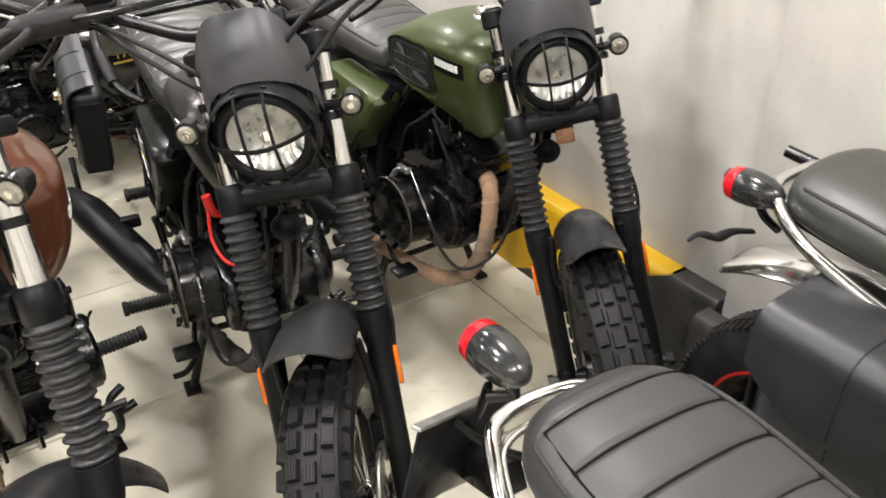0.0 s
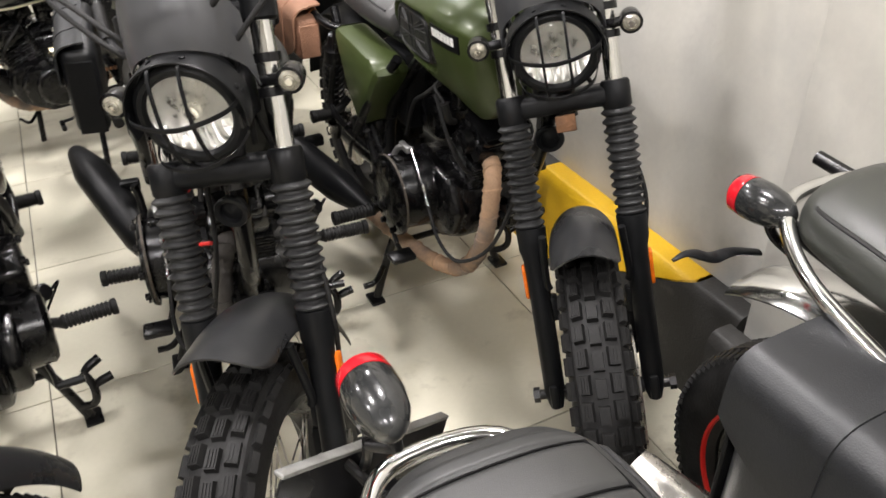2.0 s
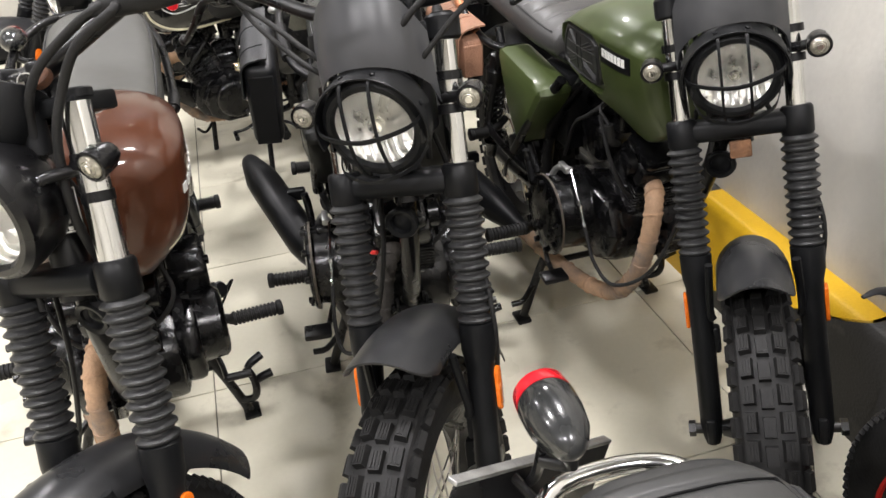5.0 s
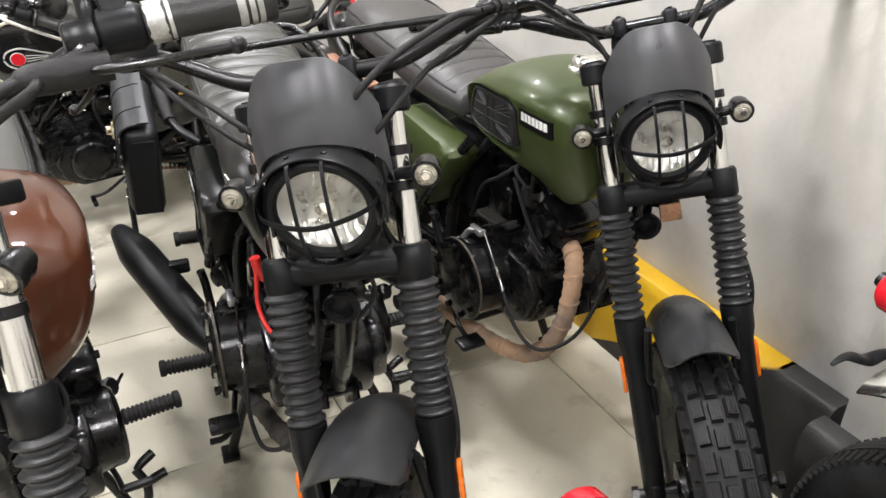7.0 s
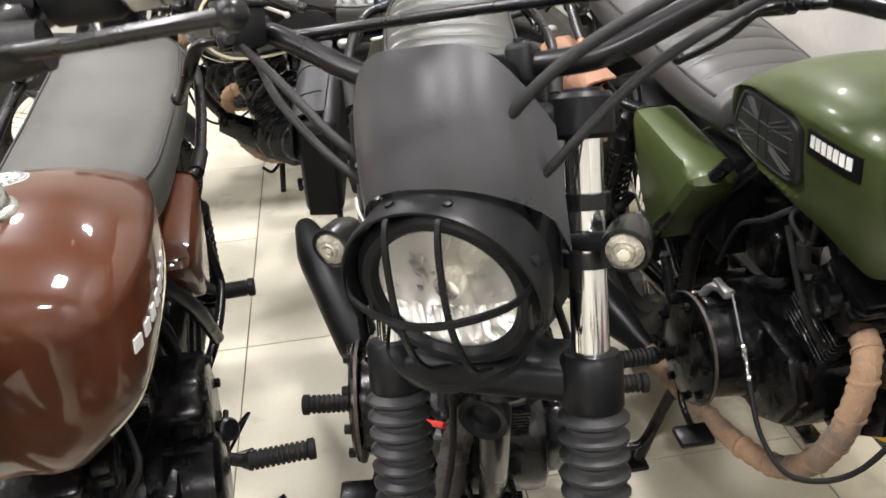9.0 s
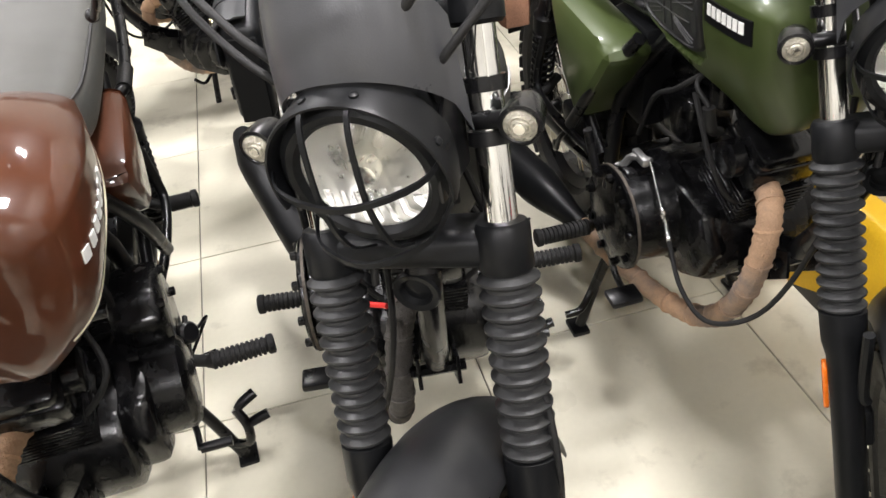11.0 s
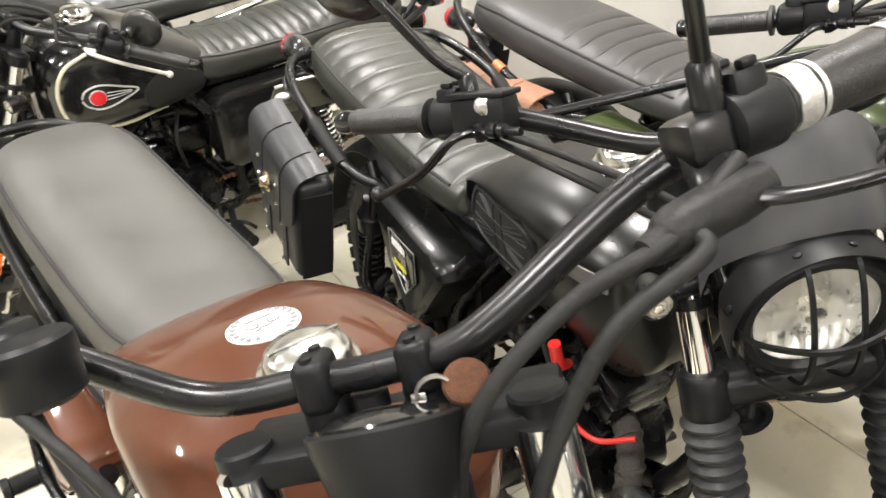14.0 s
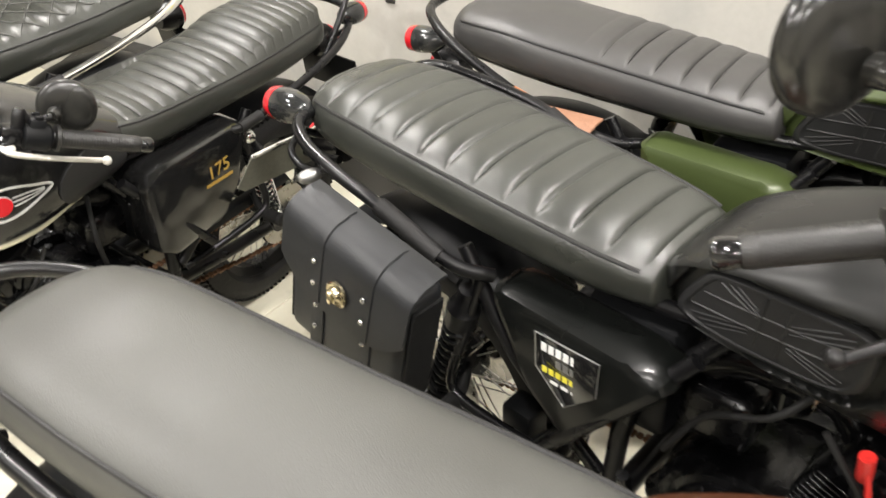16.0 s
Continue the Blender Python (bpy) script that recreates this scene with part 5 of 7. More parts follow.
def engine(parent, o):
    bm = B()
    prism(bm, [(-0.20, 0.35), (-0.175, 0.40), (-0.19, 0.46), (-0.22, 0.49), (-0.34, 0.50), (-0.46, 0.47), (-0.50, 0.40), (-0.48, 0.34), (-0.40, 0.315), (-0.26, 0.315)], 0.18, Matrix(), 0.016)
    cc = part("engine", bm, ENGINE_BLACK, parent, "black single-cylinder engine block")
    # right clutch drum with three panels, left generator cover
    bm = B()
    cx, cz, r = -0.352, 0.415, 0.090
    mm = axis_m((cx, -0.085, cz), (0, -1, 0))
    lathe(bm, [(0.0, r + 0.012), (0.012, r + 0.012), (0.016, r + 0.002), (0.085, r - 0.004), (0.100, r - 0.006)], mm, 40, (True, False))
    prism(bm, [(-0.19, 0.36), (-0.165, 0.43), (-0.20, 0.49), (-0.36, 0.505), (-0.36, 0.33), (-0.25, 0.325)], 0.04, Matrix.Translation((-0.01, -0.085, 0)), 0.012)
    drum = part("clutch_cover", bm, ENGINE_BLACK, cc)
    for a in (-48, -16, 16, 48, 84):
        bm = B()
        block(bm, (0.016, 0.066, 0.044), axis_m((cx, -0.14, cz), (0, 0, 1)) @ Matrix.Rotation(radians(-a), 4, "Y") @ Matrix.Translation((r - 0.004, 0, 0)), 0.006)
        part("cover_panel", bm, ENGINE_BLACK, drum)
    bm = B()
    lathe(bm, [(0.098, r - 0.008), (0.098, r + 0.006), (0.108, r + 0.006), (0.112, r), (0.114, r - 0.02), (0.117, r - 0.035), (0.117, 0.0)], mm, 44, (True, False))
    part("cover_plate", bm, ENGINE_BLACK, drum)
    bm = B()
    lathe(bm, [(0.0985, r + 0.0055), (0.0985, r + 0.0078), (0.1035, r + 0.0078), (0.1035, r + 0.0055)], mm, 44, (False, False))
    part("cover_edge", bm, WORN_EDGE, drum, "worn bright edge of the cover")
    bolt = B()
    lathe(bolt, [(0.0, 0.0075), (0.016, 0.0075), (0.017, 0.0055)], Matrix(), 8)
    bolt_me = mesh_of("bolt", bolt, ENGINE_BLACK)
    for k in range(9):
        a = 6.28318 * k / 9 + 0.2
        part("bolt", bolt_me, None, drum, "", axis_m((cx + (r - 0.006) * math.cos(a), -0.19, cz + (r - 0.006) * math.sin(a)), (0, -1, 0)))
    bm = B()
    gx, gz, gr = -0.32, 0.42, 0.074
    go = o.get("cover_out", 0.0)
    gm = axis_m((gx, 0.085, gz), (0, 1, 0))
    lathe(bm, [(0.0, gr + 0.016), (0.022, gr + 0.016), (0.026, gr + 0.010), (0.030, gr), (0.054 + go, gr - 0.003), (0.061 + go, gr - 0.010), (0.064 + go, gr - 0.024), (0.064 + go, 0.0)], gm, 40, (True, False))
    prism(bm, [(-0.205, 0.36), (-0.185, 0.43), (-0.22, 0.485), (-0.40, 0.50), (-0.44, 0.40), (-0.40, 0.33), (-0.26, 0.325)], 0.042, Matrix.Translation((-0.02, 0.105, 0)), 0.012)
    gen = part("generator_cover", bm, ENGINE_BLACK, cc)
    for k in range(9):
        a = 6.28318 * k / 9
        part("bolt", bolt_me, None, gen, "", axis_m((gx + (gr + 0.012) * math.cos(a), 0.105, gz + (gr + 0.012) * math.sin(a)), (0, 1, 0)))
    if go:
        bm = B()
        prism(bm, [(-0.34, 0.46), (-0.33, 0.535), (-0.37, 0.565), (-0.47, 0.55), (-0.51, 0.46), (-0.49, 0.38), (-0.40, 0.36)], 0.075, Matrix.Translation((0, 0.128, 0)), 0.012)
        part("sprocket_cover", bm, ENGINE_BLACK, cc)
        for x, z in ((-0.36, 0.545), (-0.46, 0.535), (-0.495, 0.46), (-0.47, 0.39)):
            part("bolt", bolt_me, None, cc, "", axis_m((x, 0.155, z), (0, 1, 0)))
    # finned cylinder leaning forward
    plug_m = Matrix.Translation((-0.285, 0, 0.485)) @ Matrix.Rotation(radians(14), 4, "Y")
    cm = Matrix.Translation((-0.265, 0, 0.455)) @ Matrix.Rotation(radians(22), 4, "Y")
    bm = B()
    lathe(bm, [(0, 0.045), (0.10, 0.045)], cm, 24)
    for q in (-1, 1):
        for p in (-1, 1):
            lathe(bm, [(0.0, 0.007), (0.11, 0.007)], cm @ Matrix.Translation((q * 0.048, p * 0.052, 0)), 8)
    cy = part("cylinder", bm, ENGINE_BLACK, cc, "black cylinder with cooling fins")
    bm = B()
    block(bm, (0.118, 0.122, 0.0036), Matrix(), 0.0012, 1)
    fin = mesh_of("cooling_fin", bm, ENGINE_BLACK)
    for i in range(11):
        part("cooling_fin", fin, None, cy, "", cm @ Matrix.Translation((0, 0, 0.008 + 0.0098 * i)))
    bm = B()
    block(bm, (0.11, 0.115, 0.055), cm @ Matrix.Translation((0, 0, 0.136)), 0.014)
    block(bm, (0.10, 0.10, 0.03), cm @ Matrix.Translation((0, 0, 0.170)), 0.012)
    for s in (-1, 1):
        lathe(bm, [(0, 0.03), (0.02, 0.03), (0.024, 0.024)], axis_m(cm @ vec((0, s * 0.055, 0.145)), (0, s, 0)), 20)
    part("cylinder_head", bm, ENGINE_BLACK, cc)
    # carburettor, intake, airbox
    bm = B()
    tube(bm, [cm @ vec((-0.05, 0, 0.14)), (-0.285, 0, 0.635), (-0.31, 0, 0.645)], 0.021, 14, 4)
    lathe(bm, [(-0.045, 0.02), (-0.04, 0.026), (0.015, 0.028), (0.02, 0.033), (0.05, 0.033), (0.056, 0.028), (0.058, 0.01)], Matrix.Translation((-0.345, 0, 0.645)), 22)
    tube(bm, [(-0.33, 0, 0.65), (-0.40, 0, 0.65), (-0.46, 0, 0.63)], [0.03, 0.032, 0.04], 16, 3)
    part("carburettor", bm, ENGINE_BLACK, cc)
    bm = B()
    block(bm, (0.15, 0.17, 0.20), Matrix.Translation((-0.55, 0, 0.60)), 0.02)
    part("airbox", bm, BLACK_MATT, cc)
    # plain block added only to fill the gap under the carburettor with dark
    bm = B()
    block(bm, (0.11, 0.10, 0.095), Matrix.Translation((-0.43, 0, 0.555)), 0.018, 3)
    part("intake_box", bm, ENGINE_BLACK, cc)
    # spark plug cap and lead
    plug = o.get("plug_mat", RUBBER)
    bm = B()
    a = plug_m @ vec((0.015, -0.075, 0.150))
    tube(bm, [a, a + vec((0.006, -0.02, 0.012)), a + vec((0.004, -0.028, 0.05))], [0.007, 0.0095, 0.0095], 12, 3)
    tube(bm, [a + vec((0.004, -0.028, 0.05)), a + vec((0.012, -0.03, 0.02)), a + vec((0.035, -0.035, -0.035)), a + vec((0.09, -0.02, -0.06)), a + vec((0.13, 0.02, -0.045))], 0.004, 10, 6) if o.get("plug_mat") else \
        tube(bm, [a + vec((0.004, -0.028, 0.05)), a + vec((-0.03, -0.03, 0.08)), (-0.28, -0.03, 0.72)], 0.004, 8, 6)
    part("spark_plug_lead", bm, plug, cc, "red spark plug cap and lead" if o.get("plug_mat") else "")
    # clutch arm and cable
    bm = B()
    tube(bm, [(-0.375, -0.165, 0.505), (-0.36, -0.155, 0.530), (-0.325, -0.14, 0.535)], 0.007, 8, 3)
    block(bm, (0.045, 0.014, 0.016), Matrix.Translation((-0.345, -0.148, 0.534)), 0.004)
    part("clutch_arm", bm, ALU, cc, "bright alloy clutch arm")
    bm = B()
    tube(bm, [(-0.325, -0.14, 0.535), (-0.255, -0.148, 0.475), (-0.225, -0.150, 0.44)], 0.0028, 8, 4)
    lathe(bm, [(0, 0.006), (0.012, 0.006), (0.014, 0.0045), (0.04, 0.0045), (0.042, 0.006), (0.05, 0.006)], axis_m((-0.262, -0.147, 0.481), (0.68, -0.05, -0.73)), 8)
    part("cable_adjuster", bm, CHROME, cc)
    bm = B()
    tube(bm, [(-0.225, -0.150, 0.44), (-0.16, -0.155, 0.385), (-0.09, -0.14, 0.37), (-0.03, -0.09, 0.44), (0.0, -0.05, 0.62), (-0.02, -0.04, 0.78)], 0.0042, 8, 6)
    part("clutch_cable", bm, RUBBER, cc)
    part("hose", tube(B(), [(-0.40, 0.04, 0.66), (-0.36, 0.10, 0.60), (-0.38, 0.09, 0.50)], 0.0055, 8, 5), RUBBER, cc)
    part("hose", tube(B(), [(-0.30, -0.06, 0.70), (-0.34, -0.095, 0.655), (-0.42, -0.09, 0.60), (-0.47, -0.09, 0.50)], 0.005, 8, 5), RUBBER, cc)
    bm = B()
    tube(bm, [plug_m @ vec((-0.01, 0.08, 0.15)), plug_m @ vec((0.06, 0.10, 0.11)), plug_m @ vec((0.085, 0.03, 0.05)), plug_m @ vec((0.085, -0.06, 0.055)), plug_m @ vec((0.05, -0.10, 0.12)), plug_m @ vec((-0.04, -0.10, 0.19))], 0.0045, 8, 6)
    part("wiring_loop", bm, RUBBER, cc)
    return cc


def exhaust(parent, o):
    wrap = o.get("wrap_mat", WRAP)
    cl = [(-0.195, -0.015, 0.545), (-0.150, -0.030, 0.545), (-0.120, -0.046, 0.515), (-0.114, -0.055, 0.45), (-0.128, -0.060, 0.38), (-0.155, -0.066, 0.318), (-0.195, -0.074, 0.268), (-0.25, -0.088, 0.238), (-0.33, -0.108, 0.226), (-0.44, -0.14, 0.236), (-0.55, -0.175, 0.262)]
    path = curve_pts(cl, 10)
    bm = B()
    rad = []
    for i, p in enumerate(path):
        rad.append(0.0186 + (0.0016 if i % 3 == 0 else 0.0))
    tube(bm, path, rad, 18, 1)
    ties = []
    for i in range(3, len(path) - 2, 9):
        d = (path[i + 1] - path[i - 1]).normalized()
        ties.append(lathe(B(), [(-0.002, 0.0192), (-0.002, 0.0218), (0.002, 0.0218), (0.002, 0.0192)], axis_m(path[i], d + vec((0.2, 0.1, 0))), 18, (False, False)))
    hd = part("exhaust_pipe", bm, wrap, parent, o.get("wrap_label", "exhaust pipe bound in tan heat wrap"))
    for t in ties:
        part("wrap_tie", t, wrap, hd)
    bm = B()
    a, b = vec((-0.55, -0.175, 0.262)), vec(o.get("exh_tip", (-1.03, -0.345, 0.375)))
    d = (b - a).normalized()
    ln = (b - a).length
    lathe(bm, [(-0.01, 0.022), (0.03, 0.026), (0.09, 0.040), (0.13, 0.046), (ln - 0.14, 0.048), (ln - 0.10, 0.046), (ln - 0.01, 0.026), (ln, 0.022), (ln, 0.017), (ln - 0.05, 0.016)], axis_m(a, d), 32)
    block(bm, (0.03, 0.05, 0.03), Matrix.Translation(a + d * 0.30 + vec((0, 0.05, 0.03))), 0.006)
    part("muffler", bm, o.get("muffler_mat", BLACK_MATT), hd, o.get("muffler_label", "tapered matt black muffler"))


def frame_parts(parent, o):
    bm = B()
    tube(bm, [(-0.02, 0, 0.83), (-0.22, 0, 0.76), (-0.45, 0, 0.72)], 0.019, 14, 3)
    tube(bm, [(-0.01, 0, 0.80), (0.0, 0, 0.70), (-0.05, 0, 0.56), (-0.10, 0, 0.47)], 0.017, 14, 5)
    for s in (-1, 1):
        tube(bm, [(-0.46, s * 0.09, 0.31), (-0.52, s * 0.105, 0.33), (-0.53, s * 0.11, 0.40)], 0.0125, 12, 4)
        tube(bm, [(-0.42, s * 0.06, 0.715), (-0.52, s * 0.10, 0.56), (-0.535, s * 0.115, 0.38)], 0.015, 12, 3)
        tube(bm, [(-0.40, s * 0.07, 0.735), (-0.60, s * 0.090, 0.738), (-0.95, s * 0.095, 0.762), (-1.18, s * 0.08, 0.785)], 0.0115, 12, 4)
        tube(bm, [(-0.55, s * 0.125, 0.42), (-0.70, s * 0.140, 0.58), (-0.80, s * 0.135, 0.73)], 0.012, 12, 3)
        tube(bm, [(-0.62, s * 0.165, 0.46), (-0.52, s * 0.155, 0.59), (-0.43, s * 0.12, 0.71)], 0.012, 12, 3)
    tube(bm, [(-0.53, -0.12, 0.36), (-0.53, 0.12, 0.36)], 0.02, 12, 1)
    fr = part("frame", bm, BLACK_SATIN, parent, "black tubular steel frame")
    bm = B()
    for s in (-1, 1):
        tube(bm, [(-0.52, s * 0.085, 0.345), (-0.75, s * 0.095, 0.318), (-1.0, s * 0.10, 0.302)], 0.0175, 12, 3)
        block(bm, (0.05, 0.02, 0.04), Matrix.Translation((-0.985, s * 0.10, 0.302)), 0.006)
    tube(bm, [(-0.66, -0.09, 0.33), (-0.66, 0.09, 0.33)], 0.014, 10, 1)
    part("swingarm", bm, BLACK_SATIN, fr)
    for s in (-1, 1):
        lo, hi = vec((-0.885, s * 0.138, 0.325)), vec((-0.785, s * 0.150, 0.655))
        d = (hi - lo).normalized()
        ln = (hi - lo).length
        am = axis_m(lo, d)
        bm = B()
        lathe(bm, [(0, 0.014), (0.02, 0.017), (0.05, 0.018), (0.06, 0.026), (0.066, 0.026), (0.07, 0.012), (ln - 0.07, 0.012), (ln - 0.068, 0.026), (ln - 0.03, 0.027), (ln - 0.02, 0.018), (ln + 0.012, 0.014), (ln + 0.014, 0.006)], am, 20)
        sh = part("shock_absorber", bm, BLACK_SATIN, fr)
        bm = B()
        turns = 11
        pts = [am @ vec((0.0235 * math.cos(6.28318 * t / 12), 0.0235 * math.sin(6.28318 * t / 12), 0.066 + (ln - 0.134) * t / (12 * turns))) for t in range(12 * turns + 1)]
        tube(bm, pts, 0.0042, 6, 1)
        part("shock_spring", bm, o.get("spring_mat", BLACK_MATT), sh)
    # side covers
    for s in (-1, 1):
        bm = B()
        prism(bm, o.get("cover_shape", [(-0.440, 0.668), (-0.452, 0.688), (-0.50, 0.697), (-0.71, 0.712), (-0.732, 0.698), (-0.665, 0.560), (-0.60, 0.495), (-0.575, 0.495)]), 0.09, Matrix.Translation((0, s * 0.125 + o.get("cover_y", 0.0), 0)), 0.020)
        sc = part("side_cover", bm, o.get("cover_mat", BLACK_GLOSS), parent, o.get("cover_label", "gloss black side cover"))
        badge(sc, s, o)
    # rear fender
    bm = B()
    r = 0.352
    rows = []
    for i in range(24):
        a = radians(38 + (o.get("fender_end", 172) - 38) * i / 23)
        rows.append([(-0.97 + r * math.cos(a), 0.07 * math.sin(b * 1.3) / math.sin(1.3), 0.32 + (r - 0.03 * (1 - math.cos(b * 1.3)) / (1 - math.cos(1.3))) * math.sin(a)) for b in (-1, -0.7, -0.35, 0, 0.35, 0.7, 1)])
    top = [[bm.verts.new(p) for p in row] for row in rows]
    low = [[bm.verts.new((p[0], p[1] * 0.95, p[2] - 0.005)) for p in row] for row in rows]
    for q in (top, low):
        for ra, rb in zip(q, q[1:]):
            for j in range(6):
                bm.faces.new((ra[j], ra[j + 1], rb[j + 1], rb[j]))
    for j in (0, 6):
        for i in range(23):
            bm.faces.new((top[i][j], top[i + 1][j], low[i + 1][j], low[i][j]))
    for i in (0, 23):
        for j in range(6):
            bm.faces.new((top[i][j], top[i][j + 1], low[i][j + 1], low[i][j]))
    part("rear_fender", bm, o.get("fender_mat", BLACK_MATT), parent, o.get("fender_label", ""), angle=60)
    wheel(parent, "rear_wheel", Matrix.Translation((-0.97, 0, o.get("rear_r", 0.302))), o.get("rear_r", 0.302), o.get("rear_w", 0.12), o.get("knobs_rear", True), BLACK_SATIN, o.get("spoked", True), 1, o.get("stripe", False))
    bm = B()
    tube(bm, [(-0.98, -0.13, 0.302), (-0.98, 0.13, 0.302)], 0.010, 12, 1)
    lathe(bm, [(-0.008, 0.088), (-0.008, 0.094), (0.0, 0.096), (0.008, 0.094), (0.008, 0.088)], axis_m((-0.97, 0.082, 0.302), (0, 1, 0)), 40)
    part("sprocket", bm, STEEL, fr)
    # chain as two runs of links, with guard
    bm = B()
    for z0, z1 in ((0.42, 0.398), (0.325, 0.206)):
        for i in range(34):
            t = (i + 0.5) / 34
            block(bm, (0.0115, 0.012 if i % 2 else 0.017, 0.009), Matrix.Translation((-0.45 - 0.52 * t, 0.085, z0 + (z1 - z0) * t)), 0.002, 1)
    tagged(part("chain", bm, RUST, fr, "greasy brown drive chain"), kind="stuff")
    bm = B()
    prism(bm, [(-0.55, 0.425), (-0.98, 0.418), (-1.0, 0.40), (-0.97, 0.445), (-0.60, 0.455)], 0.03, Matrix.Translation((0, 0.09, 0)), 0.003)
    part("chain_guard", bm, BLACK_MATT, fr)
    # passenger footrest hangers
    for s in (-1, 1):
        bm = B()
        tube(bm, [(-0.56, s * 0.125, 0.40), (-0.66, s * 0.155, 0.425), (-0.78, s * 0.168, 0.445), (-0.815, s * 0.165, 0.475), (-0.79, s * 0.155, 0.58), (-0.76, s * 0.145, 0.70)], 0.0095, 10, 4)
        part("peg_hanger", bm, BLACK_SATIN, fr)
    # footrests
    for s in (-1, 1):
        for (x, y, z, ln) in ((-0.45, 0.185, 0.325, 0.115), (-0.80, 0.165, 0.44, 0.06)):
            bm = B()
            prof = [(0, 0.010), (0.008, 0.013)]
            for i in range(11):
                h = 0.012 + (ln - 0.02) * i / 11
                prof += [(h, 0.0165), (h + (ln - 0.02) / 11 * 0.55, 0.0165), (h + (ln - 0.02) / 11 * 0.62, 0.0135), (h + (ln - 0.02) / 11 * 0.95, 0.0135)]
            prof += [(ln - 0.006, 0.018), (ln + 0.004, 0.018), (ln + 0.006, 0.014)]
            lathe(bm, prof, axis_m((x, s * y, z), (0, s, 0.02)), 16)
            tube(bm, [(x - 0.03, s * 0.11, z + 0.02), (x - 0.01, s * (y - 0.02), z + 0.004), (x, s * (y + 0.01), z)], 0.011, 10, 3)
            part("footrest", bm, RUBBER, fr, "ribbed rubber footrest")
    bm = B()
    tube(bm, [(-0.47, -0.14, 0.29), (-0.40, -0.165, 0.262), (-0.33, -0.178, 0.262), (-0.285, -0.185, 0.285)], 0.0065, 10, 5)
    block(bm, (0.045, 0.06, 0.014), Matrix.Translation((-0.275, -0.20, 0.29)), 0.005)
    part("brake_pedal", bm, BLACK_SATIN, fr)
    bm = B()
    tube(bm, [(-0.41, 0.13, 0.33), (-0.34, 0.15, 0.30), (-0.29, 0.155, 0.295)], 0.0055, 10, 4)
    tube(bm, [(-0.29, 0.155, 0.295), (-0.288, 0.205, 0.295)], 0.0085, 10, 1)
    tube(bm, [(-0.44, 0.15, 0.315), (-0.50, 0.165, 0.29), (-0.515, 0.20, 0.285)], 0.006, 10, 4)
    part("gear_pedal", bm, BLACK_SATIN, fr)
    # gear linkage and folded rubber lever
    bm = B()
    tube(bm, [(-0.30, 0.135, 0.36), (-0.40, 0.165, 0.385), (-0.50, 0.17, 0.395)], 0.005, 8, 3)
    lathe(bm, [(-0.012, 0.014), (-0.008, 0.018), (0.008, 0.018), (0.012, 0.014)], axis_m((-0.415, 0.178, 0.43), (0.5, 0.6, 0.5)), 16)
    tube(bm, [(-0.43, 0.16, 0.34), (-0.42, 0.17, 0.39), (-0.415, 0.178, 0.43)], 0.006, 8, 2)
    tube(bm, [(-0.43, 0.16, 0.35), (-0.46, 0.20, 0.40), (-0.45, 0.21, 0.425), (-0.42, 0.19, 0.425)], 0.003, 6, 4)
    part("gear_linkage", bm, BLACK_SATIN, fr)
    bm = B()
    for q in (-1, 1):
        prism(bm, [(-0.085, 0.485), (-0.075, 0.44), (-0.17, 0.36), (-0.21, 0.37), (-0.19, 0.43)], 0.006, Matrix.Translation((0, q * 0.028, 0)), 0.001)
    lathe(bm, [(-0.04, 0.009), (0.04, 0.009)], axis_m((-0.10, 0, 0.452), (0, 1, 0)), 6)
    part("engine_bracket", bm, ENGINE_BLACK, fr)
    # centre stand with two legs, and kick starter
    bm = B()
    for s in (-1, 1):
        tube(bm, [(-0.50, s * 0.10, 0.26), (-0.50, s * 0.15, 0.13), (-0.495, s * 0.19, 0.014)], 0.0115, 10, 3)
        block(bm, (0.055, 0.04, 0.012), Matrix.Translation((-0.497, s * 0.195, 0.007)), 0.004)
    tube(bm, [(-0.50, -0.135, 0.17), (-0.50, 0.135, 0.17)], 0.009, 8, 1)
    if o.get("stand", True):
        tube(bm, [(-0.498, 0.17, 0.055), (-0.484, 0.195, 0.058), (-0.470, 0.212, 0.08), (-0.474, 0.214, 0.12), (-0.492, 0.20, 0.15)], 0.0095, 10, 4)
        tube(bm, [(-0.490, 0.202, 0.148), (-0.498, 0.216, 0.156), (-0.508, 0.242, 0.164)], [0.008, 0.0105, 0.0105], 10, 3)
        tube(bm, [(-0.474, 0.212, 0.115), (-0.477, 0.232, 0.122), (-0.480, 0.258, 0.127)], [0.008, 0.0105, 0.0105], 10, 3)
        tube(bm, [(-0.50, -0.16, 0.11), (-0.47, -0.20, 0.085), (-0.47, -0.235, 0.08)], 0.008, 8, 3)
        part("centre_stand", bm, BLACK_SATIN, fr)
    else:
        bm.free()
        bm = B()
        tube(bm, [(-0.42, 0.11, 0.27), (-0.40, 0.19, 0.14), (-0.38, 0.245, -0.02)], 0.0105, 10, 3)
        tube(bm, [(-0.40, 0.19, 0.14), (-0.36, 0.235, 0.12), (-0.33, 0.25, 0.15)], 0.006, 8, 4)
        lathe(bm, [(0, 0.022), (0.008, 0.024), (0.012, 0.02)], Matrix.Translation((-0.38, 0.248, -0.034)) @ Matrix.Rotation(radians(8), 4, "X"), 16)
        part("side_stand", bm, BLACK_SATIN, fr)
    bm = B()
    tube(bm, [(-0.40, -0.145, 0.37), (-0.43, -0.175, 0.40), (-0.47, -0.185, 0.50), (-0.475, -0.19, 0.53)], 0.009, 10, 4)
    part("kick_starter", bm, BLACK_SATIN, fr)
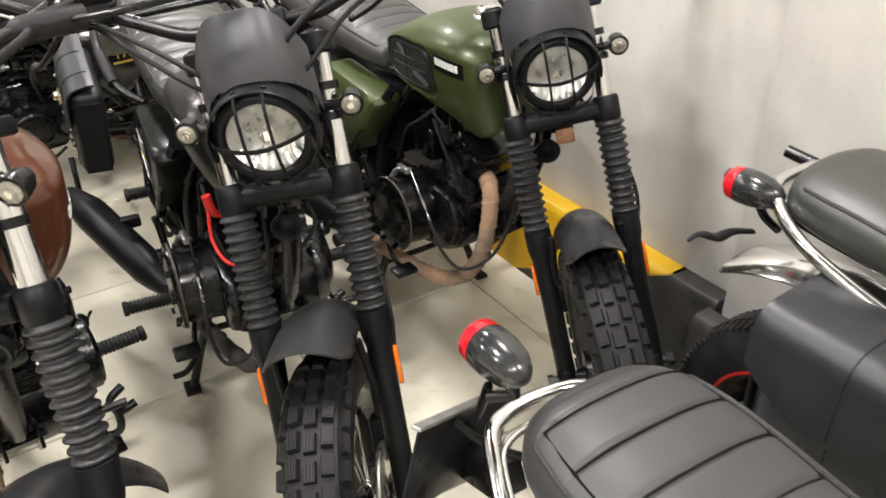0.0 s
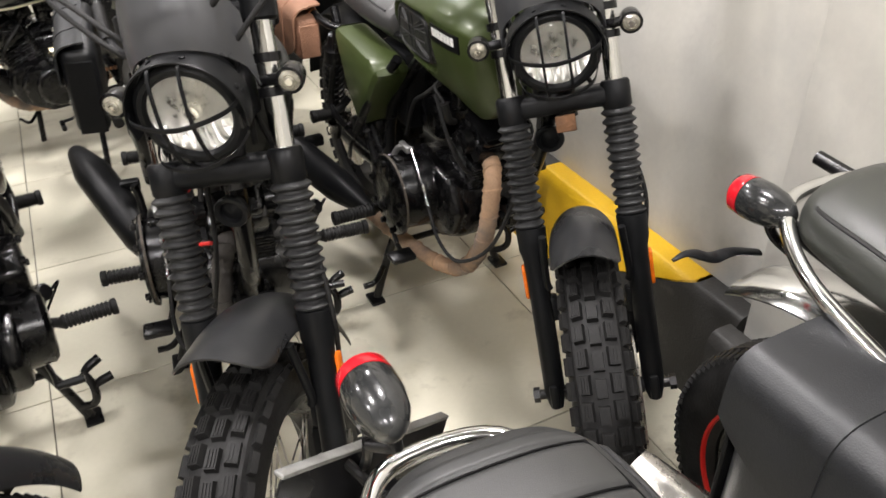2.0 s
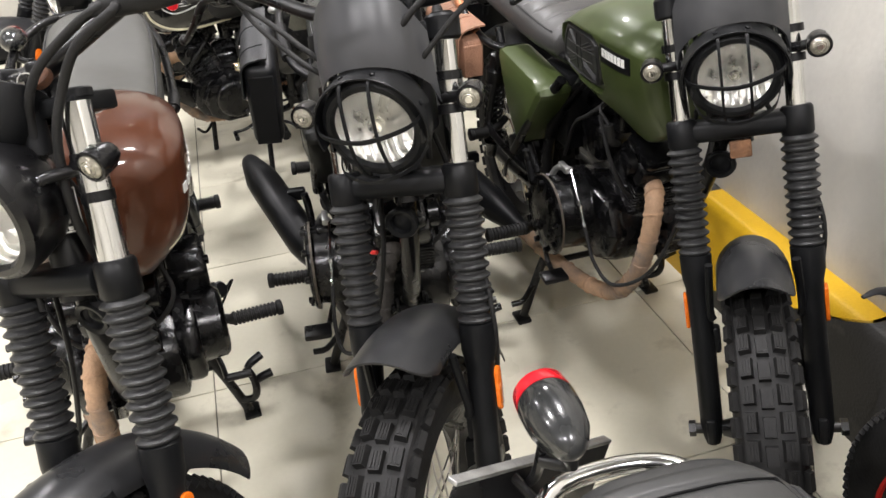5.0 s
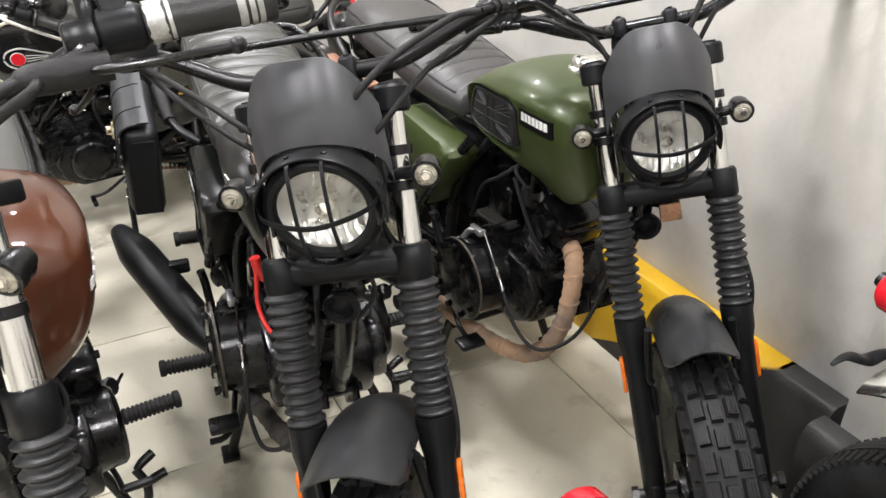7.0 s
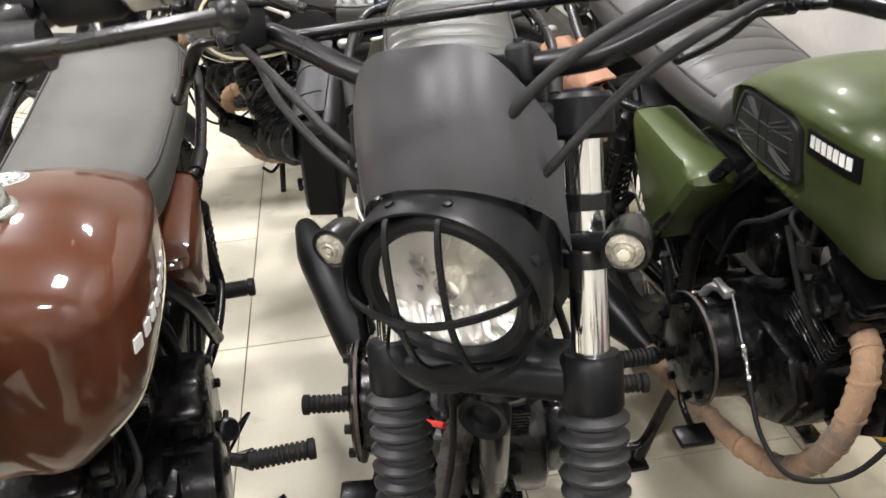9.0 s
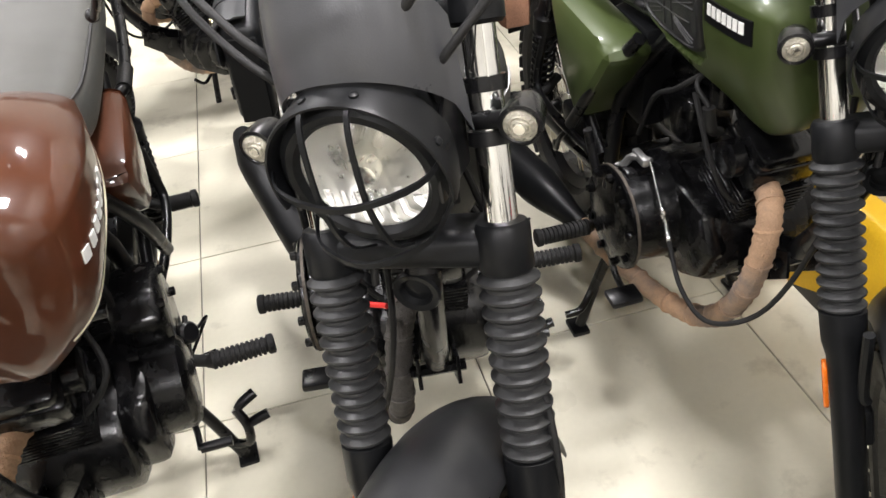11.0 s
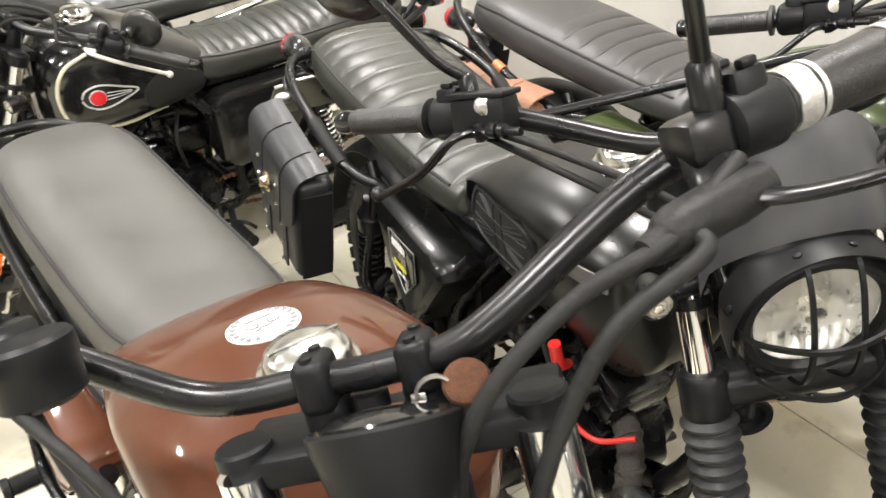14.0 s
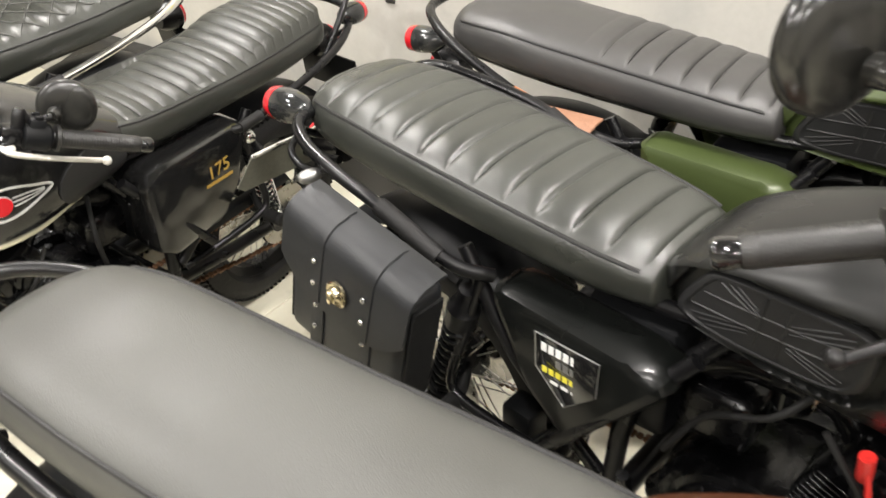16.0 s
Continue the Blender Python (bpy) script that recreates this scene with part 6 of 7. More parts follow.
    # rear brake lamp switch box and coil behind the covers
    bm = B()
    block(bm, (0.06, 0.05, 0.075), Matrix.Translation((-0.70, -0.115, 0.42)), 0.008)
    tube(bm, [(-0.62, -0.13, 0.47), (-0.68, -0.16, 0.40), (-0.74, -0.15, 0.33), (-0.80, -0.13, 0.31)], 0.006, 8, 5)
    part("brake_rod_bracket", bm, BLACK_MATT, fr)
    return fr


def badge(sc, s, o):
    """Shield sticker with bars in place of lettering."""
    if o.get("badge") is None:
        return
    bm = B()
    y = s * 0.1735
    at = vec((-0.585, y, 0.635))
    prism(bm, [(-0.052, 0.045), (0.052, 0.045), (0.050, -0.015), (0.0, -0.065), (-0.050, -0.015)], 0.0016, Matrix.Translation(at) @ Matrix.Rotation(radians(4 * s), 4, "Z"), 0.0004)
    b = part("shield_sticker", bm, BLACK_GLOSS, sc, "black shield sticker with white and yellow bars")
    for (z, w, h, mt) in ((0.026, 0.085, 0.014, WHITE), (0.006, 0.035, 0.012, ALU), (-0.013, 0.080, 0.010, YELLOW_PRINT), (-0.030, 0.052, 0.005, WHITE)):
        nb = 7 if w > 0.06 else 3
        bm = B()
        for i in range(nb):
            block(bm, (w / nb * 0.72, 0.001, h), Matrix.Translation(at + vec((-w / 2 + w / nb * (i + 0.5), s * 0.0012, z))), 0)
        part("print_bar", bm, mt, b)
    for pts in ([(-0.052, 0.045), (0.052, 0.045), (0.050, -0.015), (0.0, -0.065), (-0.050, -0.015), (-0.052, 0.045)],):
        bm = B()
        tube(bm, [at + vec((x, s * 0.001, z)) for x, z in pts], 0.0012, 5, 1)
        part("print_line", bm, ALU, b)


def tank_plate(tk, o):
    """Name plate on the tank's side: dark plate with pale bars where the letters stand."""
    kind = o.get("plate")
    if not kind:
        return
    side_at = scrambler_side if o.get("screen") else plain_side if o.get("plain_tank") else tank_side
    for s in (-1, 1):
        bm = B()
        x0, x1 = (-0.215, -0.125)
        zc, hh = (0.842, 0.034) if kind != "text" else (0.822, 0.034)
        if kind == "grey":
            x0, x1, zc, hh = -0.176, -0.108, 0.853, 0.022
        if kind == "text":
            x0, x1 = -0.27, -0.105
        if kind != "text":
            cols = []
            for i in range(9):
                x = x0 + (x1 - x0) * i / 8
                z = zc + (x - x0) * -0.06
                cols.append([(x, s * (side_at(x, z - hh / 2) + 0.0006), z - hh / 2), (x, s * (side_at(x, z - hh / 2) + 0.0035), z - hh / 2), (x, s * (side_at(x, z + hh / 2) + 0.0035), z + hh / 2), (x, s * (side_at(x, z + hh / 2) + 0.0006), z + hh / 2)])
            ring_loft(bm, cols)
            pl = part("name_plate", bm, {"dark": BLACK_SATIN, "grey": ALU}[kind], tk, "small name plate")
        else:
            bm.free()
            pl = tk
        if kind == "grey":
            continue
        n = 7
        for i in range(n):
            bm = B()
            xa = x0 + 0.008 + (x1 - x0 - 0.016) * i / n
            xb = xa + (x1 - x0 - 0.016) / n * (0.6 if kind == "text" else 0.74)
            za = zc + 0.003 - (xa - x0) * (0.12 if kind == "text" else 0.06)
            ht = hh * (0.24 if kind == "dark" else 0.22)
            q = [[(x, s * (side_at(x, zz) + off), zz) for x, zz, off in ((xx, za - ht, 0.0018 if kind == "text" else 0.0042), (xx, za + ht, 0.0018 if kind == "text" else 0.0042), (xx, za + ht, 0.0), (xx, za - ht, 0.0))] for xx in (xa, xb)]
            ring_loft(bm, q)
            part("print_bar", bm, WHITE, pl)


def rear_end(parent, o):
    """Grab rail, tail lamp, rear indicators, plate holder."""
    rail_mat = o.get("rail_mat", BLACK_SATIN)
    tx = o.get("tail", 0.0)
    bm = B()
    ry = o.get("rail_y", 0.186 if o.get("screen") else 0.178)
    side = [(-0.70, 0.13, 0.715), (-0.74, ry - 0.005, 0.722), (-0.84, ry, 0.735), (-0.97, ry, 0.757), (-1.12, ry - 0.012, 0.785), (-1.235, ry - 0.055, 0.806), (-1.30, 0.055, 0.815)]
    if "rail_pts" in o:
        side = o["rail_pts"]
    elif o.get("screen"):
        side = [(-0.735, 0.125, 0.688), (-0.775, ry - 0.022, 0.697), (-0.84, ry, 0.719), (-0.97, ry, 0.757), (-1.12, ry - 0.014, 0.817), (-1.215, ry - 0.056, 0.849), (-1.272, 0.058, 0.858)]
    low = o.get("rail_low", 0.0)
    side = [(x - tx * max(0, (-0.7 - x) / 0.6), y, z - low * max(0, (-0.7 - x) / 0.6)) for x, y, z in side]
    tube(bm, side + [(x, -y, z) for x, y, z in side[::-1]], 0.0105, 14, 5)
    rl = part("grab_rail", bm, rail_mat, parent, o.get("rail_label", "black tubular grab rail"))
    if o.get("inner_rail"):
        inner = [(x + 0.012, y * 0.9, z - 0.03) for x, y, z in side]
        part("inner_rail", tube(B(), inner + [(x, -y, z) for x, y, z in inner[::-1]], 0.0065, 10, 5), rail_mat, rl)
    if o.get("rail_tape"):
        for xa, xb in ((-0.985, -0.955), (-0.855, -0.825)):
            bm = B()
            tube(bm, [(xa, -ry - 0.0005, 0.762 if xa < -0.9 else 0.7235), (xb, -ry - 0.0005, 0.7525 if xa < -0.9 else 0.7145)], 0.0125, 16, 1)
            part("tape_band", bm, COPPER_TAPE, rl, "copper tape on the rail")
    elif "rail_pts" in o:
        for s in (-1, 1):
            part("rail_sleeve", tube(B(), [(-0.905, s * 0.2025, 0.789), (-0.852, s * 0.198, 0.7665), (-0.80, s * 0.191, 0.7385)], 0.0145, 16, 3), RUBBER, rl, "black rubber sleeve")
            part("rail_loop", tube(B(), [(-1.13, s * 0.168, 0.826), (-1.135, s * 0.186, 0.800), (-1.10, s * 0.196, 0.787), (-1.055, s * 0.198, 0.792), (-1.03, s * 0.197, 0.808)], 0.0060, 10, 5), rail_mat, rl)
            bm = B()
            lathe(bm, [(-0.006, 0.006), (0.0, 0.0105), (0.016, 0.0115), (0.026, 0.0095), (0.031, 0.005), (0.032, 0.0)], axis_m((-1.045, s * 0.205, 0.795), (-0.35, s * 0.9, -0.05)), 16, (True, False))
            part("rail_bolt", bm, ALU, rl, "dull alloy cap nut")
    else:
        for s in (-1, 1):
            part("rail_sleeve", tube(B(), [(-0.85, s * ry, 0.7215), (-0.80, s * (ry - 0.010), 0.7045)] if o.get("screen") else [(-0.80, s * ry, 0.729), (-0.735, s * (ry - 0.006), 0.7215)], 0.0135, 14, 1), RUBBER, rl)
    for s in o.get("tail_sides", (-1, 1)):
        at = vec(o.get("tail_ind", (-1.258, -0.112, 0.818)))
        at.y *= -s
        b = bullet(parent, at, (-1, 0, -0.08), True, INDICATOR_BLACK, 1.0)
        bm = B()
        tube(bm, [at + vec((0.012, 0, -0.022)), at + vec((0.02, -s * 0.01, -0.045)), vec(o.get("stalk_to", (at.x + 0.03, s * 0.06, at.z - 0.075)))], 0.0075, 10, 3)
        part("stalk", bm, BLACK_SATIN, b)
    if o.get("tail_lamp", True):
        bm = B()
        lathe(bm, [(-0.03, 0.028), (0.0, 0.044), (0.03, 0.048), (0.034, 0.045), (0.034, 0.0)], axis_m((-1.262 - tx, 0, 0.70), (-1, 0, 0.05)), 30, (True, False))
        tl = part("tail_lamp", bm, BLACK_SATIN, parent, "round tail lamp with a red lens")
        bm = B()
        lathe(bm, [(0.034, 0.044), (0.046, 0.040), (0.050, 0.0)], axis_m((-1.262 - tx, 0, 0.70), (-1, 0, 0.05)), 30, (True, False))
        part("lens", bm, RED_LENS, tl)
    if o.get("plate_holder", True):
        bm = B()
        block(bm, (0.006, 0.20, 0.12), Matrix.Translation((-1.315 - tx, 0, 0.60)) @ Matrix.Rotation(radians(14), 4, "Y"), 0.002)
        tube(bm, [(-1.24, 0, 0.70), (-1.29 - tx, 0, 0.66), (-1.31 - tx, 0, 0.62)], 0.012, 8, 3)
        part("plate_holder", bm, BLACK_MATT, parent)
    return rl


def saddlebag(parent, s, xa, xb, za, zb, y_in, y_out, mat, studs=True, bevel=0.022, label="black leather saddlebag with a buckled flap", pitch=0.0, roll=0.0, deep=0.0):
    """Leather pannier: body, curved flap, straps, studs, lock."""
    bm = B()
    cx, cz, cy = (xa + xb) / 2, (za + zb) / 2, s * (y_in - deep + y_out) / 2
    block(bm, (abs(xb - xa), y_out - y_in + deep, zb - za - 0.02), Matrix.Translation((cx, cy, cz - 0.01)), bevel, 4)
    bag = part("saddlebag", bm, mat, parent, label)
    hang = vec((cx, s * y_in, zb))
    bag.matrix_basis = Matrix.Translation(hang) @ Matrix.Rotation(radians(pitch), 4, "Y") @ Matrix.Rotation(radians(-s * roll), 4, "X") @ Matrix.Translation(-hang)
    for e in (-1, 1):
        bm = B()
        block(bm, (0.006, y_out - y_in + deep - 0.016, zb - za - 0.05), Matrix.Translation((cx + e * (abs(xb - xa) / 2 - 0.0005), cy, cz - 0.018)), 0.0028, 1)
        part("gusset", bm, BAG_GUSSET if mat is LEATHER_BAG else mat, bag, "dull black gusset" if mat is LEATHER_BAG else "")
    # flap: over the top and down the face, rounded at its lower corners
    bm = B()
    n, k = 18, 26
    over, bend = y_out - y_in, 0.036

    def flap_at(d, off):
        """Place on the flap's line, d along it from the inner edge, off above its skin."""
        flat = over - bend
        if d < flat:
            return y_in + d, zb + off - 0.006 * (d / over) ** 2
        if d < flat + bend * 1.5708:
            a = (d - flat) / bend
            return y_out - bend + (bend + off) * math.sin(a), zb - bend + (bend + off) * math.cos(a) - 0.004 * (1 - a / 1.5708)
        q = d - flat - bend * 1.5708
        return y_out + off + 0.004 * math.sin(q * 14), zb - bend - q

    top, low = [], []
    for i in range(n + 1):
        u = -1 + 2 * i / n
        ra, rb = [], []
        drop = 0.128 - 0.050 * abs(u) ** 3
        for j in range(k + 1):
            d = j / k * (over + drop)
            x = cx + u * (abs(xb - xa) / 2 + 0.006)
            y, z = flap_at(d, 0.0075)
            ra.append((x, s * y, z))
            y, z = flap_at(d, 0.0035)
            rb.append((x, s * y, z))
        top.append([bm.verts.new(p) for p in ra])
        low.append([bm.verts.new(p) for p in rb])
    for i in range(n):
        for j in range(k):
            bm.faces.new((top[i][j], top[i + 1][j], top[i + 1][j + 1], top[i][j + 1]))
            bm.faces.new((low[i][j], low[i][j + 1], low[i + 1][j + 1], low[i + 1][j]))
        bm.faces.new((top[i][k], top[i + 1][k], low[i + 1][k], low[i][k]))
        bm.faces.new((top[i][0], low[i][0], low[i + 1][0], top[i + 1][0]))
    for i in (0, n):
        for j in range(k):
            bm.faces.new((top[i][j], top[i][j + 1], low[i][j + 1], low[i][j]))
    part("flap", bm, mat, bag, "leather flap", angle=60)
    for dx in (-0.052, 0.052):
        bm = B()
        rings = []
        for j in range(25):
            d = over * 0.15 + (over * 0.85 + 0.118) * j / 24
            (ya, z0), (yb, z1) = flap_at(d, 0.0070), flap_at(d, 0.0098)
            rings.append([(cx + dx - 0.014, s * ya, z0), (cx + dx + 0.014, s * ya, z0), (cx + dx + 0.013, s * yb, z1), (cx + dx - 0.013, s * yb, z1)])
        ring_loft(bm, rings)
        part("strap", bm, mat, bag)
        bm = B()
        block(bm, (0.028, 0.004, zb - 0.105 - za), Matrix.Translation((cx + dx, s * (y_out + 0.001), (zb - 0.115 + za) / 2)), 0.0015, 1)
        part("strap", bm, mat, bag)
        if studs:
            for z in (zb - 0.058, zb - 0.100, zb - 0.150, zb - 0.195, zb - 0.240):
                bm = B()
                bmesh.ops.create_uvsphere(bm, u_segments=10, v_segments=6, radius=0.0048, matrix=Matrix.Translation((cx + dx, s * (y_out + (0.013 if z > zb - 0.12 else 0.0055)), z)))
                part("stud", bm, CHROME, bag)
    if studs:
        bm = B()
        lathe(bm, [(0, 0.021), (0.004, 0.021), (0.006, 0.018), (0.005, 0.014), (0.008, 0.011), (0.013, 0.010), (0.014, 0.0)], axis_m((cx, s * (y_out + 0.012), zb - 0.085), (0, s, 0)), 26, (True, False))
        block(bm, (0.009, 0.012, 0.02), Matrix.Translation((cx, s * (y_out + 0.024), zb - 0.085)), 0.003)
        part("lock", bm, BRASS, bag, "round nickel turn lock")
    return bag


def motorcycle(label, m, **o):
    """A whole motorcycle: x forward, y left, origin on the floor under the steering axis."""
    thing = tagged(new("motorcycle"), label, "motorcycle", "parked motorcycles")
    thing.matrix_basis = m
    sm = head_frame(o.get("head", 0.92)) @ Matrix.Rotation(radians(o.get("steer", 0)), 4, "Z")
    frame_parts(thing, o)
    engine(thing, o)
    exhaust(thing, o)
    tk = scrambler_tank(thing, o["tank_mat"], o["tank_label"], True, o.get("cap_x", -0.19)) if o.get("screen") else scrambler_tank(thing, o["tank_mat"], o["tank_label"], False, -0.209) if o.get("plain_tank") else tank(thing, o["tank_mat"], o["tank_label"], CHROME)
    tank_plate(tk, o)
    tk.matrix_basis = Matrix.Translation(o.get("tank_shift", (0, 0, 0))) @ Matrix.Scale(o.get("tank_wide", 1.0), 4, (0, 1, 0))
    st = seat(thing, o.get("seat_mat", LEATHER), o["seat_label"], o.get("ribs", (0, 0)), o.get("pitch", 0.058), o.get("dip", 0.0), True, o.get("quilt", False), o.get("seat_tail", 0.0), o.get("seat_wide", 1.0), o.get("flat", False), o.get("hump", 0.0), SCRAMBLER_SEAT if o.get("screen") else SEAT, o.get("rib_deep", 1.0))
    st.matrix_basis = Matrix.Translation(o.get("seat_shift", (0, 0, 0)))
    rear_end(thing, o)
    fork_set(thing, sm, o)
    handlebar(thing, sm, o)
    return thing, tk, sm


def place(x, y, rz, lean=0.0, z=0.0, size=1.0):
    return pose(x, y, z, 0, 0, rz) @ Matrix.Rotation(radians(lean), 4, "X") @ Matrix.Scale(size, 4)


# black motorcycle with a saddlebag
black_bike, black_tank, black_steer = motorcycle(
    "gloss black scrambler motorcycle with fly screen and leather saddlebag", place(0.44, -0.53, -97),
    steer=-26, fender=(67, 140), fender_w=0.070, front_r=0.292, fender_gap=0.086, cap_x=-0.235, tank_mat=TANK_SATIN, tank_label="semi-gloss black fuel tank", cover_mat=BLACK_SHEEN, cover_label="semi-gloss black side cover", exh_tip=(-1.04, -0.365, 0.37), plate="grey", seat_label="black vinyl bench seat with sewn rolls",
    ribs=(-0.525, -1.22), pitch=0.054, screen=True, badge=True, plug_mat=RED_WIRE, wrap_mat=WRAP_DARK, wrap_label="exhaust pipe bound in charcoal heat wrap",
    lever_drop=0.078, brace=True, bar_h=0.130, rise=0.070, end_h=0.014, half=0.398, inner=0.300, tail_ind=(-1.200, -0.130, 0.840),
    rail_pts=[(-0.745, 0.135, 0.700), (-0.775, 0.172, 0.720), (-0.82, 0.194, 0.750), (-0.908, 0.203, 0.790), (-1.00, 0.200, 0.809), (-1.085, 0.187, 0.824), (-1.135, 0.165, 0.836), (-1.158, 0.130, 0.838), (-1.165, 0.080, 0.830)], plate_holder=False, mirrors={-1: ((-0.026, -0.352, 0.362), (-0.9, 0.0, 0.25))}, cable_h=-0.01, tail_sides=(-1,))
saddlebag(black_bike, -1, -0.990, -0.740, 0.535, 0.784, 0.238, 0.298, LEATHER_BAG, pitch=12, roll=-3, deep=0.018)


def black_plate(thing):
    """Pale bare plate carrier behind the rear wheel, wider at its foot, with a bright folded top edge."""
    bm = B()
    rings = []
    for off in (0.0, 0.003):
        rings.append([(-1.280 - off, -0.177, 0.737), (-1.262 - off, -0.125, 0.748), (-1.262 - off, 0.10, 0.748), (-1.275 - off, 0.165, 0.737), (-1.315 - off, 0.195, 0.668), (-1.318 - off, 0.180, 0.655), (-1.318 - off, -0.185, 0.655), (-1.315 - off, -0.200, 0.668)])
    ring_loft(bm, rings)
    pl = part("plate_carrier", bm, PALE_PLASTIC, thing, "pale grey bare plate carrier")
    bm = B()
    tube(bm, [(-1.280, -0.178, 0.736), (-1.262, -0.126, 0.749), (-1.262, 0.101, 0.749), (-1.275, 0.166, 0.737)], 0.0042, 8, 1)
    part("folded_edge", bm, STEEL, pl, "bright folded edge")
    for y in (-0.06, 0.06):
        part("carrier_arm", tube(B(), [(-1.18, y, 0.715), (-1.23, y, 0.705), (-1.283, y, 0.700)], 0.008, 8, 3), BLACK_SATIN, pl)


black_plate(black_bike)

# green motorcycle by the wall
green_bike, green_tank, green_steer = motorcycle(
    "olive green scrambler motorcycle with fly screen and wire lamp guard", place(1.04, -0.50, -90),
    steer=-33, fender=(62, 138), fender_w=0.060, tank_mat=GREEN, tank_label="olive green fuel tank", plate="dark", seat_mat=LEATHER_GREY, seat_label="dark grey vinyl bench seat, part sewn in rolls",
    ribs=(-0.525, -0.88), pitch=0.052, screen=True, cover_mat=GREEN, cover_label="olive green side cover", rail_tape=True, tail_sides=(-1,), tail_ind=(-1.285, -0.070, 0.780), lever_drop=0.078, brace=True, half=0.388, end_h=0.020, head=0.89, rusty_tag=True)

saddlebag(green_bike, -1, -1.10, -0.80, 0.60, 0.738, 0.175, 0.245, TAN_LEATHER, False, label="tan leather saddlebag under the rail")

# brown motorcycle
brown_bike, brown_tank, brown_steer = motorcycle(
    "copper brown motorcycle with plain round headlamp on its centre stand", place(-0.072, -0.618, -85.9, -1.8),
    head=0.921, steer=-42.7, blink_h=0.012, tank_shift=(0.025, 0.026, 0.018), tank_wide=1.10, plain_tank=True, seat_shift=(0.0, 0.04, 0.012), seat_wide=0.93, tank_mat=BROWN, tank_label="glossy copper brown fuel tank", plate="text", seat_mat=LEATHER_SMOOTH, seat_label="smooth dark grey vinyl bench seat",
    cover_out=0.03, cover_y=0.006, cover_shape=[(-0.445, 0.700), (-0.475, 0.722), (-0.70, 0.742), (-0.715, 0.728), (-0.655, 0.615), (-0.60, 0.575), (-0.56, 0.580)], cover_mat=BROWN, cover_label="copper brown side cover", knobs=False, knobs_rear=False, bar_f=-0.012, bar_h=0.125, riser_l={-1: -0.031, 1: 0.037},
    bar_sides={-1: [(0.0, -0.031, 0.126), (0.005, -0.085, 0.127), (0.006, -0.125, 0.139), (0.006, -0.20, 0.183), (0.006, -0.252, 0.198), (-0.060, -0.378, 0.190)],
               1: [(0.0, 0.037, 0.127), (0.006, 0.060, 0.131), (0.004, 0.095, 0.146), (-0.030, 0.19, 0.196), (-0.050, 0.274, 0.220), (-0.110, 0.380, 0.229)]},
    lever_ends={1: ((-0.004, 0.236, 0.182), (-0.030, 0.383, 0.180))}, dial_l=0.018, dial_h=0.057, cable_h=-0.02, lamp_size=0.94, fork_r=0.0190, lamp_at=(0.080, -0.009, -0.020), seat_tail=-0.05, tail_sides=(-1,), tail_ind=(-1.14, -0.165, 0.81), plate_holder=False,
    grip_tape=True, grip_r=0.0215, round_reservoir=True, wide_clamp=True, fork_l=0.096, fork_shift=0.010, mirrors={-1: ((0.071, -0.275, 0.356), (-0.775, 0.146, 0.625)), 1: ((0.020, 0.216, 0.439), (-0.764, -0.475, 0.458))}, tail_lamp=False)


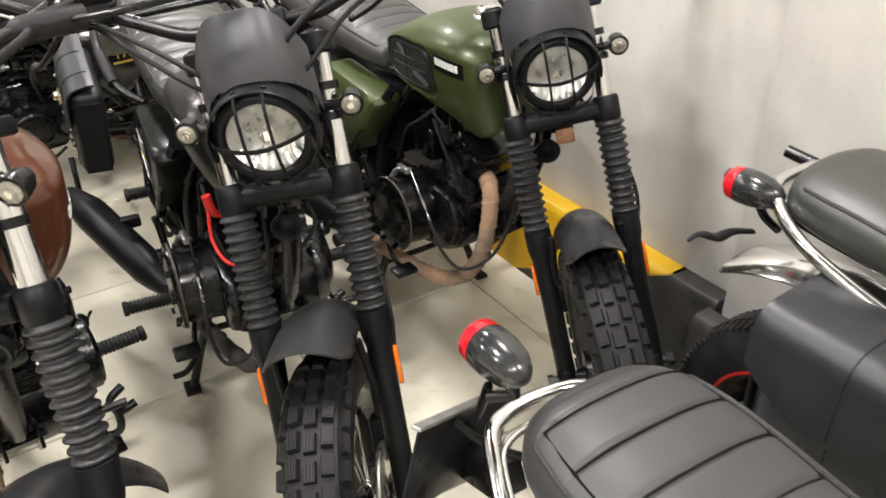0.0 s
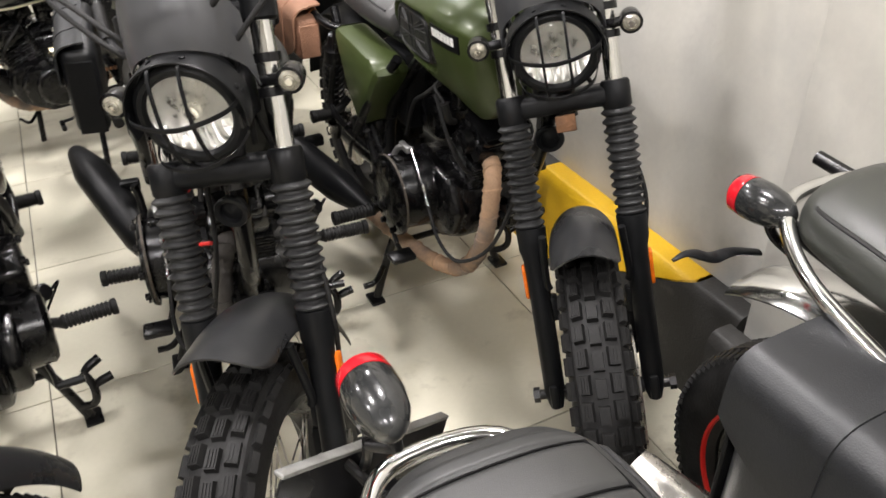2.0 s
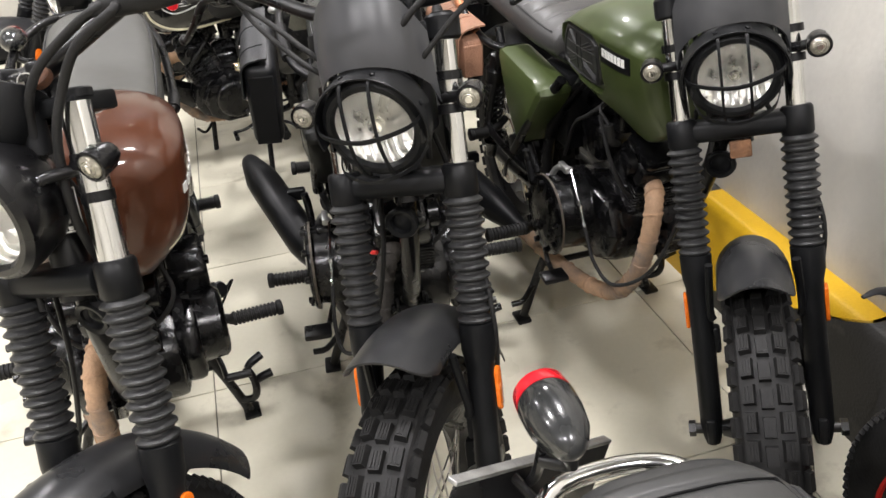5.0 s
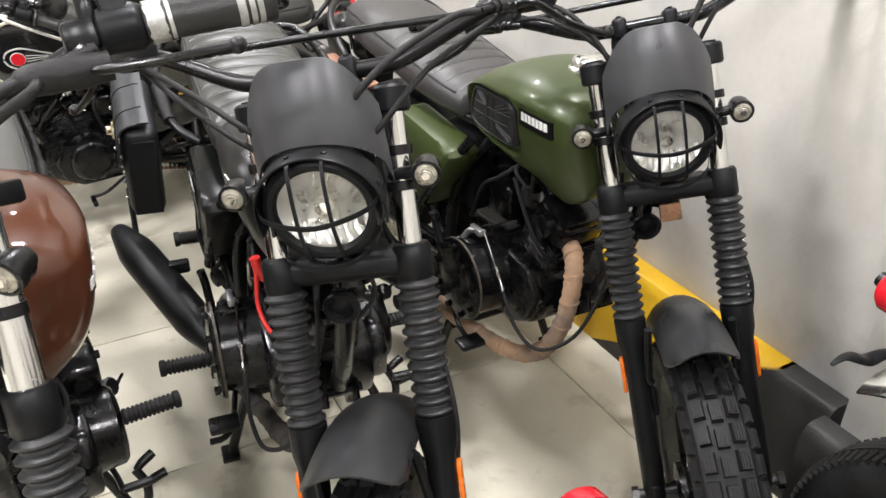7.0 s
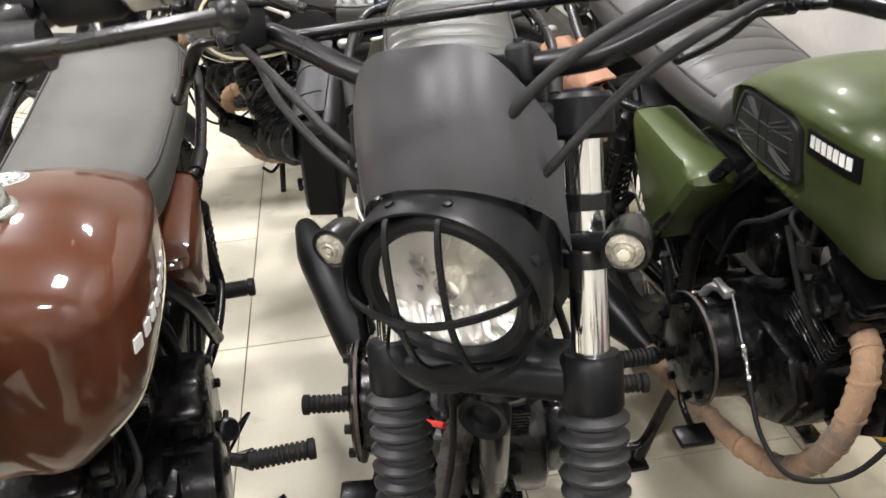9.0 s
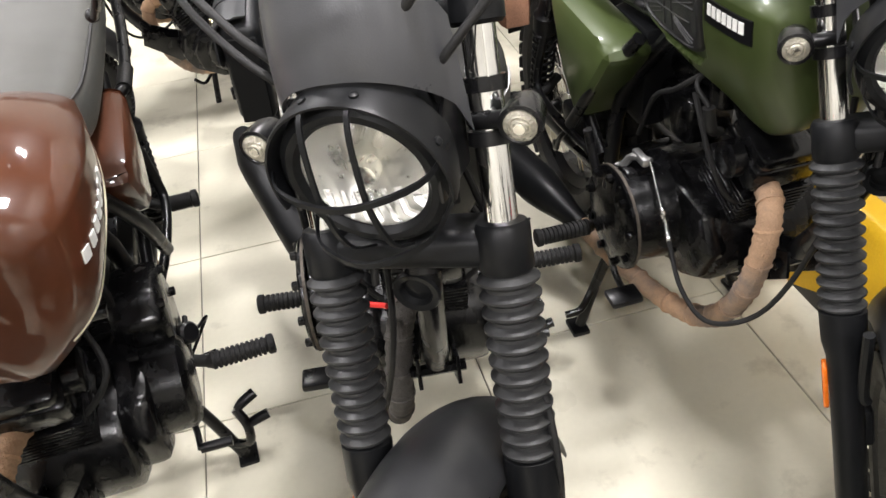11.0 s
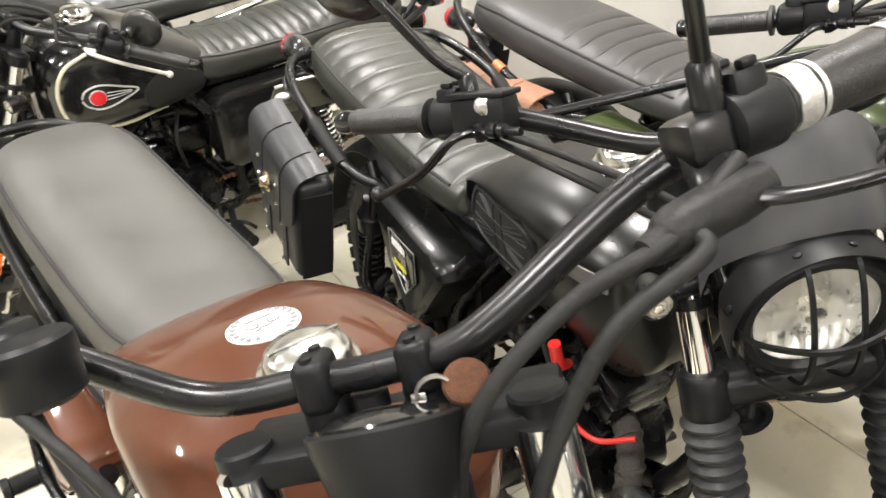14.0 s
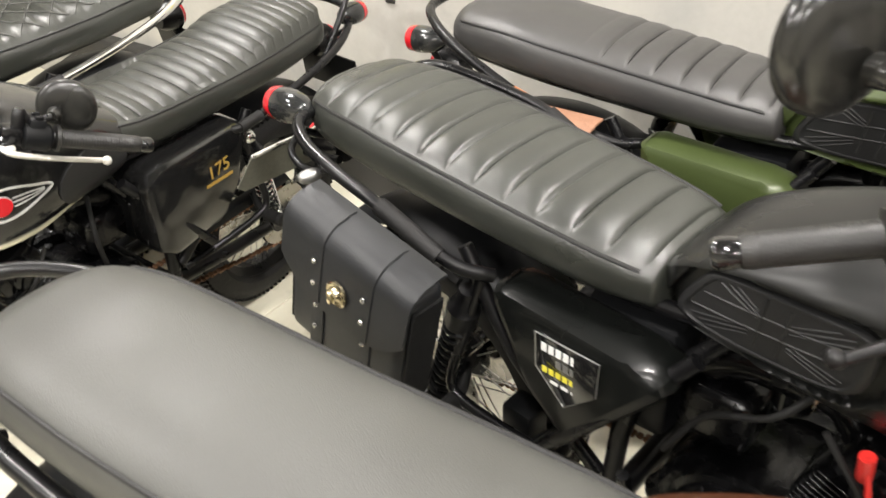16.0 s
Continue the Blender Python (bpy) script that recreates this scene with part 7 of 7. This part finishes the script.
def brown_details(thing, tk, sm):
    """Round tank sticker, painted highlights on the side edges, ignition key with leather fob, data plate."""
    cx, r = -0.295, 0.032

    def disc(name, rings, off, mat, parent, label=""):
        bm = B()
        loops = [[(cx + q * math.cos(6.28318 * k / 32), q * math.sin(6.28318 * k / 32), scrambler_z(cx + q * math.cos(6.28318 * k / 32), q * math.sin(6.28318 * k / 32)) + (off if i else -0.001)) for k in range(32)] for i, q in enumerate(rings)]
        ring_loft(bm, loops, caps=(False, rings[-1] < 0.002))
        return part(name, bm, mat, parent, label)

    st = disc("round_sticker", (r, r, r * 0.6, r * 0.3, 0.001), 0.0012, WHITE, tk, "round white sticker with grey print")
    for q0, q1 in ((0.97, 0.93), (0.66, 0.62)):
        disc("print_ring", (r * q0, r * q0, r * q1), 0.0017, GREY_PRINT, st)
    for k in range(22):
        a = 6.28318 * k / 22
        if abs(math.cos(a)) < 0.93:
            bm = B()
            x, y = cx + r * 0.8 * math.cos(a), r * 0.8 * math.sin(a)
            block(bm, (0.006, 0.0042, 0.0006), Matrix.Translation((x, y, scrambler_z(x, y) + 0.0016)) @ Matrix.Rotation(a, 4, "Z") @ Matrix.Rotation(radians(-14), 4, "Y"), 0)
            part("print_bar", bm, GREY_PRINT, st)
    for dy in (-0.0095, 0.0095):
        x = cx - 0.002
        part("print_ring", lathe(B(), [(0, 0.0042), (0.0008, 0.0042), (0.0008, 0.0060), (0, 0.0060)], Matrix.Translation((x, dy, scrambler_z(x, dy) + 0.0012)) @ Matrix.Rotation(radians(-14), 4, "Y"), 20, (False, False)), GREY_PRINT, st)
    for dx, dy, w, h in ((0.005, 0.0, 0.003, 0.013), (0.008, -0.008, 0.003, 0.005), (-0.013, 0.0, 0.003, 0.024)):
        x, y = cx + dx, dy
        bm = B()
        block(bm, (w, h, 0.0006), Matrix.Translation((x, y, scrambler_z(x, y) + 0.0016)) @ Matrix.Rotation(radians(-14), 4, "Y"), 0)
        part("print_bar", bm, GREY_PRINT, st)
    # pale line painted for the highlight on the lower panel edge
    for s in (-1, 1):
        tank_line(tk, "side_line", [(-0.115, 0.715), (-0.17, 0.735), (-0.26, 0.765), (-0.36, 0.790), (-0.45, 0.800)], 0.0014, CREAM, s, plain_side)
    bm = B()
    lathe(bm, [(0.03, 0.017), (0.098, 0.017), (0.101, 0.014), (0.099, 0.010), (0.099, 0.0)], Matrix.Translation((0.035, 0.040, 0)), 22, (True, False))
    ig = part("ignition_lock", bm, BLACK_MATT, thing, "", sm)
    bm = B()
    block(bm, (0.002, 0.009, 0.022), Matrix.Translation((0.035, 0.040, 0.108)), 0.0005)
    lathe(bm, [(-0.002, 0.011), (-0.002, 0.0125), (0.002, 0.0125), (0.002, 0.011)], axis_m((0.035, 0.050, 0.116), (1, 0.3, 0)), 20, (False, False))
    part("key", bm, STEEL, ig, "steel key on a ring")
    bm = B()
    prof = [(-0.006, 0.004), (-0.008, 0.012), (-0.006, 0.019), (0.0, 0.021), (0.006, 0.019), (0.008, 0.012), (0.006, 0.004)]
    lathe(bm, prof, axis_m((0.030, 0.069, 0.118), (0.75, 0.1, 0.65)) @ Matrix.Scale(0.72, 4), 24)
    part("key_fob", bm, FOB_LEATHER, ig, "round worn brown leather key fob")
    bm = B()
    pm = Matrix.Translation((0.020, 0.036, -0.042)) @ Matrix.Rotation(radians(46), 4, "Z")
    block(bm, (0.003, 0.040, 0.058), pm, 0.001)
    dp = part("data_plate", bm, BLACK_SATIN, thing, "small black data plate with white print", sm)
    for dy, dz, w, h in ((0.0, 0.027, 0.038, 0.0016), (0.0, -0.027, 0.038, 0.0016), (-0.0182, 0.0, 0.0016, 0.054), (0.0182, 0.0, 0.0016, 0.054)):
        part("print_bar", block(B(), (0.0008, w, h), pm @ Matrix.Translation((0.0018, dy, dz)), 0), WHITE, dp)
    for z, w in ((0.018, 0.028), (0.010, 0.020), (-0.014, 0.026), (-0.023, 0.032)):
        for k in range(4):
            bm = B()
            block(bm, (0.0008, w / 4 * 0.7, 0.005), pm @ Matrix.Translation((0.0018, -w / 2 + w / 4 * (k + 0.5), z)), 0)
            part("print_bar", bm, WHITE, dp)


brown_details(brown_bike, brown_tank, brown_steer)

# motorcycle with chrome rail, seen from behind
chrome_bike, chrome_tank, chrome_steer = motorcycle(
    "black motorcycle with chrome grab rail and stitched roll seat", place(0.43, -2.40, -93, 0, 0, 0.98),
    steer=10, tank_mat=BLACK_GLOSS, tank_label="gloss black fuel tank", seat_mat=LEATHER_DARK, seat_label="charcoal vinyl seat with flat stitched panels",
    ribs=(-0.44, -1.18), pitch=0.060, rail_mat=CHROME, rail_label="chrome grab rail round the seat", fender_mat=CHROME, fender_label="chrome rear fender", tail_sides=(-1,), tail_ind=(-1.281, -0.064, 0.841), rail_y=0.160, tail=-0.012, seat_tail=0.0, knobs=False, knobs_rear=False,
    rail_low=0.080, inner_rail=True, flat=True, seat_wide=0.97, tail_lamp=False, plate_holder=False, stalk_to=(-1.285, -0.075, 0.783))


def plate_carrier(thing):
    """Blank plate on a dark bracket behind the seat."""
    bm = B()
    prism(bm, [(-1.28, 0.66), (-1.40, 0.605), (-1.43, 0.56), (-1.43, 0.50), (-1.40, 0.50), (-1.38, 0.57), (-1.26, 0.62)], 0.05, Matrix.Translation((0, -0.05, 0)), 0.004)
    car = part("plate_carrier", bm, BLACK_SATIN, thing, "dark bracket with a silver-edged blank plate")
    part("stay", tube(B(), [(-1.25, 0.0, 0.66), (-1.30, -0.06, 0.68), (-1.345, -0.09, 0.705)], 0.006, 8, 3), BLACK_SATIN, car)
    part("stay", tube(B(), [(-1.285, -0.075, 0.80), (-1.32, -0.07, 0.72), (-1.40, -0.06, 0.61)], 0.006, 8, 3), BLACK_SATIN, car)
    a, b = vec((-1.300, -0.165, 0.765)), vec((-1.440, 0.072, 0.612))
    d = (b - a).normalized()
    back = d.cross(vec((0, 0, 1))).normalized()
    up = back.cross(d)
    pm = Matrix.Translation((a + b) / 2) @ Matrix((d, back, up)).transposed().to_4x4()
    bm = B()
    block(bm, ((b - a).length, 0.004, 0.110), pm @ Matrix.Translation((0, 0.004, -0.058)), 0.002)
    part("number_plate", bm, BLACK_SATIN, car)
    bm = B()
    block(bm, ((b - a).length, 0.014, 0.006), pm, 0.002)
    part("plate_edge", bm, ALU, car, "silver edge")


plate_carrier(chrome_bike)

# motorcycle with red rims beside the pier
red_rim_bike, red_tank, red_steer = motorcycle(
    "black motorcycle with red-lined rims, chrome fender and saddlebag", place(1.16, -2.12, -90),
    steer=0, tank_mat=BLACK_GLOSS, tank_label="gloss black fuel tank", seat_mat=LEATHER, seat_label="smooth black vinyl seat",
    rail_mat=CHROME, rail_label="chrome grab rail", fender_mat=CHROME, fender_label="chrome rear fender", knobs=False, knobs_rear=False, stripe=True, half=0.17, back=-0.2,
    spoked=False, tail_ind=(-1.11, -0.10, 0.79), tail_sides=(-1,), tail=-0.20, rail_low=0.02, rail_y=0.168, fender_end=124, seat_tail=-0.14, muffler_mat=STEEL, muffler_label="brushed steel muffler", rear_w=0.13, rear_r=0.268, exh_tip=(-1.04, -0.325, 0.46), tail_lamp=False, plate_holder=False)
part("bracket_blade", blade(B(), [(-1.10, -0.10, 0.716), (-1.106, -0.145, 0.728), (-1.110, -0.178, 0.726), (-1.112, -0.204, 0.738), (-1.113, -0.228, 0.746), (-1.113, -0.248, 0.742)],
     [(0.008, 0.004), (0.009, 0.005), (0.012, 0.006), (0.012, 0.006), (0.006, 0.003), (0.003, 0.002)]), BLACK_MATT, red_rim_bike, "thin bent black bracket")
saddlebag(red_rim_bike, -1, -0.93, -0.58, 0.40, 0.74, 0.16, 0.30, LEATHER_BAG, False, 0.045)

# black motorcycle standing across the back
classic_bike, classic_tank, classic_steer = motorcycle(
    "gloss black classic motorcycle with cream pinstripes and white levers", place(-0.12, 1.215, 187, -9, 0.0, 0.95),
    steer=14, head=0.855, half=0.37, back=-0.205, mid_f=-0.09, rise=0.035, lever_drop=0.05, tank_mat=BLACK_GLOSS, tank_label="gloss black fuel tank with cream pinstripes", seat_label="black vinyl seat with sewn rolls",
    ribs=(-0.46, -1.2), pitch=0.036, dip=0.02, hump=0.022, mirrors={1: ((-0.143, 0.273, 0.229), (-0.80, -0.50, 0.05))}, mirror_r=0.047, lever_tip={1: (-0.217, 0.311, 0.136)}, rib_deep=0.8, seat_tail=-0.035, lamp_at=(0.130, -0.040, -0.070), knobs=False, knobs_rear=False, cover_shape=[(-0.45, 0.70), (-0.50, 0.725), (-0.75, 0.735), (-0.765, 0.705), (-0.73, 0.57), (-0.67, 0.50), (-0.51, 0.485), (-0.46, 0.52)], lever_mat=LEVER_WHITE, lever_label="white enamelled lever", stand=False, spring_mat=CHROME)


def classic_details(thing, tk, sm):
    """Tank emblem, pinstripes, digits on the side cover, rack, bar-end mirror."""
    drop = [(-0.136, 0.808), (-0.145, 0.825), (-0.168, 0.835), (-0.195, 0.834), (-0.235, 0.821), (-0.272, 0.804), (-0.235, 0.787), (-0.195, 0.774), (-0.168, 0.773), (-0.145, 0.786), (-0.136, 0.802)]
    for s in (-1, 1):
        em = tank_line(tk, "tank_emblem", drop, 0.0026, SILVER_PRINT, s)
        tagged(em, "silver teardrop emblem with a red round centre")
        c = [(-0.172 + 0.019 * math.cos(6.28318 * k / 20), 0.804 + 0.019 * math.sin(6.28318 * k / 20)) for k in range(20)]
        tank_patch(em, "emblem_centre", c, RED_LENS, s, 0.0040)
        tank_line(em, "emblem_ring", c + c[:1], 0.0020, SILVER_PRINT, s)
        for dz in (-0.009, 0.0, 0.009):
            tank_line(em, "emblem_line", [(-0.194, 0.804 + dz), (-0.225, 0.804 + dz * 0.75), (-0.255, 0.804 + dz * 0.25)], 0.0014, SILVER_PRINT, s)
        for k in range(3):
            tank_line(em, "print_bar", [(-0.164 - 0.008 * k, 0.811), (-0.164 - 0.008 * k, 0.798)], 0.0014, SILVER_PRINT, s)
        oval = [(-0.384 + 0.092 * math.cos(6.28318 * k / 20) * (1.0 + 0.10 * math.cos(6.28318 * k / 20)), 0.765 + 0.066 * math.sin(6.28318 * k / 20) + 0.10 * 0.088 * math.cos(6.28318 * k / 20)) for k in range(20)]
        tank_patch(tk, "knee_panel", oval, PAD_RUBBER, s, 0.004, "oval charcoal rubber knee panel")
        tank_line(tk, "pinstripe", [(-0.175, 0.912), (-0.12, 0.888), (-0.092, 0.845), (-0.088, 0.79), (-0.105, 0.745), (-0.155, 0.712), (-0.22, 0.703), (-0.29, 0.701), (-0.36, 0.703)], 0.0046, CREAM, s)
        cv = bpy.data.curves.new("digits", "FONT")
        cv.body, cv.size, cv.extrude, cv.align_x, cv.align_y = "175", 0.048, 0.0008, "CENTER", "CENTER"
        cv.materials.append(GOLD)
        dg = new("digits", cv)
        dg.parent = thing
        dg.matrix_basis = Matrix.Translation((-0.657, s * 0.1712, 0.650)) @ Matrix.Rotation(radians(180 if s > 0 else 0), 4, "Z") @ Matrix.Rotation(radians(90), 4, "X") @ Matrix.Rotation(radians(5 * s), 4, "Z")
        tagged(dg, "gold digits on the side cover")
        bm = B()
        block(bm, (0.085, 0.001, 0.008), Matrix.Translation((-0.657, s * 0.1708, 0.620)), 0)
        part("print_bar", bm, GOLD, thing)
        bm = B()
        bmesh.ops.create_uvsphere(bm, u_segments=14, v_segments=10, radius=0.018, matrix=Matrix.Translation((-0.783, s * 0.150, 0.668)))
        part("shock_cap", bm, CHROME, thing, "chrome shock absorber cap")
    bm = B()
    for s in (-1, 1):
        tube(bm, [(-1.10, s * 0.135, 0.74), (-1.18, s * 0.13, 0.83), (-1.25, s * 0.115, 0.885), (-1.36, s * 0.10, 0.89), (-1.42, s * 0.05, 0.888), (-1.425, 0, 0.888)], 0.0085, 10, 5)
        tube(bm, [(-1.24, s * 0.035, 0.885), (-1.42, s * 0.035, 0.888)], 0.006, 8, 1)
    tube(bm, [(-1.25, -0.115, 0.885), (-1.25, 0.115, 0.885)], 0.0065, 8, 1)
    part("luggage_rack", bm, BLACK_SATIN, thing, "small black tubular luggage rack")


classic_details(classic_bike, classic_tank, classic_steer)

# second motorcycle at the back
quilt_bike, quilt_tank, quilt_steer = motorcycle(
    "black motorcycle with quilted seat and chrome rail", place(-0.32, 1.74, 184, -7),
    steer=15, tank_mat=BLACK_GLOSS, tank_label="gloss black fuel tank", seat_label="black quilted vinyl seat", quilt=True, rail_mat=CHROME, rail_label="chrome grab rail",
    knobs=False, knobs_rear=False, stand=False)


# narrow yellow strip on the wall with a black foot
bm = B()
block(bm, (0.004, 0.035, 0.90), Matrix.Translation((WALL_X - 0.0022, 1.29, 1.13)), 0.001)
strip = tagged(new("wall_strip", mesh_of("wall_strip", bm, YELLOW_PRINT)), "narrow yellow strip on the plaster wall with a black foot", "strip")
bm = B()
block(bm, (0.005, 0.035, 0.012), Matrix.Translation((WALL_X - 0.0027, 1.29, 0.6735)), 0.001)
part("strip_foot", bm, BLACK_PAINT, strip)


# ---- floor tiles ----
TILE_S, JOINT = 0.6, 0.003


def tile_mesh(w, d):
    bm = B()
    block(bm, (w - JOINT, d - JOINT, 0.008), Matrix.Translation((w / 2, d / 2, -0.004)), 0.0012, 1)
    return mesh_of("tile", bm, TILE)


full = tile_mesh(TILE_S, TILE_S)
edge = tile_mesh(WALL_X - 1.2, TILE_S)
for i in range(-7, 3):
    for j in range(-7, 7):
        part("tile", edge if i == 2 else full, None, floor, "", Matrix.Translation((i * TILE_S, j * TILE_S, 0)))
